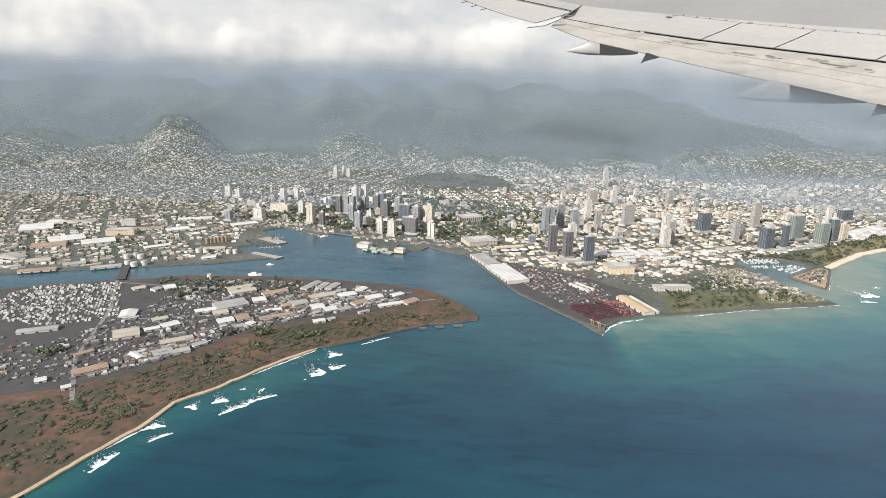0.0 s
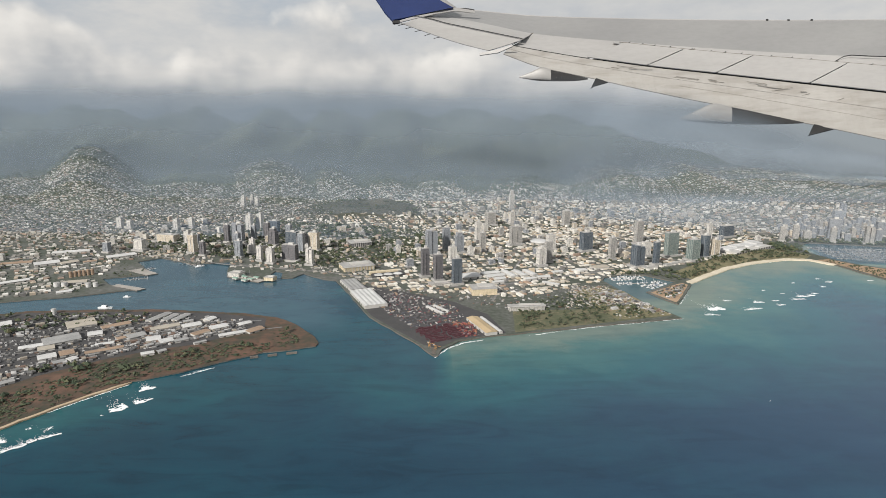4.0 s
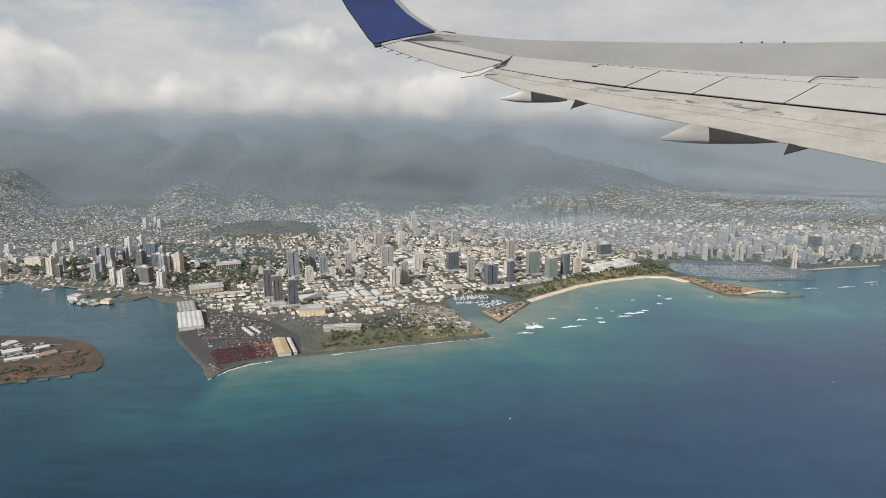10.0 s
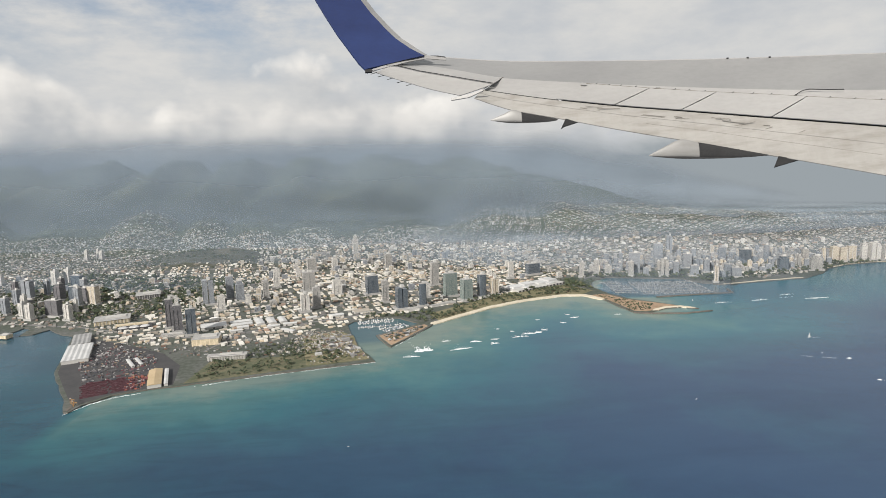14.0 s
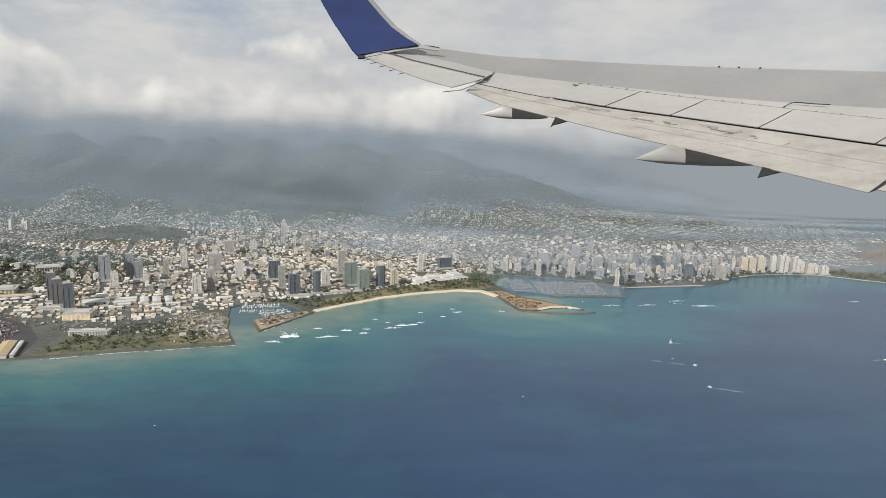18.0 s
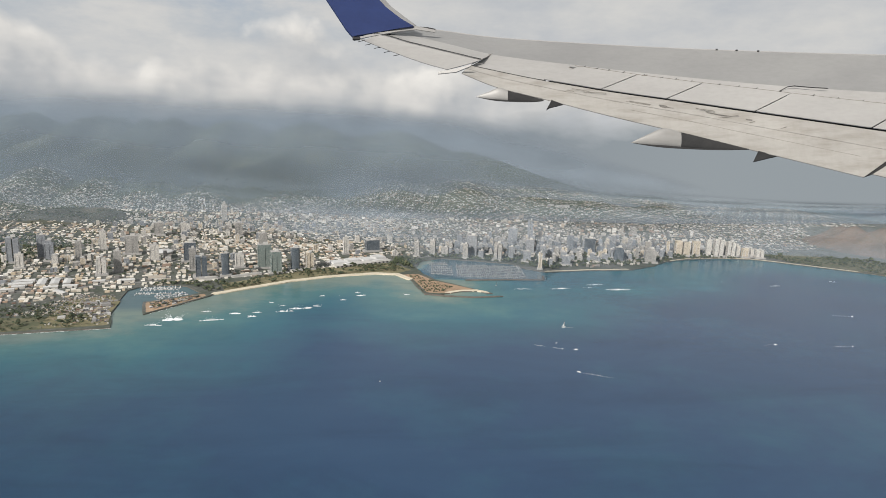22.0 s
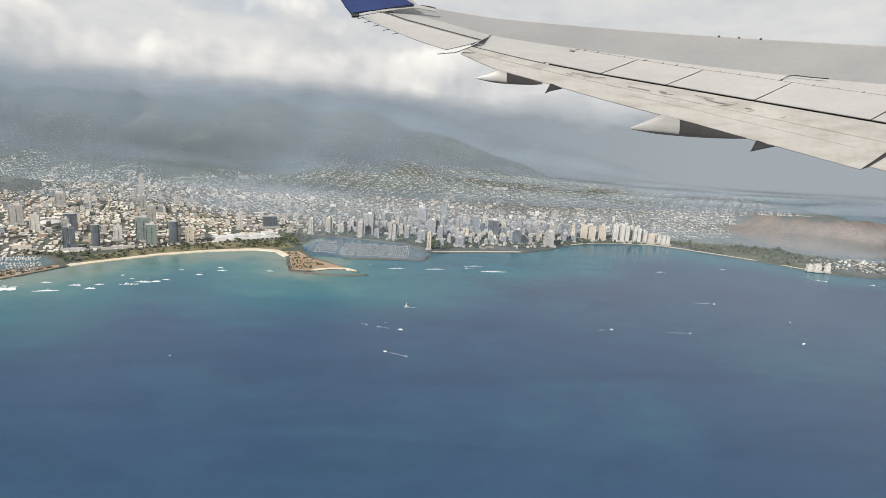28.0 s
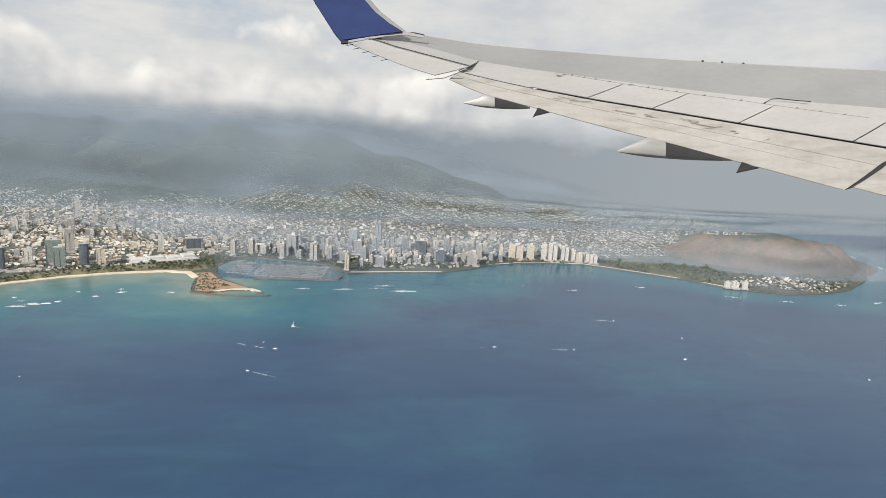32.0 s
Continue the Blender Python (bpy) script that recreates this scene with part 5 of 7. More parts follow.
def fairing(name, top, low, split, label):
    """A canoe body under the flap: pale pointed nose; tail and keel painted dark as shade."""
    top_at, low_at = edge(top), edge(low)
    x0, x1 = top[0][0], top[-1][0]

    def loft(a, b, lo, hi, n):
        bm = bmesh.new()
        rings = []
        for x in np.linspace(a, b, n):
            t, d = top_at(x), low_at(x)
            t, d = t + (d - t) * lo, t + (d - t) * hi
            far = away(x) - 14
            deep = 0.22 * max(0.4, d - t) * far / REACH
            ring = []
            for q in range(9):
                ang = math.pi * q / 8
                y = (t + d) / 2 - (d - t) / 2 * math.cos(ang)
                p = spot(x, y, far)
                ring.append(bm.verts.new(p + Vector((0, 0, deep * 0.5 * math.sin(ang)))))
            rings.append(ring)
        for a_, b_ in zip(rings, rings[1:]):
            for q in range(8):
                bm.faces.new((a_[q], b_[q], b_[q + 1], a_[q + 1])).smooth = True
        bmesh.ops.recalc_face_normals(bm, faces=bm.faces)
        if sum(f.normal.z for f in bm.faces) < 0:
            bmesh.ops.reverse_faces(bm, faces=bm.faces)
        return bm

    body = part(name, loft(x0, split, 0.0, 0.93, 14), FAIRING, wing, label)
    # Near-black colour paints in the flap's shade and the shaded underside.
    part("tail", loft(split, x1, 0.0, 0.96, 12), DARK_GAP, body, "fairing tail, painted dark for the flap's shade")
    part("keel", loft(x0, x1, 0.93, 1.06, 18), DARK_GAP, body, "dark keel line, underside shade painted on")
    return body


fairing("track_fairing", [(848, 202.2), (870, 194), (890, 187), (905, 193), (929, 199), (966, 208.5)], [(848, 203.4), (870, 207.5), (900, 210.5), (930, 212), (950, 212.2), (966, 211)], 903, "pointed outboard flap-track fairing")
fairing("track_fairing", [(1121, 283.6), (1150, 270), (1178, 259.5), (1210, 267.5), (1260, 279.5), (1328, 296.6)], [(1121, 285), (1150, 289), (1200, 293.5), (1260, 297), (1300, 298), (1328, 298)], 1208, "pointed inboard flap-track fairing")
sheet("aileron_fairing", [[spot(781, 158.8, away(781) - 20), spot(812, 153.4, away(812) - 20), spot(840, 146.2, away(840) - 20)], [spot(781, 162.4, away(781) - 20), spot(813, 159.2, away(813) - 20), spot(838, 149.4, away(838) - 20)]], PAINT_LIGHT, wing, "small tab fairing at the aileron's end", 4.0)
for pts in (((980, 209), (1001, 216.5), (977, 222.5), (971, 226)), ((1345, 300), (1379, 309), (1344, 317), (1336, 319))):
    a, b, c, d = pts
    sheet("track_bracket", [[spot(*a, away(a[0]) - 8), spot(*b, away(a[0]) - 8)], [spot(*d, away(a[0]) - 4), spot(*c, away(a[0]) - 4)]], DARK_GAP, wing, "dark flap-track bracket", 4.0)
for x, y in ((652, 103), (664, 109), (680, 115), (697, 122), (713, 128)):
    sheet("static_wick", [[spot(x, y, away(x)), spot(x, y + 0.8, away(x))], [spot(x - 11, y + 2.4, away(x) - 30), spot(x - 11, y + 3.0, away(x) - 30)]], DARK_GAP, wing, "thin black discharge wick", 1.0)
# winglet: aft edge, fore edge
AFT = [(634, 100), (631, 96), (619, 82), (602, 56), (585, 30), (566, -4), (546, -42), (520, -96), (498, -150)]
FORE = [(662, 92), (738, 79), (716, 66), (690, 46), (672, 26), (648, -3), (622, -42), (590, -96), (560, -150)]
winglet = sheet("winglet", [[spot(a[0] + (b[0] - a[0]) * k, a[1] + (b[1] - a[1]) * k, 4190 + 90 * k - i * 4) for k in (0, 0.33, 0.66, 1.0)] for i, (a, b) in enumerate(zip(AFT, FORE))], PAINT_BLUE, wing, "dark blue upturned winglet", 12.0)
sheet("winglet_edge", [[spot(b[0] + 9 * k * (0.55 if i == 1 else 1), b[1] - 1 * k, 4290 + 60 * k - i * 4) for k in (0, 0.5, 1.0)] for i, b in enumerate(FORE) if i], PAINT_LIGHT, winglet, "pale winglet leading edge", 3.0)
sheet("winglet_root", [[spot(634, 99, 4180), spot(662, 93, 4210), spot(700, 86, 4260), spot(742, 79, 4300), spot(776, 86, 4330)], [spot(640, 101, 4160), spot(672, 95, 4190), spot(705, 89, 4240), spot(742, 85, 4290), spot(776, 90, 4320)]], PAINT_LIGHT, wing, "", 3.0)
sheet("tip_light", [[spot(631, 97, 4150), spot(644, 97, 4160)], [spot(631, 101.5, 4140), spot(643, 101.5, 4150)]], DARK_GAP, winglet, "dark tip lamp housing", 6.0)
line_on("tip_fence", [(747, 82.4), (762, 83.4), (776, 86.4)], 1.8, 1.0, DARK_GAP, "small dark fence at the winglet's foot", 8.0)


# ---- harbour and shore buildings ----
TAN_ROOF = mottled("tan_metal_roof", [(0.3, (0.29, 0.262, 0.22)), (0.7, (0.40, 0.365, 0.31))], 0.5, 5.0)
SANDY_ROOF = mottled("sandy_roof", [(0.3, (0.36, 0.275, 0.165)), (0.7, (0.46, 0.36, 0.225))], 0.5, 5.0)
LOOSE_RED = by_island("loose_red_containers", [(0.0, (0.30, 0.10, 0.07)), (0.3, (0.20, 0.075, 0.08)), (0.55, (0.11, 0.10, 0.105)), (0.75, (0.34, 0.17, 0.10)), (0.9, (0.36, 0.34, 0.33))], 0.6)
GREY_ROOF = mottled("grey_metal_roof", [(0.3, (0.20, 0.203, 0.205)), (0.7, (0.34, 0.337, 0.33))], 0.5, 5.0)
BROWN_ROOF = mottled("brown_roof", [(0.3, (0.20, 0.14, 0.10)), (0.7, (0.34, 0.25, 0.18))], 0.5, 5.0)
WALLS = mottled("pale_walls", [(0.3, (0.34, 0.33, 0.31)), (0.7, (0.48, 0.47, 0.45))], 0.5, 5.0)
TAN_WALLS = facade("tan_office_wall", (0.60, 0.51, 0.36), (0.28, 0.24, 0.18), 6, 1.2, 0.3)
DARK = mottled("dark_opening", [(0.3, (0.03, 0.03, 0.032)), (0.7, (0.06, 0.06, 0.06))], 0.8, 6.0)
RED = by_island("container_red", [(0.0, (0.16, 0.055, 0.065)), (0.3, (0.10, 0.042, 0.052)), (0.5, (0.23, 0.08, 0.08)), (0.72, (0.13, 0.10, 0.11)), (0.9, (0.26, 0.20, 0.20))], 0.6)
ORANGE = mottled("crane_orange", [(0.3, (0.34, 0.17, 0.05)), (0.7, (0.44, 0.25, 0.09))], 0.8, 6.0)
BOAT_WHITE = mottled("boat_white", [(0.3, (0.70, 0.71, 0.72)), (0.7, (0.85, 0.85, 0.84))], 1.5, 9.0, rough=0.35)
DOCK = mottled("dock_planks", [(0.3, (0.24, 0.22, 0.20)), (0.7, (0.38, 0.36, 0.33))], 1.0, 8.0)


def gable(bm, w, d, h, rise, cx=0.0, cy=0.0):
    """A long roof with its ridge along w, and eaves past the walls."""
    e = 0.05
    v = [bm.verts.new(p) for p in ((cx - w / 2 - e, cy - d / 2 - e, h), (cx + w / 2 + e, cy - d / 2 - e, h), (cx + w / 2 + e, cy + d / 2 + e, h), (cx - w / 2 - e, cy + d / 2 + e, h), (cx - w / 2 - e, cy, h + rise), (cx + w / 2 + e, cy, h + rise))]
    for f in ((0, 1, 5, 4), (2, 3, 4, 5), (1, 2, 5), (3, 0, 4), (3, 2, 1, 0)):
        bm.faces.new([v[i] for i in f])


def shed(x, y, w, d, h, turn, roof, label, bays=1, group="sheds and warehouses"):
    root = tagged(new("warehouse"), label, "warehouse", group)
    root.matrix_world = pose(x, y, Z, 0, 0, turn)
    part("wall", box_bm(0, 0, 0, h, w, d), WALLS, root)
    for i in range(bays):
        bm = bmesh.new()
        gable(bm, w, d / bays, h + 0.004, 0.08 * d / bays + 0.03, 0, (i - (bays - 1) / 2) * d / bays)
        part("roof", bm, roof, root)
    for i in range(max(1, int(w / 1.3))):
        part("loading_door", box_bm(-w / 2 + (i + 0.5) * w / max(1, int(w / 1.3)), -d / 2 - 0.01, 0, h * 0.65, 0.32, 0.03), DARK, root, "dark loading door")
    return root


ROOFS = {"w": (WHITE_ROOF, "white metal-roofed warehouse beside asphalt yards"), "g": (GREY_ROOF, "grey metal-roofed warehouse beside asphalt yards"), "t": (TAN_ROOF, "tan-roofed storage shed beside asphalt yards"), "b": (BROWN_ROOF, "brown-roofed low workshop among packed sheds")}
for rows_ in ISLE_SHEDS + DOCK_SHEDS:
    for x, y, w, d, turn, r in rows_:
        big = min(w, d) > 2.6
        if r == "w":
            r = "wwgwtgwbgw"[int(abs(x * 7.3 + y * 3.1)) % 10]
        shed(x, y, w, d, 0.24 + 0.045 * min(w, d) + 0.04 * math.sin(7 * x), turn, *ROOFS[r], bays=2 if big else 1)
YARD = by_island("yard_goods", [(0.0, (0.46, 0.455, 0.45)), (0.18, (0.27, 0.265, 0.26)), (0.38, (0.15, 0.148, 0.145)), (0.6, (0.085, 0.085, 0.088)), (0.8, (0.30, 0.265, 0.22)), (0.9, (0.17, 0.115, 0.09))])
TERMINAL = by_island("terminal_goods", [(0.0, (0.42, 0.41, 0.40)), (0.14, (0.22, 0.21, 0.21)), (0.34, (0.12, 0.115, 0.12)), (0.6, (0.17, 0.075, 0.085)), (0.76, (0.08, 0.085, 0.10)), (0.92, (0.30, 0.22, 0.16))])
# small huts, vehicles and trailers between the sheds
def clutter(zone, number, turn, size, label, mat, poly):
    x = rng.uniform(min(p[0] for p in zone), max(p[0] for p in zone), number * 3)
    y = rng.uniform(min(p[1] for p in zone), max(p[1] for p in zone), number * 3)
    ok = inside(zone, x, y) & inside(poly, x, y)
    x, y = x[ok][:number], y[ok][:number]
    k = np.exp(rng.normal(0, 0.35, x.size))
    v, f = box_field(x, y, np.full(x.size, Z + 0.2), size[0] * k, size[1] * k, size[2] * k - 0.2, np.full(x.size, radians(turn)) + np.where(rng.random(x.size) > 0.5, math.pi / 2, 0), np.where(rng.random(x.size) > 0.6, 0.05, 0.003))
    tagged(new("clutter", mesh_of("clutter", v, f, mat)), label, "clutter", kind="stuff")


clutter([(-62, 55), (-50, 54), (-44, 59.5), (-37, 69), (-27, 76.5), (-14, 84.5), (-15, 88), (-34, 91.5), (-52, 91), (-52, 78)], 1500, 35, (0.4, 0.22, 0.14), "small huts, trucks and stacked goods between the sheds", YARD, SAND_ISLAND)
clutter([(-48, 55), (-42, 60), (-37, 68), (-31, 73.4), (-38, 72), (-46, 64)], 520, 35, (0.5, 0.3, 0.16), "closely packed workshops and yards", YARD, SAND_ISLAND)
clutter([(-34, 74), (-26, 76.5), (-15, 84), (-20, 88), (-34, 84)], 620, 35, (0.45, 0.26, 0.15), "closely packed workshops and yards", YARD, SAND_ISLAND)
clutter([(-110, 42), (-66, 49), (-56, 62), (-72, 68), (-100, 74)], 700, 30, (0.42, 0.24, 0.14), "low roofs and tanks in the western yards", YARD, SAND_ISLAND)
# rows of pale containers in the island's western yard
def container_rows(x0, y0, rows, cols, dx, dy, turn, mat, label, size=(0.48, 0.1, 0.1), keep=0.75, name="containers", zone=None):
    c, s = math.cos(radians(turn)), math.sin(radians(turn))
    I, J = np.meshgrid(np.arange(cols), np.arange(rows))
    on = rng.random(I.size) < keep
    u, v = I.ravel()[on] * dx, J.ravel()[on] * dy
    x, y = x0 + u * c - v * s, y0 + u * s + v * c
    if zone:
        ok = inside(zone, x, y)
        x, y = x[ok], y[ok]
    h = size[2] * rng.integers(1, 4, x.size)
    vv, ff = box_field(x, y, np.full(x.size, Z + 0.24), np.full(x.size, size[0]), np.full(x.size, size[1]), h - 0.24 + 0.0, np.full(x.size, radians(turn)), np.full(x.size, 0.002))
    return tagged(new(name, mesh_of(name, vv, ff, mat)), label, "containers", kind="stuff")


PALE = by_island("pale_containers", [(0.0, (0.66, 0.66, 0.65)), (0.4, (0.48, 0.48, 0.47)), (0.7, (0.28, 0.27, 0.26))], 0.6)
PALE_FIELD = [(-75.7, 78.8), (-75.1, 84.1), (-62.3, 88.3), (-54.5, 73.8), (-60.4, 69.1), (-69.2, 70.3)]
container_rows(-70, 66.0, 30, 44, 0.46, 0.62, 24, PALE, "rows of white trailers and containers in a yard", (0.3, 0.12, 0.12), 0.55, zone=PALE_FIELD)


# red container rows on the pier: each stack a thing, each box a part
box_mesh = part("container", box_bm(0, 0, 0, 0.105, 0.48, 0.1), RED)
CONTAINER = box_mesh.data
bpy.data.objects.remove(box_mesh)


def container_stack(x, y, turn, length, high):
    root = tagged(new("container_stack"), "row of stacked dark red shipping containers", "containers", "container rows on the pier")
    root.matrix_world = pose(x, y, Z + 0.012, 0, 0, turn)
    for i in range(length):
        for k in range(random.randint(1, high)):
            ob = new("container", CONTAINER)
            ob.parent = root
            ob.location = (i * 0.5, random.uniform(-0.01, 0.01), k * 0.108)
    return root


ca, sa = math.cos(radians(27.7)), math.sin(radians(27.7))
for j in range(12):
    for i0, n_ in ((0, 7), (7.6, 7)):
        u, v = (i0 + 0.35 * (j % 3)) * 0.5, j * 0.5 + (0.35 if j > 5 else 0)
        if j > 8 and i0 > 7:
            n_ = 4
        container_stack(13.3 + u * ca - v * sa, 78.3 + u * sa + v * ca, 27.7, n_, 3)


def crane(x, y, turn):
    """A ship-to-shore crane: portal legs, boom, stay and house."""
    root = tagged(new("gantry_crane"), "small orange yard crane on the pier corner", "crane", "dockside cranes")
    root.matrix_world = pose(x, y, Z + 0.012, 0, 0, turn)
    for sx in (-0.3, 0.3):
        for sy in (-0.35, 0.35):
            part("leg", box_bm(sx, sy, 0, 1.5, 0.07, 0.07), ORANGE, root)
        part("portal_beam", box_bm(sx, 0, 0.72, 0.8, 0.07, 0.77), ORANGE, root)
    part("boom", box_bm(0, -0.5, 1.5, 1.58, 0.14, 3.0), ORANGE, root)
    part("mast", box_bm(0, 0.1, 1.58, 2.3, 0.08, 0.08, 0, 0.6), ORANGE, root)
    part("engine_house", box_bm(0, 0.55, 1.58, 1.8, 0.3, 0.45), WALLS, root)
    return root


for x, y in ((12.9, 76.6), (13.7, 75.6)):
    crane(x, y, 60).scale = (0.42, 0.42, 0.42)
clutter([(3, 97), (10, 84.5), (17, 86), (19, 91), (16, 97), (6, 104)], 620, 27, (0.34, 0.11, 0.12), "parked trailers and vehicles on the terminal", TERMINAL, MAINLAND)
clutter([(-3, 108), (4, 97), (20, 97), (26, 93), (48, 96), (46, 108), (30, 107), (16, 104)], 420, 22, (0.34, 0.16, 0.12), "parked cars and vans in waterfront lots", YARD, MAINLAND)
clutter([(36, 94), (50, 97), (47, 108), (40, 108)], 520, 22, (0.22, 0.11, 0.1), "rows of parked cars and small huts by the basin", HOUSES_DIM, MAINLAND)
clutter([(44, 88.4), (53.4, 90.8), (50.6, 99), (47, 106), (43, 98)], 170, 12, (0.26, 0.15, 0.13), "low tan sheds and boat yards along the basin quay", HOUSES_DIM, MAINLAND)

shed(-1.7, 107.4, 7.2, 3.0, 0.55, -66, GREY_ROOF, "long grey ribbed-roof shed at the head of the pier", 4)
shed(2.0, 99.0, 9.8, 4.0, 0.6, -68, WHITE_ROOF, "large white ribbed-roof pier shed", 5)
shed(21.0, 84.8, 7.4, 1.9, 0.5, -70, SANDY_ROOF, "long sandy-tan-roofed storage shed on the pier")
shed(22.5, 85.3, 7.2, 0.5, 0.4, -70, WHITE_ROOF, "narrow white lean-to beside the tan shed")
clutter([(16.4, 87), (19.2, 86.8), (20.4, 81.2), (18.2, 80.6)], 130, 20, (0.34, 0.12, 0.14), "loose red and orange containers beside the tan shed", LOOSE_RED, MAINLAND)
shed(13.8, 92.6, 4.6, 0.5, 0.35, -55, WHITE_ROOF, "narrow white shed on the terminal")
shed(14.9, 93.3, 4.2, 0.45, 0.35, -55, WHITE_ROOF, "narrow white shed on the terminal")
for x, y, w, d, turn in ((20.6, 114.2, 4.8, 3.4, 20), (25.4, 116.4, 4.0, 1.8, 22), (26.2, 114.2, 4.0, 1.8, 22), (27.0, 112.0, 2.2, 1.4, 22), (26.4, 109.6, 2.2, 1.0, 22), (29.3, 115.8, 4.6, 1.5, 112), (31.6, 116.2, 4.4, 1.5, 112), (33.8, 116.6, 4.2, 1.3, 112), (33.0, 112.0, 2.4, 1.3, 22), (36.0, 113.4, 2.6, 1.2, 10), (36.6, 108.6, 3.4, 1.0, -35), (39.6, 117.4, 2.2, 1.2, 22), (44.6, 118.6, 3.0, 1.6, 22), (49.6, 121.4, 3.4, 2.4, 22)):
    shed(x, y, w, d, 0.45, turn, WHITE_ROOF if y < 121 else TAN_ROOF, "white-roofed warehouse among city streets")


def office(x, y, w, d, h, turn, mat, label, columns=0):
    root = tagged(new("office_block"), label, "building")
    root.matrix_world = pose(x, y, float(hill_at(np.array([x]), np.array([y]))[0]), 0, 0, turn)
    part("body", box_bm(0, 0, 0, h, w, d), mat, root)
    part("roof_slab", box_bm(0, 0, h, h + 0.05, w * 1.04, d * 1.04), ROOF, root)
    part("roof_plant", box_bm(w * 0.1, d * 0.1, h + 0.05, h + 0.2, w * 0.6, d * 0.45), WALLS, root)
    for i in range(columns):
        part("column", box_bm(-w / 2 + (i + 0.5) * w / columns, -d / 2 - 0.12, 0, h, 0.09, 0.09), RIBS, root)
    if columns:
        part("lintel", box_bm(0, -d / 2 - 0.12, h, h + 0.08, w * 1.02, 0.16), RIBS, root)
    TAKEN.append((x, y, max(w, d)))


office(22.8, 103.4, 4.6, 3.6, 1.2, 8, TAN_WALLS, "big windowless tan block with stepped roof")
office(29.4, 93.6, 6.2, 1.5, 0.75, 6, STYLES["white"][0], "long white three-storey block beside the park", 14)
office(-2.6, 121.4, 6.6, 4.6, 0.9, 22, TAN_WALLS, "cream government building with tall columns", 10)
office(-4.6, 144.0, 5.4, 4.4, 1.1, 22, STYLES["brown"][0], "dark colonnaded hall with a white flat roof", 10)
office(14.8, 108.6, 4.2, 1.4, 0.5, 10, STYLES["grey"][0], "low grey podium building")
office(-18.6, 112.0, 2.0, 1.6, 0.7, -15, TAN_WALLS, "tan harbour building with a red roof")
office(-26.2, 115.2, 2.6, 2.2, 0.8, -20, STYLES["white"][0], "white waterfront market building")


def round_pavilions():
    root = tagged(new("pavilion_row"), "low complex with three round white roofs", "building")
    root.matrix_world = pose(4.6, 115.2, Z, 0, 0, 18)
    part("base", box_bm(0, 0.4, 0, 0.4, 6.6, 2.6), DARK, root)
    part("rear_wing", box_bm(-0.6, 1.9, 0, 0.7, 6.0, 0.9), TAN_WALLS, root)
    for i in range(3):
        bm = bmesh.new()
        bmesh.ops.create_cone(bm, cap_ends=True, segments=20, radius1=0.95, radius2=0.7, depth=0.14, matrix=Matrix.Translation((-2.1 + 2.0 * i, -0.1, 0.48)))
        part("round_roof", bm, WHITE_ROOF, root, "round white roof")
    TAKEN.append((4.6, 115.2, 6))


round_pavilions()


def mall():
    root = tagged(new("shopping_mall"), "long low white shopping centre with parking decks", "building")
    root.matrix_world = pose(91.0, 141.0, Z, 0, 0, 32)
    part("deck", box_bm(0, 0, 0, 0.45, 15.5, 6.2), WALLS, root, "open parking deck")
    for i in range(14):
        part("pier", box_bm(-7.4 + i * 1.14, -3.16, 0, 0.42, 0.5, 0.06), DARK, root, "dark deck bay")
    for i, (u, v, w, d, h) in enumerate(((-5.6, 0.6, 3.4, 3.0, 0.8), (-1.6, 0.9, 3.2, 2.4, 0.9), (2.2, 0.4, 3.0, 3.2, 0.8), (5.8, 0.8, 2.8, 3.4, 1.0), (-3.6, -1.6, 2.0, 1.4, 0.65), (4.2, -1.7, 2.4, 1.3, 0.65))):
        part("store", box_bm(u, v, 0.45, h, w, d), WHITE_ROOF, root, "white flat-roofed store")
    TAKEN.append((86, 138, 6)), TAKEN.append((91, 141, 7)), TAKEN.append((96, 144.2, 6))


mall()
office(60.4, 121.0, 3.6, 1.2, 0.55, 22, WALLS, "white low podium with shops")
office(67.4, 125.0, 6.4, 0.9, 0.4, 30, WALLS, "long white curved parking deck")


def arena():
    root = tagged(new("arena"), "round arena with a shallow white domed roof", "building")
    root.matrix_world = pose(41.3, 147.2, Z)
    bm = bmesh.new()
    bmesh.ops.create_cone(bm, cap_ends=True, segments=28, radius1=2.3, radius2=2.4, depth=0.5, matrix=Matrix.Translation((0, 0, 0.25)))
    part("drum", bm, WALLS, root)
    bm = bmesh.new()
    bmesh.ops.create_uvsphere(bm, u_segments=28, v_segments=10, radius=2.5)
    bmesh.ops.bisect_plane(bm, geom=bm.verts[:] + bm.edges[:] + bm.faces[:], plane_co=(0, 0, 0.0), plane_no=(0, 0, 1), clear_inner=True)
    bmesh.ops.scale(bm, vec=(1, 1, 0.16), verts=bm.verts)
    bmesh.ops.translate(bm, vec=(0, 0, 0.5), verts=bm.verts)
    part("dome", bm, WHITE_ROOF, root, "white domed roof")


arena()
GREEN_ROOF = mottled("green_metal_roof", [(0.3, (0.16, 0.26, 0.21)), (0.7, (0.26, 0.37, 0.31))], 0.6, 5.0)
for x, y, turn in ((-25.6, 112.6, -35), (-24.0, 113.6, -35), (-22.4, 112.0, -35), (-23.4, 111.2, -35), (-25.0, 114.8, -35), (-21.6, 113.2, -35)):
    shed(x, y, 1.3, 0.8, 0.3, turn, GREEN_ROOF, "green-roofed waterfront market hall on the pier", 1, "market halls on the pier")
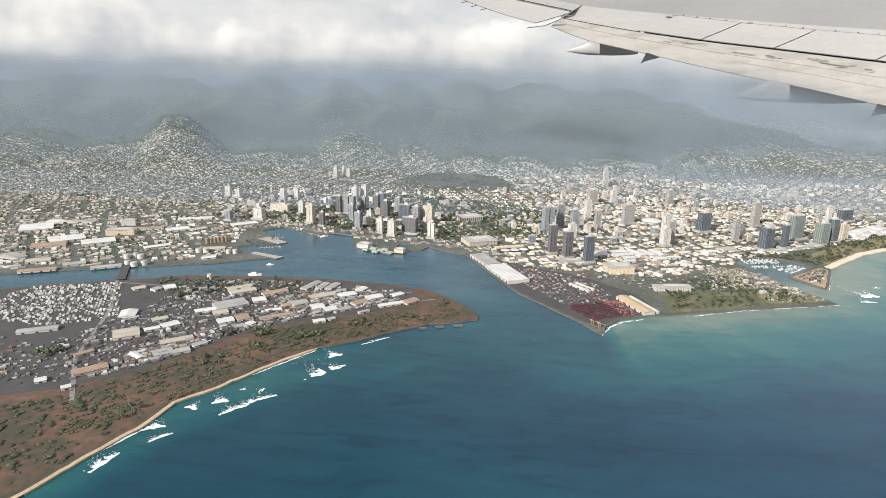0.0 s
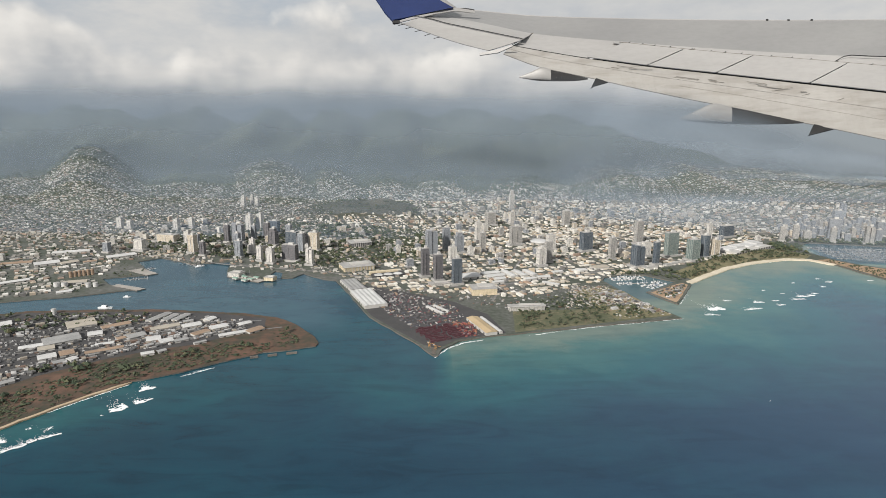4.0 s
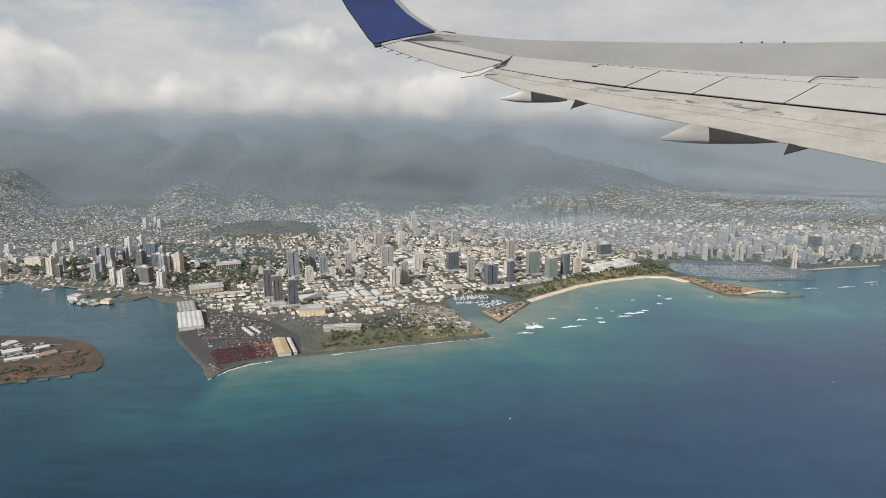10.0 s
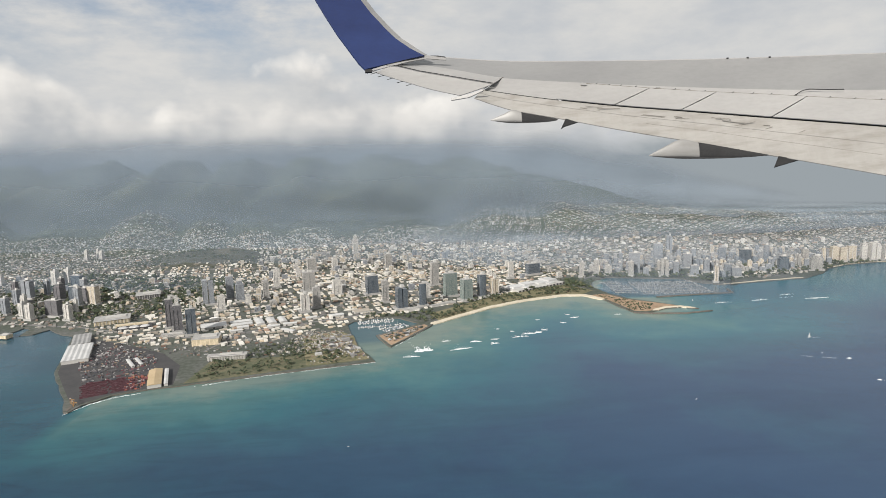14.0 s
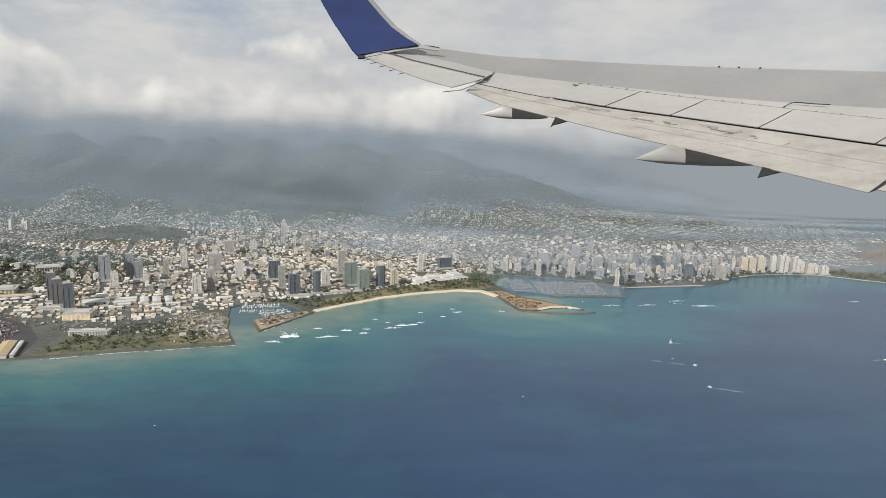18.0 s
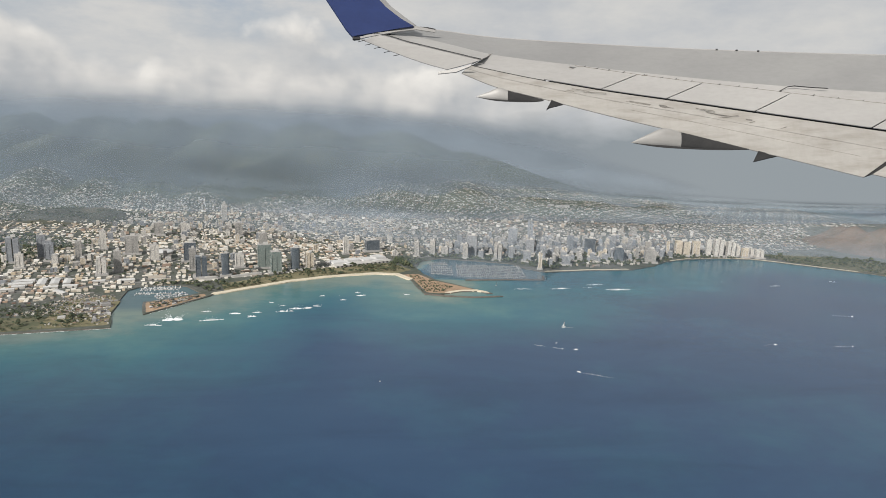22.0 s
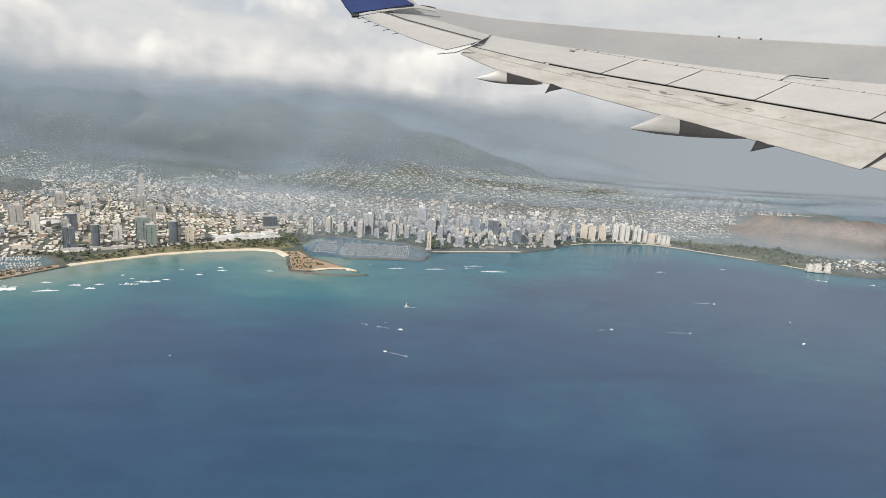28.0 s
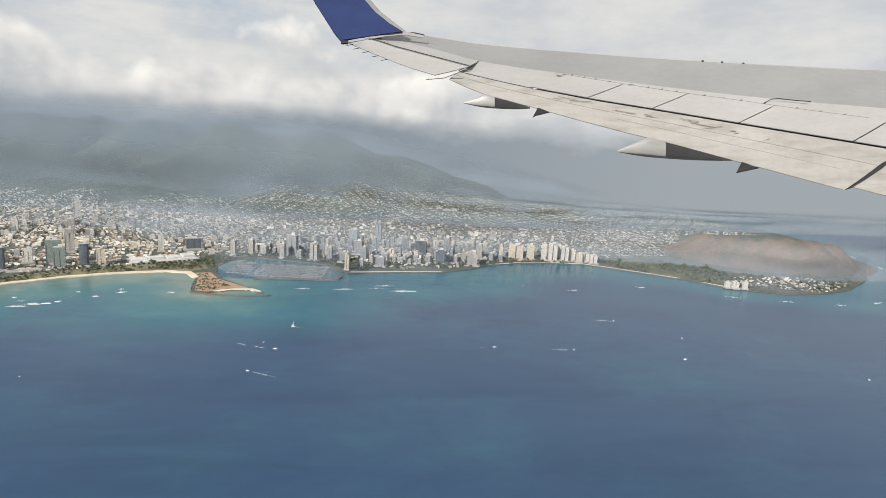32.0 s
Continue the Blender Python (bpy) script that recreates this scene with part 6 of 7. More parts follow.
for x, y, w, d, h in ((170.2, 250.4, 3.2, 1.4, 0.8), (173.6, 252.0, 2.6, 1.6, 1.0), (167.0, 252.6, 2.4, 1.2, 0.6)):
    office(x, y, w, d, h, 12, STYLES["white"][0], "white hillside school building in sunlight")


clutter([(57.0, 98.4), (63.4, 108.6), (60.4, 107.8), (55, 103.4)], 70, 40, (0.45, 0.26, 0.14), "parked cars and small huts on the spit", YARD, MAINLAND)
clutter([(44, 93.5), (53, 91), (51, 97), (48.6, 105), (43, 104)], 130, 22, (0.5, 0.3, 0.16), "small sheds and cars beside the basin", YARD, MAINLAND)
office(-79.9, 119.6, 5.6, 2.4, 1.1, 17, TAN_WALLS, "broad tan office block among warehouses")
office(-82.8, 128.0, 3.0, 1.5, 1.2, 17, WALLS, "white office block among warehouses")
for i in range(6):
    k = i / 5
    root = tagged(new("grain_silo"), "tall brown ribbed silo beside the docks", "silo", "row of dock silos")
    root.matrix_world = pose(-58.7 + 3.1 * k, 114 + 2.2 * k, Z)
    bm = bmesh.new()
    bmesh.ops.create_cone(bm, cap_ends=True, segments=14, radius1=0.34, radius2=0.34, depth=1.1, matrix=Matrix.Translation((0, 0, 0.55)))
    part("shell", bm, BROWN_ROOF, root)
    bm = bmesh.new()
    bmesh.ops.create_cone(bm, cap_ends=True, segments=14, radius1=0.36, radius2=0.06, depth=0.14, matrix=Matrix.Translation((0, 0, 1.17)))
    part("roof", bm, BROWN_ROOF, root)


# ---- storage tanks by the harbour ----
def tank(x, y, r, h):
    root = tagged(new("storage_tank"), "round white fuel storage tank", "tank", "harbour storage tanks")
    root.matrix_world = pose(x, y, Z)
    bm = bmesh.new()
    bmesh.ops.create_cone(bm, cap_ends=True, segments=20, radius1=r, radius2=r, depth=h, matrix=Matrix.Translation((0, 0, h / 2)))
    part("shell", bm, WHITE_ROOF, root)
    bm = bmesh.new()
    bmesh.ops.create_cone(bm, cap_ends=True, segments=20, radius1=r * 1.03, radius2=0.05, depth=0.12, matrix=Matrix.Translation((0, 0, h + 0.06)))
    part("roof", bm, ROOF, root)


for x, y, r in ((-68.8, 101.8, 0.55), (-67.7, 102.9, 0.5), (-66.3, 102.1, 0.6), (-66.5, 97.9, 0.55), (-64.9, 97.1, 0.6), (-63.6, 98.2, 0.55), (-57.6, 107.4, 0.55), (-56.2, 107.5, 0.55), (-51.6, 107.2, 0.45), (-50.4, 107.5, 0.45), (-48.8, 91.6, 0.4)):
    tank(x, y, r, 0.8)
tagged(slab("bridge", [(-63.6, 89.2), (-62.3, 89.6), (-66.7, 99.6), (-68.0, 99.2)], 0.22, 0.34, ASPHALT), "low road bridge to the island", "bridge", kind="structure")

# piers that stand out into the harbour
for poly, lab in (([(-41.4, 104.6), (-40.4, 106), (-47, 109), (-47.6, 107.8)], "concrete harbour pier"), ([(-44.4, 115.4), (-42.8, 117), (-48, 121), (-50, 119)], "concrete harbour pier with moored boats"), ([(-28, 114.6), (-20.4, 110.2), (-19.6, 111.8), (-26.6, 117)], "market pier with green roofs")):
    tagged(slab("pier", poly, -0.3, 0.2, DOCK, ROCK), lab, "pier", kind="structure")

# breakwaters
for line in ([(106.2, 112.8), (110.1, 111.6), (116.4, 110.9), (122.2, 112.0)], [(116, 125.2), (125, 126.2), (134.4, 126.8), (135.2, 131)], [(13.3, 76.4), (13.5, 73.4)], [(-7, 74.6), (-5.6, 74.9)], [(-9.4, 73.9), (-8.2, 74.2)], [(-11.6, 73.2), (-10.6, 73.5)]):
    pts = wavy(line + line[::-1][1:-1], 0.6, 0.1, 9)[:max(3, int(sum(math.dist(a, b) for a, b in zip(line, line[1:])) / 0.6))]
    v_, f_ = strip(pts, 0.5, 0.2, False)
    n_ = len(v_)
    lower = [(x, y, -0.2) for x, y, z in v_]
    sides = [(2 * i, 2 * i + 2, n_ + 2 * i + 2, n_ + 2 * i) for i in range(n_ // 2 - 1)] + [(2 * i + 1, n_ + 2 * i + 1, n_ + 2 * i + 3, 2 * i + 3) for i in range(n_ // 2 - 1)]
    tagged(new("breakwater", mesh_of("breakwater", v_ + lower, [tuple(reversed(f)) for f in f_] + sides, ROCK)), "dark rock breakwater", "breakwater", kind="structure")

# ---- roads ----
for line, wd in (([(-250, 150), (-120, 140), (-70, 128), (-52, 133), (-30, 124), (-8, 118), (8, 110), (22, 106), (36, 113), (50, 119), (64, 124), (80, 134), (97, 141), (110, 151)], 0.7), ([(-250, 185), (-120, 175), (-60, 172), (-10, 180), (40, 182), (100, 190), (160, 205), (240, 225), (300, 240)], 0.8), ([(9, 104), (14, 128), (22, 160)], 0.45), ([(24, 98), (34, 130), (44, 165)], 0.45), ([(39, 113), (48, 140), (58, 170)], 0.45), ([(64, 124), (60, 150), (66, 180)], 0.4), ([(110, 151), (150, 164), (205, 172), (240, 190)], 0.5), ([(-63.4, 89), (-57, 76), (-52, 60), (-46, 50)], 0.5), ([(-62, 88), (-40, 86), (-14, 88)], 0.35), ([(-55, 72), (-30, 78), (-10, 85)], 0.35)):
    pts = []
    for (ax, ay), (bx, by) in zip(line, line[1:]):
        k = max(1, int(math.hypot(bx - ax, by - ay) / 4))
        pts += [(ax + (bx - ax) * i / k, ay + (by - ay) * i / k) for i in range(k)]
    pts.append(line[-1])
    v_, f_ = strip(pts, wd, 0, False)
    v_ = [(x, y, max(Z, float(hill_at(np.array([x]), np.array([y]))[0])) + 0.022) for x, y, z in v_]
    tagged(new("road", mesh_of("road", v_, [tuple(reversed(f)) for f in f_], ROAD)), "grey city street", "road", kind="structure")


# ---- trees ----
OCTA = np.array([(1, 0, 0), (0, 1, 0), (-1, 0, 0), (0, -1, 0), (0, 0, 1), (0, 0, -0.5)], float)
OCTA_F = [(0, 1, 4), (1, 2, 4), (2, 3, 4), (3, 0, 4), (1, 0, 5), (2, 1, 5), (3, 2, 5), (0, 3, 5)]


def grove(zone, number, size, label, poly=None, name="trees", clumps=3):
    px, py = [p[0] for p in zone], [p[1] for p in zone]
    x, y = rng.uniform(min(px), max(px), number * 4), rng.uniform(min(py), max(py), number * 4)
    ok = inside(zone, x, y)
    if poly is not None:
        ok &= inside(poly, x, y)
    wood = np.array([noise.noise(Vector((a * 0.12, b * 0.12, 3.0))) for a, b in zip(x, y)])
    ok &= wood > -0.25 + rng.normal(0, 0.15, x.size)
    x, y = x[ok][:number], y[ok][:number]
    z = hill_at(x, y)
    verts, faces = [], []
    for a, b, c in zip(x, y, z):
        s_ = size * math.exp(rng.normal(0, 0.3))
        low = 0.35 if name == "scrub" else 1.0
        for k in range(clumps):
            o = rng.normal(0, 0.42, 3) * s_ * (k > 0)
            r = s_ * rng.uniform(0.45, 0.8)
            n0 = len(verts)
            t = rng.uniform(0, 6.28)
            ct, st = math.cos(t), math.sin(t)
            for q in OCTA * rng.uniform(0.7, 1.3, (6, 1)):
                verts.append((a + o[0] + r * (q[0] * ct - q[1] * st), b + o[1] + r * (q[0] * st + q[1] * ct), c + low * (s_ * 0.55 + abs(o[2]) * 0.5 + r * q[2] * 0.8)))
            faces += [tuple(n0 + i for i in f) for f in OCTA_F]
    tagged(new(name, mesh_of(name, verts, faces, LEAF)), label, "trees", kind="stuff")


grove([(-250, 95), (-52, 103), (-40, 135), (0, 118), (64, 124), (100, 142), (205, 160), (240, 170), (300, 230), (290, 284), (110, 298), (-250, 262)], 13000, 0.29, "street and garden trees across the city", MAINLAND, clumps=2)
for zone in ([(-175, 190), (-130, 190), (-100, 222), (-60, 226), (-8, 240), (-12, 272), (-160, 270)], [(-250, 160), (-60, 152), (-20, 168), (-10, 248), (-250, 262)], [(0, 238), (110, 235), (110, 296), (2, 276)]):
    grove(zone, 2000 if zone[0][0] < -170 else 2800, 0.34, "dark green garden trees between hillside houses", MAINLAND, clumps=2)
grove([(-60, 140), (-10, 122), (12, 128), (20, 160), (-40, 180)], 3000, 0.36, "dense dark trees round the civic buildings", MAINLAND)
grove([(66, 113.5), (78, 123.4), (95, 131.4), (103, 133), (99, 141), (84, 136.5), (70, 124.5), (62, 119)], 420, 0.27, "shade trees in the beach park", MAINLAND)
grove([(57.2, 99), (63, 108.4), (60.4, 107.6), (55, 103.4)], 50, 0.2, "palms and scrub on the harbour spit", MAINLAND)
grove([(30, 92), (46, 94), (47, 103), (34, 102)], 160, 0.26, "trees behind the waterfront park", MAINLAND)
grove([(27, 83.2), (52, 90), (48, 95), (38, 94.5), (27, 90)], 110, 0.25, "trees in the waterfront park", MAINLAND)
grove([(105.4, 114.5), (109.4, 114), (113.4, 118), (108, 124), (103, 131)], 130, 0.2, "trees on the park peninsula", MAINLAND)
grove([(208, 153), (232, 137), (242, 136), (240, 156), (222, 168), (204, 166)], 520, 0.34, "wooded park below the crater", MAINLAND)
grove([(236, 133), (256, 131), (276, 143), (292, 166), (288, 168), (262, 150), (238, 150)], 300, 0.36, "trees round the shore houses", MAINLAND)
grove([(140, 139), (168, 146), (200, 157), (196, 166), (150, 160), (136, 142)], 700, 0.4, "palms and shade trees among the hotels", MAINLAND)
grove([(99, 140), (104, 134), (106.5, 144), (112, 148.4), (130.5, 144), (137, 136), (142, 138), (138, 150), (112, 153), (100, 146)], 420, 0.42, "dark shade trees round the yacht harbour", MAINLAND)
grove([(50, 115.2), (54, 117), (58.5, 116.4), (63, 111), (68, 115.5), (64, 120), (52, 119)], 110, 0.3, "trees between the boat basin and the beach park", MAINLAND)
grove([(-44, 44), (-38, 47), (-34, 54), (-26, 64.5), (-17, 71.5), (-7, 77), (-5.5, 80), (-12, 86), (-20, 77), (-30, 72), (-38, 62), (-47, 52)], 1300, 0.24, "dark scrub and low trees on the dry shore", SAND_ISLAND, "scrub")
grove([(-60, 20), (-41, 38), (-38, 50), (-50, 58), (-80, 46)], 800, 0.3, "dark scrub patches round the playing fields", SAND_ISLAND, "scrub")
for gx, gy, gn in ((-37.2, 69.2, 12), (-32.8, 69.6, 14), (-13.8, 77.6, 12), (-56.6, 61.3, 16), (-36, 60.7, 12), (-26, 69.5, 10), (-31, 65, 10), (-20, 74, 10)):
    grove([(gx - 1.6, gy - 1), (gx + 1.6, gy - 1), (gx + 1.6, gy + 1), (gx - 1.6, gy + 1)], gn, 0.4, "clump of dark green shade trees", SAND_ISLAND)
grove([(-28, 188), (12, 188), (16, 203), (12, 218), (-28, 218), (-32, 203)], 420, 0.4, "dark scrub trees on the old crater")
grove([(-58, 90), (-34, 92), (-30, 88), (-50, 82)], 120, 0.36, "dark trees between the sheds", SAND_ISLAND)
grove([(-260, 190), (60, 230), (112, 260), (112, 300), (-260, 320)], 5200, 0.5, "woods on the valley slopes", None, "woods", 2)

# single trees with trunk and crown along the near shores
BARK = mottled("bark", [(0.3, (0.09, 0.07, 0.05)), (0.7, (0.17, 0.13, 0.10))], 1.0, 8.0)


def tree(x, y, s_):
    root = tagged(new("tree"), "broad-crowned shade tree on open ground", "tree", "single trees along the shore")
    root.matrix_world = pose(x, y, Z, 0, 0, random.uniform(0, 360))
    bm = bmesh.new()
    bmesh.ops.create_cone(bm, cap_ends=True, segments=6, radius1=0.05 * s_, radius2=0.025 * s_, depth=0.5 * s_, matrix=Matrix.Translation((0, 0, 0.25 * s_)))
    for k in range(3):
        a = k * 2.1
        bmesh.ops.create_cone(bm, cap_ends=False, segments=5, radius1=0.022 * s_, radius2=0.008 * s_, depth=0.42 * s_, matrix=Matrix.Translation((0.12 * s_ * math.cos(a), 0.12 * s_ * math.sin(a), 0.6 * s_)) @ Euler((0.6 * math.sin(a), -0.6 * math.cos(a) * -1, 0)).to_matrix().to_4x4())
    part("trunk", bm, BARK, root)
    vs, fs = [], []
    for k in range(16):
        a, rr, hz = random.uniform(0, 6.28), random.uniform(0, 0.42) * s_, random.uniform(0.55, 0.95) * s_
        r = random.uniform(0.14, 0.24) * s_
        n0 = len(vs)
        for q in OCTA:
            j = random.uniform(0.7, 1.3)
            vs.append((rr * math.cos(a) + q[0] * r * j, rr * math.sin(a) + q[1] * r * j, hz + q[2] * r * j * 0.8))
        fs += [tuple(n0 + i for i in f) for f in OCTA_F]
    cr = new("crown", mesh_of("crown", vs, fs, LEAF))
    cr.parent = root
    return root


PROTO = [tree(0, -400, 0.8) for _ in range(5)]
spots = [(random.uniform(-42, -5), random.uniform(40, 86)) for _ in range(900)]
isle_zone = [(-42, 44), (-38, 47), (-34, 54), (-26, 64.5), (-17, 71.5), (-7, 77), (-5.5, 80), (-11, 86), (-20, 77), (-30, 72), (-38, 62), (-47, 52)]
park_zone = [(67, 114), (78, 123), (95, 131), (101, 131), (99, 139), (84, 136), (70, 124)]
spots = [p for p in spots if inside(isle_zone, [p[0]], [p[1]])[0]][:14]
more = [(random.uniform(64, 104), random.uniform(112, 140)) for _ in range(900)]
spots += [p for p in more if inside(park_zone, [p[0]], [p[1]])[0]][:70]
more = [(random.uniform(27, 52), random.uniform(83, 95)) for _ in range(300)]
spots += [p for p in more if inside([(27, 83.6), (51, 90.4), (48, 94), (28, 92)], [p[0]], [p[1]])[0]][:30]
for x, y in spots:
    ob = copy_thing(random.choice(PROTO), pose(x, y, Z, 0, 0, random.uniform(0, 360)))
    ob.scale = (random.uniform(0.7, 1.3),) * 3
for ob in PROTO:
    for o in (*ob.children_recursive, ob):
        bpy.data.objects.remove(o)


# ---- boats ----
def hull_bm(l, w, h):
    bm = bmesh.new()
    ring = [(-l / 2, -w * 0.4), (l * 0.2, -w / 2), (l / 2, 0), (l * 0.2, w / 2), (-l / 2, w * 0.4)]
    lo = [bm.verts.new((x * 0.9, y * 0.7, -0.02)) for x, y in ring]
    hi = [bm.verts.new((x, y, h + (0.3 * h if x > l * 0.4 else 0))) for x, y in ring]
    bm.faces.new(hi), bm.faces.new(lo[::-1])
    for i in range(5):
        bm.faces.new((lo[i], lo[(i + 1) % 5], hi[(i + 1) % 5], hi[i]))
    return bm


def motor_boat(x, y, turn, l, label="white motor yacht under way"):
    root = tagged(new("motor_boat"), label, "boat", "boats at sea")
    root.matrix_world = pose(x, y, 0.01, 0, 0, turn)
    part("hull", hull_bm(l, l * 0.28, l * 0.11), BOAT_WHITE, root)
    part("cabin", box_bm(-l * 0.08, 0, l * 0.11, l * 0.24, l * 0.4, l * 0.18, 0, 0.85), BOAT_WHITE, root)
    part("windscreen", box_bm(l * 0.13, 0, l * 0.14, l * 0.2, l * 0.03, l * 0.16), DARK, root)


def sail_boat(x, y, turn, l):
    root = tagged(new("sail_boat"), "small sailing boat with a white raised sail", "boat", "boats at sea")
    root.matrix_world = pose(x, y, 0.01, 0, 0, turn)
    part("hull", hull_bm(l, l * 0.25, l * 0.1), BOAT_WHITE, root)
    part("mast", box_bm(l * 0.08, 0, l * 0.1, l * 1.25, 0.02, 0.02), DARK, root)
    bm = bmesh.new()
    v = [bm.verts.new(p) for p in ((l * 0.06, 0, l * 0.2), (-l * 0.42, l * 0.08, l * 0.2), (l * 0.06, 0.01, l * 1.2), (-l * 0.1, l * 0.07, l * 0.6))]
    bm.faces.new((v[0], v[1], v[3])), bm.faces.new((v[0], v[3], v[2]))
    bmesh.ops.solidify(bm, geom=bm.faces[:], thickness=0.012)
    part("sail", bm, BOAT_WHITE, root)


def foam_patch(line, width, label, name="foam", dense=1.3):
    """Torn white water along a line: a dense crest, thinning to flecks behind it."""
    verts, faces = [], []
    total = sum(math.dist(a, b) for a, b in zip(line, line[1:]))
    for i in range(min(6000, max(14, int(total * width * 230 * dense)))):
        u = float(np.clip(0.5 + 0.24 * rng.normal(), 0.0, 1.0)) if total < 6 else rng.random()
        k = u * total
        spread = width * (0.25 + 0.75 * math.sin(math.pi * min(max(u, 0.03), 0.97)))
        for a, b in zip(line, line[1:]):
            d = math.dist(a, b)
            if k <= d:
                break
            k -= d
        t = k / d
        nx, ny = -(b[1] - a[1]) / d, (b[0] - a[0]) / d
        back = rng.exponential(0.26) if rng.random() < 0.8 else rng.exponential(0.7)
        off = (back - 0.12 + 0.35 * noise.noise(Vector((k * 0.9, line[0][0], 0)))) * spread
        if noise.noise(Vector((k * 0.7, line[0][1], 5.0))) < -0.12 - 0.25 * rng.random():
            continue
        if noise.noise(Vector((k * 2.3, off * 5.0, line[0][0]))) < -0.45 + 0.5 * min(1.0, back):
            continue
        x, y = a[0] + (b[0] - a[0]) * t + nx * off, a[1] + (b[1] - a[1]) * t + ny * off
        r = max(0.012, width * rng.uniform(0.014, 0.05) * (1.15 - 0.6 * min(1.0, back)))
        n0 = len(verts)
        ang = math.atan2(b[1] - a[1], b[0] - a[0]) + rng.normal(0, 0.5)
        z = 0.012 + 0.012 * rng.random()
        for j in range(5):
            q = j * math.tau / 5
            ex, ey = r * 1.9 * math.cos(q) * rng.uniform(0.6, 1.3), r * 0.8 * math.sin(q) * rng.uniform(0.6, 1.3)
            verts.append((x + ex * math.cos(ang) - ey * math.sin(ang), y + ex * math.sin(ang) + ey * math.cos(ang), z))
        verts.append((x, y, z + 0.006))
        faces += [(n0 + j, n0 + (j + 1) % 5, n0 + 5) for j in range(5)]
    tagged(new(name, mesh_of(name, verts, faces, FOAM)), label, "surf", kind="stuff")


# surf off the island, over the reef and along the sea walls
for line, wd in (([(-23.4, 57.3), (-21.5, 59.2), (-19.6, 61.2)], 1.25), ([(-21.9, 63.2), (-20.6, 64.3)], 1.1), ([(-30.0, 49.0), (-27.9, 51.3), (-27.4, 52.1), (-25.5, 53.4)], 0.75), ([(-31.6, 51.1), (-30.0, 52.0)], 0.9), ([(-29.8, 54.3), (-29.2, 54.5)], 0.5), ([(-27.4, 53.7), (-27.2, 54.9)], 0.5), ([(-34.1, 50.2), (-32.8, 49.9)], 0.8), ([(-34.7, 43.7), (-34.0, 44.6), (-33.1, 45.4)], 0.55), ([(-36.2, 45.7), (-35.4, 46.1), (-34.4, 46.5)], 0.9), ([(-37.3, 39.0), (-36.9, 40.4), (-36.4, 41.9)], 0.9), ([(-29.6, 57.9), (-27.0, 61.3), (-24.0, 65.0)], 0.3), ([(-38.1, 42.1), (-37.0, 44.4), (-36.0, 46.2)], 0.35), ([(-18.6, 67.3), (-15.3, 70.0)], 0.45), ([(30, 82.3), (38, 84.9), (46, 86.9), (54.6, 89.0)], 0.35), ([(13.6, 73.0), (15.2, 76.0), (17.4, 78.2), (21, 79.8)], 0.45), ([(63.6, 107.8), (57.4, 97.0)], 0.2), ([(64.4, 109.4), (77.5, 120.8), (86.6, 126.2), (95.5, 129.2), (101, 128.7)], 0.22), ([(28, 81.6), (31, 82.4)], 0.3)):
    foam_patch(line, wd * 1.35, "white breaking surf", dense=2.6 if wd > 0.4 else 7.0)
REEF_WAVES = [(60.4, 90.9, 2.7, 1.2), (62.6, 93.7, 2.8, 2.6), (69.0, 94.0, 3.7, 1.2), (66.6, 98.8, 1.5, 1.0), (71.9, 97.7, 1.9, 1.3), (75.2, 96.2, 1.4, 1.3), (75.5, 98.9, 1.5, 1.0), (78.4, 99.7, 2.0, 1.4), (80.4, 99.5, 3.0, 1.7), (82.1, 101.3, 2.5, 1.4), (84.1, 102.1, 1.5, 1.4), (85.5, 103.3, 1.3, 1.5), (79.3, 103.0, 1.0, 0.7), (76.8, 105.1, 0.8, 0.8), (90.1, 107.8, 1.1, 1.2), (93.4, 111.3, 1.7, 1.3), (92.5, 113.4, 0.9, 0.9), (102.6, 112.2, 1.4, 0.9), (85.7, 110.4, 0.9, 0.8)]
for x, y, l, wd in REEF_WAVES:
    lean = rng.uniform(-0.05, 0.35) * l / 2
    foam_patch([(x - l / 2, y - lean), (x + rng.normal(0, 0.1), y + rng.normal(0, 0.15)), (x + l / 2, y + lean)], wd * 0.88, "white breaking wave over the reef", dense=1.9)
for x, y, l, a, wd in ((128, 118.4, 3.0, 6, 0.6), (136.6, 119.2, 3.4, 8, 0.7), (145.2, 123.2, 3.2, 10, 0.6), (149.4, 119.2, 4.2, 4, 0.9), (143.6, 121.0, 2.4, 10, 0.5), (189.5, 125.3, 2.4, 10, 0.5), (178, 128, 2.0, 6, 0.4), (208, 130.6, 2.2, -12, 0.4), (228, 123.6, 2.6, -20, 0.5), (240, 121.2, 2.8, -6, 0.5), (252, 119.6, 3.0, 6, 0.5), (264, 122.6, 3.0, 24, 0.6), (276, 131.6, 3.0, 36, 0.6), (286, 142.2, 3.0, 44, 0.6), (296, 154, 3.2, 52, 0.7), (303, 168, 3.4, 62, 0.7), (308, 186, 4, 74, 0.7), (312, 206, 4, 78, 0.7)):
    c, s_ = math.cos(radians(a)), math.sin(radians(a))
    l, wd = l * 1.3, wd * 1.9
    foam_patch([(x - l / 2 * c, y - l / 2 * s_), (x + rng.normal(0, 0.15), y + rng.normal(0, 0.15)), (x + l / 2 * c, y + l / 2 * s_)], wd * 0.7, "white breaking wave over the reef")

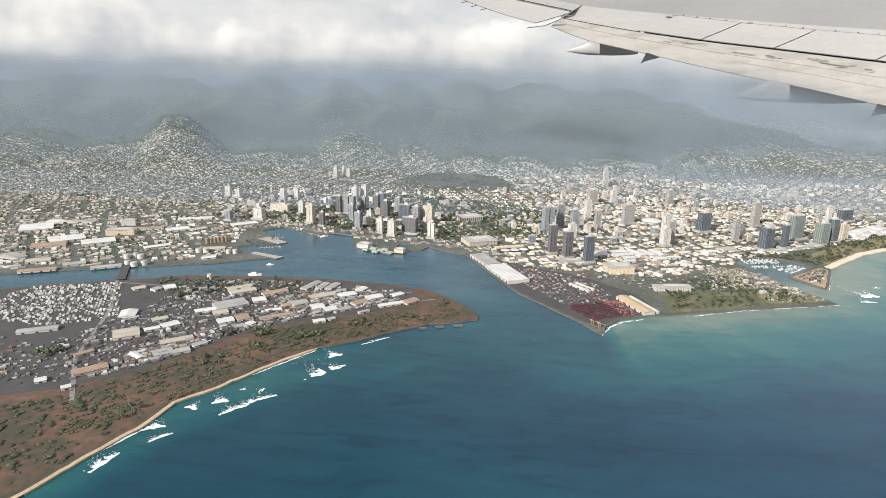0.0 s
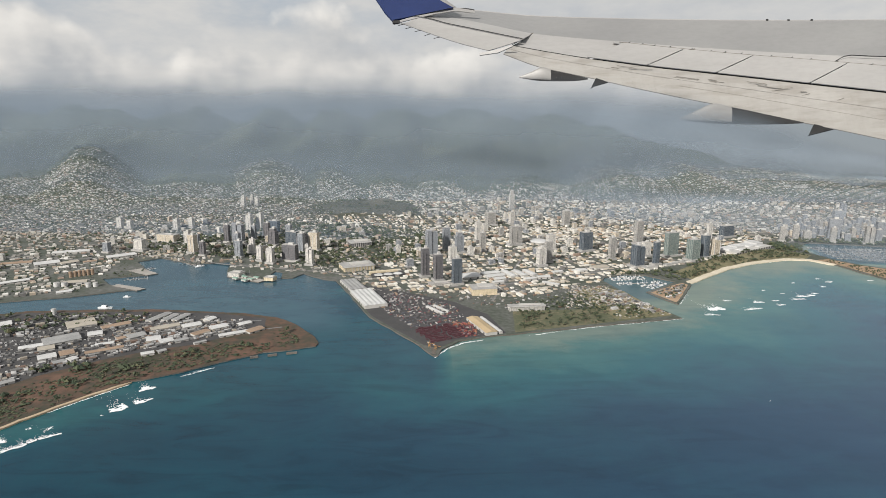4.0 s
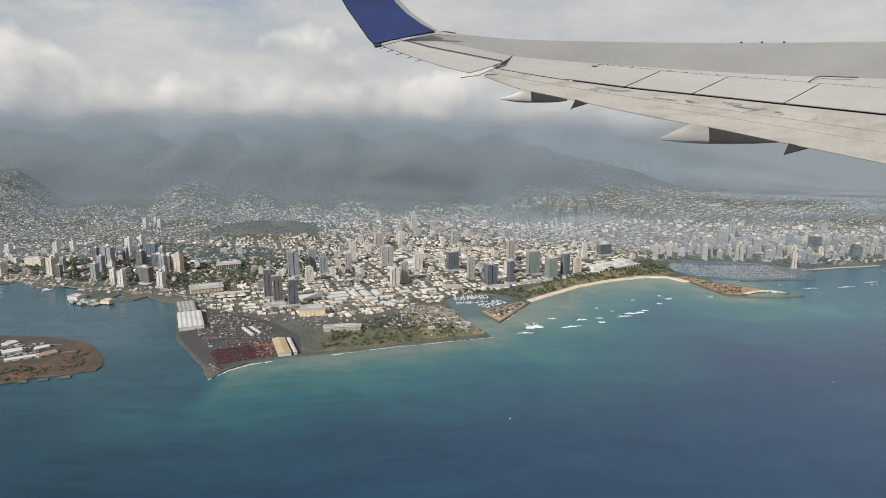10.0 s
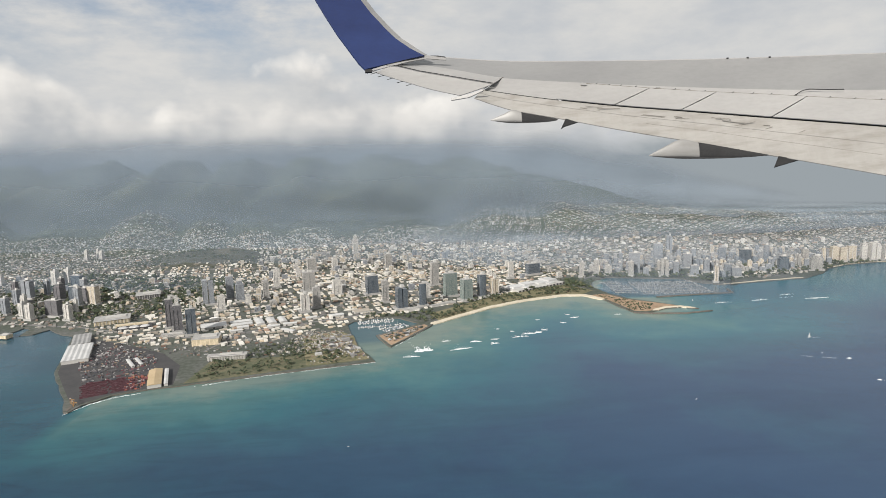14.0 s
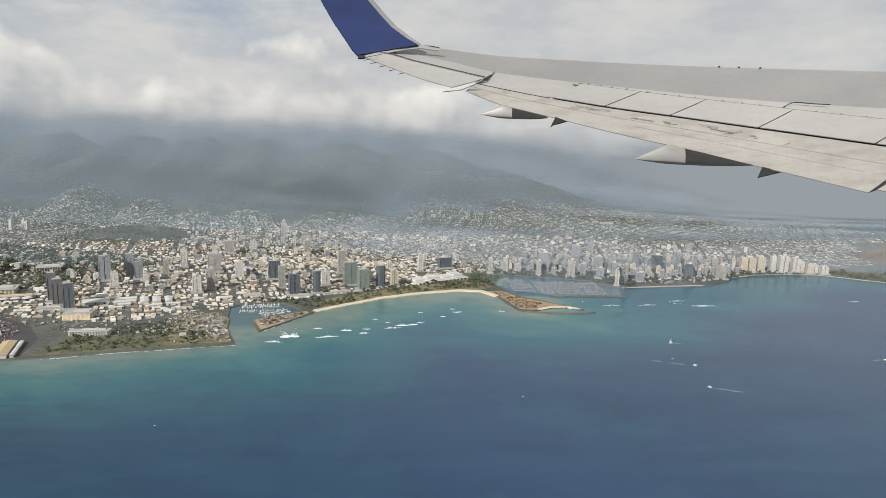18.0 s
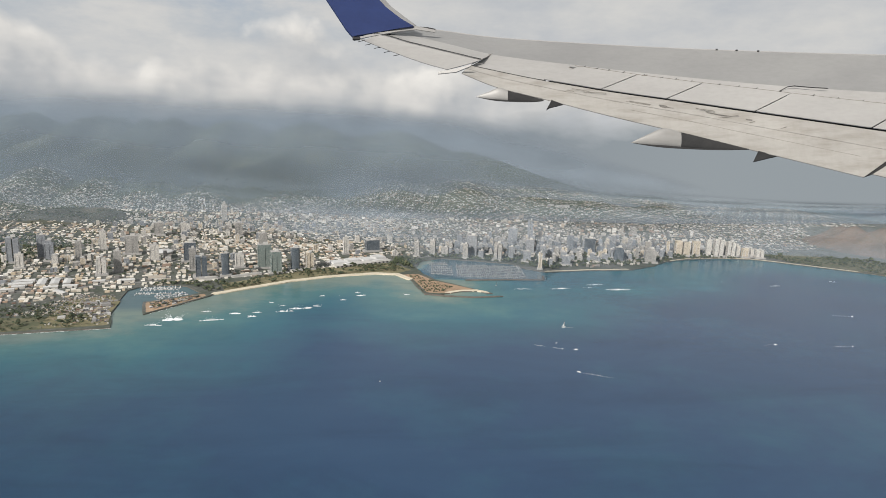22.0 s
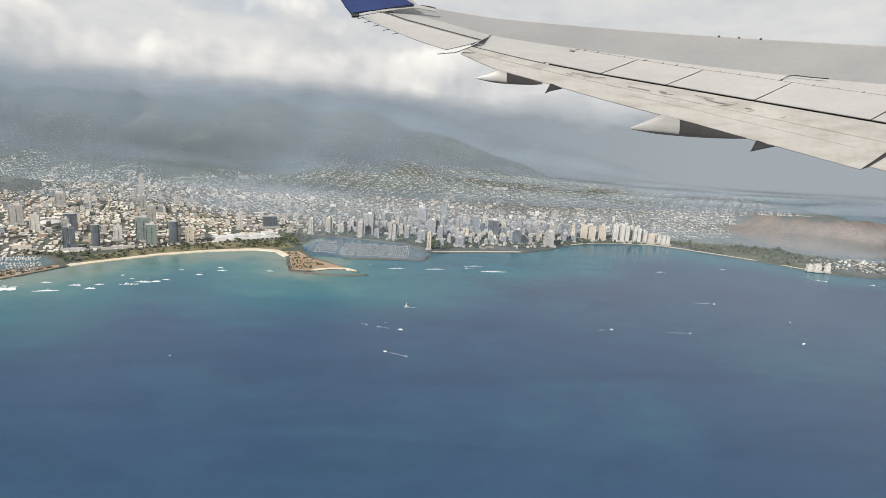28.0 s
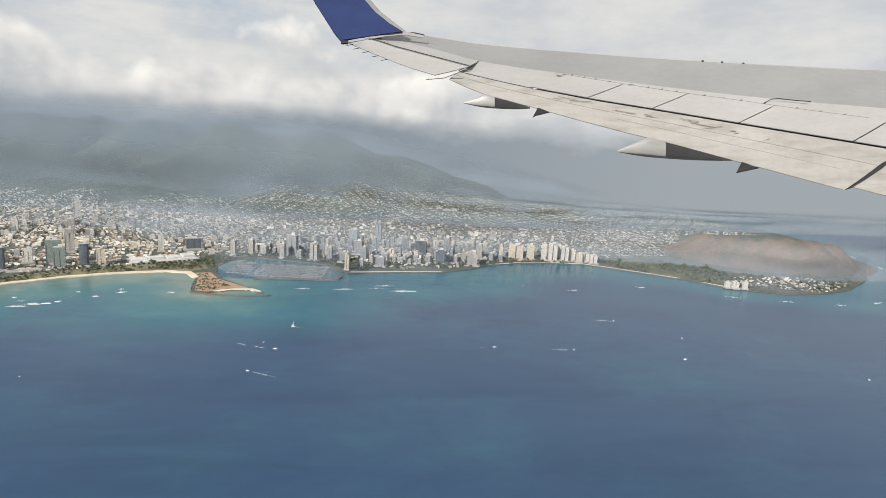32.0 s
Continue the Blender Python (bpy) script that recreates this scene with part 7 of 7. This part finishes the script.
sail_boat(130.0, 92.6, 20, 0.85)
motor_boat(129.0, 81.4, -8, 0.63)
motor_boat(126.6, 84.4, 30, 0.35)
motor_boat(126.8, 72.4, 150, 0.56)
motor_boat(98.5, 68.8, 30, 0.28, "tiny white boat drifting")
motor_boat(164.1, 84.7, 10, 0.63)
motor_boat(177.5, 84.3, 4, 0.35)
motor_boat(190.6, 101.5, -8, 0.42)
motor_boat(195.3, 81.0, 20, 0.77, "broad white excursion boat under way")
motor_boat(221.9, 73.9, 80, 0.56)
sail_boat(122.4, 121.0, 60, 0.59)
sail_boat(200.0, 92.0, 80, 0.59)
motor_boat(53.0, 60.0, 40, 0.28)
for line, wd in (([(129.4, 92.5), (131.8, 92.3)], 0.3), ([(128.6, 81.4), (125.4, 82.4), (122.6, 83.6)], 0.4), ([(127.0, 72.3), (129.2, 71.2), (131.0, 70.4)], 0.35), ([(163.6, 84.6), (161.6, 84.4)], 0.3), ([(177.2, 84.3), (173.6, 84.4)], 0.3), ([(190.3, 101.5), (186.4, 102.0)], 0.3)):
    foam_patch(line, wd, "white wake behind a boat", "wake")


# moored boats and their docks
def marina(x0, y0, rows, cols, dx, dy, turn, l, mat, label):
    c, s_ = math.cos(radians(turn)), math.sin(radians(turn))
    verts, faces = [], []
    for j in range(rows):
        u0, v0 = 0, j * dy
        p, q = (x0 - v0 * s_, y0 + v0 * c), (x0 + cols * dx * c - v0 * s_, y0 + cols * dx * s_ + v0 * c)
        bm = bmesh.new()
        add_box(bm, (p[0] + q[0]) / 2, (p[1] + q[1]) / 2, 0.0, 0.06, cols * dx, 0.1, turn)
        me = part("dock", bm, DOCK)
        tagged(me, "floating boat dock", "dock", kind="structure")
        for side in (-1, 1):
            for i in range(cols):
                if rng.random() > 0.72:
                    continue
                u, v = (i + 0.5) * dx + rng.normal(0, 0.06), v0 + side * (0.1 + l * 0.55) + rng.normal(0, 0.05)
                x, y = x0 + u * c - v * s_, y0 + u * s_ + v * c
                k = l * rng.uniform(0.45, 1.1)
                n0 = len(verts)
                a = radians(turn + 90)
                ca, sa = math.cos(a), math.sin(a)
                ring = [(-k / 2, -0.1), (k * 0.2, -0.12), (k / 2, 0), (k * 0.2, 0.12), (-k / 2, 0.1)]
                for z in (0.0, 0.1):
                    verts.extend((x + px * ca - py * sa, y + px * sa + py * ca, z) for px, py in ring)
                faces += [(n0 + 5, n0 + 6, n0 + 7, n0 + 8, n0 + 9)] + [(n0 + t, n0 + (t + 1) % 5, n0 + 5 + (t + 1) % 5, n0 + 5 + t) for t in range(5)]
                n0 = len(verts)
                cab = rng.random() > 0.45
                bx, by, z1 = (k * 0.24, 0.08, 0.2) if cab else (0.014, 0.014, k * rng.uniform(0.9, 1.4))
                for z in (0.1, z1):
                    verts.extend((x + px * ca - py * sa, y + px * sa + py * ca, z) for px, py in ((-bx, -by), (bx, -by), (bx, by), (-bx, by)))
                faces += [(n0 + 4, n0 + 5, n0 + 6, n0 + 7)] + [(n0 + t, n0 + (t + 1) % 4, n0 + 4 + (t + 1) % 4, n0 + 4 + t) for t in range(4)]
    tagged(new("moored_boats", mesh_of("moored_boats", verts, faces, mat or BOATS)), label, "boats", kind="stuff")


BOATS_LIGHT = by_island("white_boat_paint", [(0.0, (0.72, 0.72, 0.72)), (0.5, (0.56, 0.57, 0.58)), (0.75, (0.36, 0.38, 0.4)), (0.9, (0.2, 0.25, 0.32))], 0.4)
BOATS = by_island("boat_paint", [(0.0, (0.40, 0.41, 0.42)), (0.3, (0.24, 0.25, 0.26)), (0.55, (0.15, 0.165, 0.18)), (0.75, (0.40, 0.40, 0.40)), (0.85, (0.10, 0.12, 0.15))], 0.4)
marina(114.5, 129.4, 8, 34, 0.48, 1.65, -3, 0.8, None, "rows of moored white boats in the yacht harbour")
marina(108.4, 140.5, 2, 10, 0.48, 1.6, 10, 0.6, None, "moored boats at the inner harbour")
marina(108.4, 131.2, 5, 11, 0.48, 1.9, -3, 0.6, None, "moored boats at the harbour's inner docks")
marina(49.6, 112.5, 2, 17, 0.44, 1.4, 10, 0.62, BOATS_LIGHT, "white fishing boats moored in the basin")
marina(49.9, 109.5, 1, 15, 0.44, 1.4, 8, 0.62, BOATS_LIGHT, "white boats moored at the basin's middle dock")
marina(55.2, 106.6, 2, 13, 0.44, 1.4, 40, 0.6, BOATS_LIGHT, "white boats moored beside the spit")
marina(-47.6, 112.4, 1, 9, 0.5, 1.2, 20, 0.8, None, "workboats moored along the dock")
marina(-40.6, 126.0, 1, 9, 0.6, 1.2, -32, 0.9, None, "workboats moored along the city quay")
marina(-27.4, 118.8, 1, 7, 0.6, 1.2, -40, 0.8, None, "boats moored at the market pier")
marina(-49.2, 118.8, 1, 9, 0.55, 1.2, 38, 0.7, None, "fishing boats moored at the harbour pier")
motor_boat(-42.0, 94.6, 2, 2.4, "long white ship moored along the island quay")
motor_boat(-41.4, 101.0, 12, 1.4, "long moored harbour vessel")
motor_boat(-36.4, 122.8, 40, 2.0, "white harbour cruise ship at its berth")


# ---- haze sheets, below the cloud base ----
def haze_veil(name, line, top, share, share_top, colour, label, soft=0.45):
    """An upright see-through sheet with haze painted in, thicker towards the cloud."""
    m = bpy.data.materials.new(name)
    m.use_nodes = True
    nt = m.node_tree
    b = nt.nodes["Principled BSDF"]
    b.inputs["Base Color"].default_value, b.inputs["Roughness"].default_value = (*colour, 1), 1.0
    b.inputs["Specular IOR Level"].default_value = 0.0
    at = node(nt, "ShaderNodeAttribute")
    at.attribute_name = "haze_share"
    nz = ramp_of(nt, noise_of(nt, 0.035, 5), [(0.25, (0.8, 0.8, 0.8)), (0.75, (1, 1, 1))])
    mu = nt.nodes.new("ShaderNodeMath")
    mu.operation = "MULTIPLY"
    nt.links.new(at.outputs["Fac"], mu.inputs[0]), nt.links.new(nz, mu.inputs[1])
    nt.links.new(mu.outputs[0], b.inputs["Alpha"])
    pts = []
    for (ax, ay, az, aw), (bx, by, bz, bw) in zip(line, line[1:]):
        pts += [(ax + (bx - ax) * i / 8, ay + (by - ay) * i / 8, az + (bz - az) * i / 8, aw + (bw - aw) * i / 8) for i in range(8)]
    pts.append(line[-1])
    levels = np.linspace(0, 1, 16)
    verts, dens, faces = [], [], []
    for i, (x, y, t, more) in enumerate(pts):
        ends = min(1, i / 3, (len(pts) - 1 - i) / 6)
        for k in levels:
            verts.append((x, y + 3 * math.sin(k * 3) + 1.5 * noise.noise(Vector((x * 0.05, k * 3, 0))), -0.3 + top * t * k))
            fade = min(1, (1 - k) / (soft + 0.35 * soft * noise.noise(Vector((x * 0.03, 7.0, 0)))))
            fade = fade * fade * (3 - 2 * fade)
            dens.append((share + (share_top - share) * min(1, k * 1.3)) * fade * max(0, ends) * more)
    n_ = len(levels)
    faces = [(i * n_ + k, (i + 1) * n_ + k, (i + 1) * n_ + k + 1, i * n_ + k + 1) for i in range(len(pts) - 1) for k in range(n_ - 1)]
    me = mesh_of(name, verts, faces, m, smooth=True)
    me.attributes.new("haze_share", "FLOAT", "POINT").data.foreach_set("value", np.array(dens, dtype=np.float32))
    tagged(new(name, me), label, "mist", kind="stuff")


# Sheet colours stand for distance haze laid over town, hotels and ridges.
HAZE_TINT = (0.21, 0.262, 0.318)
haze_veil("mist", [(-300, 172, 1.0, 1.0), (-120, 162, 1.0, 1.0), (-60, 156, 1.0, 1.0), (-20, 152, 1.0, 1.0), (10, 150, 0.8, 0.7), (30, 150, 0.5, 0.3)], 10, 0.15, 0.1, (0.19, 0.265, 0.36), "see-through blue haze sheet behind the harbour town", 0.6)
haze_veil("mist", [(100, 143, 0.7, 0.4), (108, 131, 1.0, 1.5), (118, 125.6, 1.0, 1.8), (135, 125.8, 1.0, 1.6), (137, 133.8, 1.0, 1.0), (160, 138.2, 1.0, 1.0), (181, 153, 1.0, 0.7), (202, 154.8, 1.0, 0.6), (224, 140.4, 1.0, 1.0), (246, 127.6, 1.0, 1.2), (284, 149, 1.0, 1.2), (306, 202, 1.0, 1.2)], 9, 0.19, 0.17, (0.19, 0.228, 0.268), "see-through haze sheet before the beach hotels", 0.5)
haze_veil("mist", [(-300, 186, 1.0, 0.8), (-120, 190, 1.0, 0.8), (-20, 190, 1.0, 1.0), (50, 186, 0.8, 1.3), (100, 176, 0.55, 1.3), (140, 172, 0.4, 0.8)], 20, 0.2, 0.18, HAZE_TINT, "see-through grey haze sheet over the valleys")
haze_veil("mist", [(60, 176, 0.9, 0.9), (96, 166, 1.0, 1.2), (118, 157, 1.0, 1.5), (146, 154.6, 1.0, 1.7), (172, 161, 1.0, 1.8), (205, 164.5, 1.0, 1.9), (236, 158, 1.0, 1.6), (258, 143, 1.0, 1.8), (290, 148, 1.0, 1.7), (340, 172, 0.9, 1.5), (460, 225, 0.8, 1.3)], 12.6, 0.22, 0.22, (0.25, 0.29, 0.335), "see-through grey haze sheet behind the beach hotels", 0.2)
haze_veil("mist", [(-300, 222, 1.0, 1.0), (-120, 226, 1.0, 1.0), (-20, 222, 1.0, 1.3), (60, 222, 0.6, 1.6), (120, 228, 0.4, 1.2)], 26, 0.18, 0.22, HAZE_TINT, "see-through grey haze sheet before the ridges")
haze_veil("mist", [(60, 218, 1.1, 0.6), (100, 218, 0.9, 1.0), (140, 220, 0.62, 1.3), (200, 220, 0.44, 1.5), (240, 226, 0.36, 1.5), (300, 235, 0.3, 1.5), (350, 250, 0.3, 1.5)], 20, 0.28, 0.28, HAZE_TINT, "see-through grey haze sheet over the inland suburbs", 0.3)
haze_veil("mist", [(-300, 256, 1.0, 1.0), (-120, 258, 1.0, 1.0), (-20, 260, 1.0, 1.0), (60, 262, 0.9, 1.0), (110, 262, 0.8, 1.0), (150, 262, 0.6, 1.0)], 42, 0.17, 0.36, (0.182, 0.225, 0.275), "see-through grey haze sheet before the ridges", 0.4)
haze_veil("mist", [(60, 266, 1.5, 0.8), (100, 266, 1.25, 1.0), (140, 266, 0.95, 1.2), (160, 266, 0.75, 1.3), (200, 264, 0.5, 1.4), (220, 264, 0.36, 1.4), (260, 266, 0.24, 1.4), (350, 277, 0.22, 1.4)], 20, 0.34, 0.36, (0.215, 0.26, 0.305), "see-through grey haze sheet at the foot of the ridges", 0.6)
haze_veil("mist", [(70, 286, 1.5, 0.7), (100, 286, 1.35, 1.1), (130, 287, 1.2, 1.5), (160, 288, 0.98, 1.8), (200, 289, 0.66, 1.9), (220, 289, 0.5, 1.9), (250, 288, 0.34, 1.7), (300, 287, 0.26, 1.6), (360, 289, 0.24, 1.4), (460, 290, 0.24, 1.0)], 20, 0.42, 0.46, (0.185, 0.218, 0.245), "see-through grey haze sheet along the valley crests", 0.8)
haze_veil("mist", [(165, 279, 0.42, 0.7), (200, 280, 0.36, 1.1), (230, 280, 0.25, 1.3), (260, 280, 0.18, 1.4), (300, 281, 0.16, 1.4), (345, 283, 0.16, 1.0)], 20, 0.4, 0.4, (0.185, 0.218, 0.245), "see-through grey haze sheet over the far suburbs", 0.6)
haze_veil("mist", [(225, 246, 0.5, 0.3), (246, 240, 0.8, 1.0), (300, 236, 0.9, 1.0), (360, 244, 0.9, 1.0), (460, 262, 0.9, 0.9)], 12, 0.5, 0.5, (0.19, 0.228, 0.262), "see-through pale haze sheet beyond the crater", 0.7)
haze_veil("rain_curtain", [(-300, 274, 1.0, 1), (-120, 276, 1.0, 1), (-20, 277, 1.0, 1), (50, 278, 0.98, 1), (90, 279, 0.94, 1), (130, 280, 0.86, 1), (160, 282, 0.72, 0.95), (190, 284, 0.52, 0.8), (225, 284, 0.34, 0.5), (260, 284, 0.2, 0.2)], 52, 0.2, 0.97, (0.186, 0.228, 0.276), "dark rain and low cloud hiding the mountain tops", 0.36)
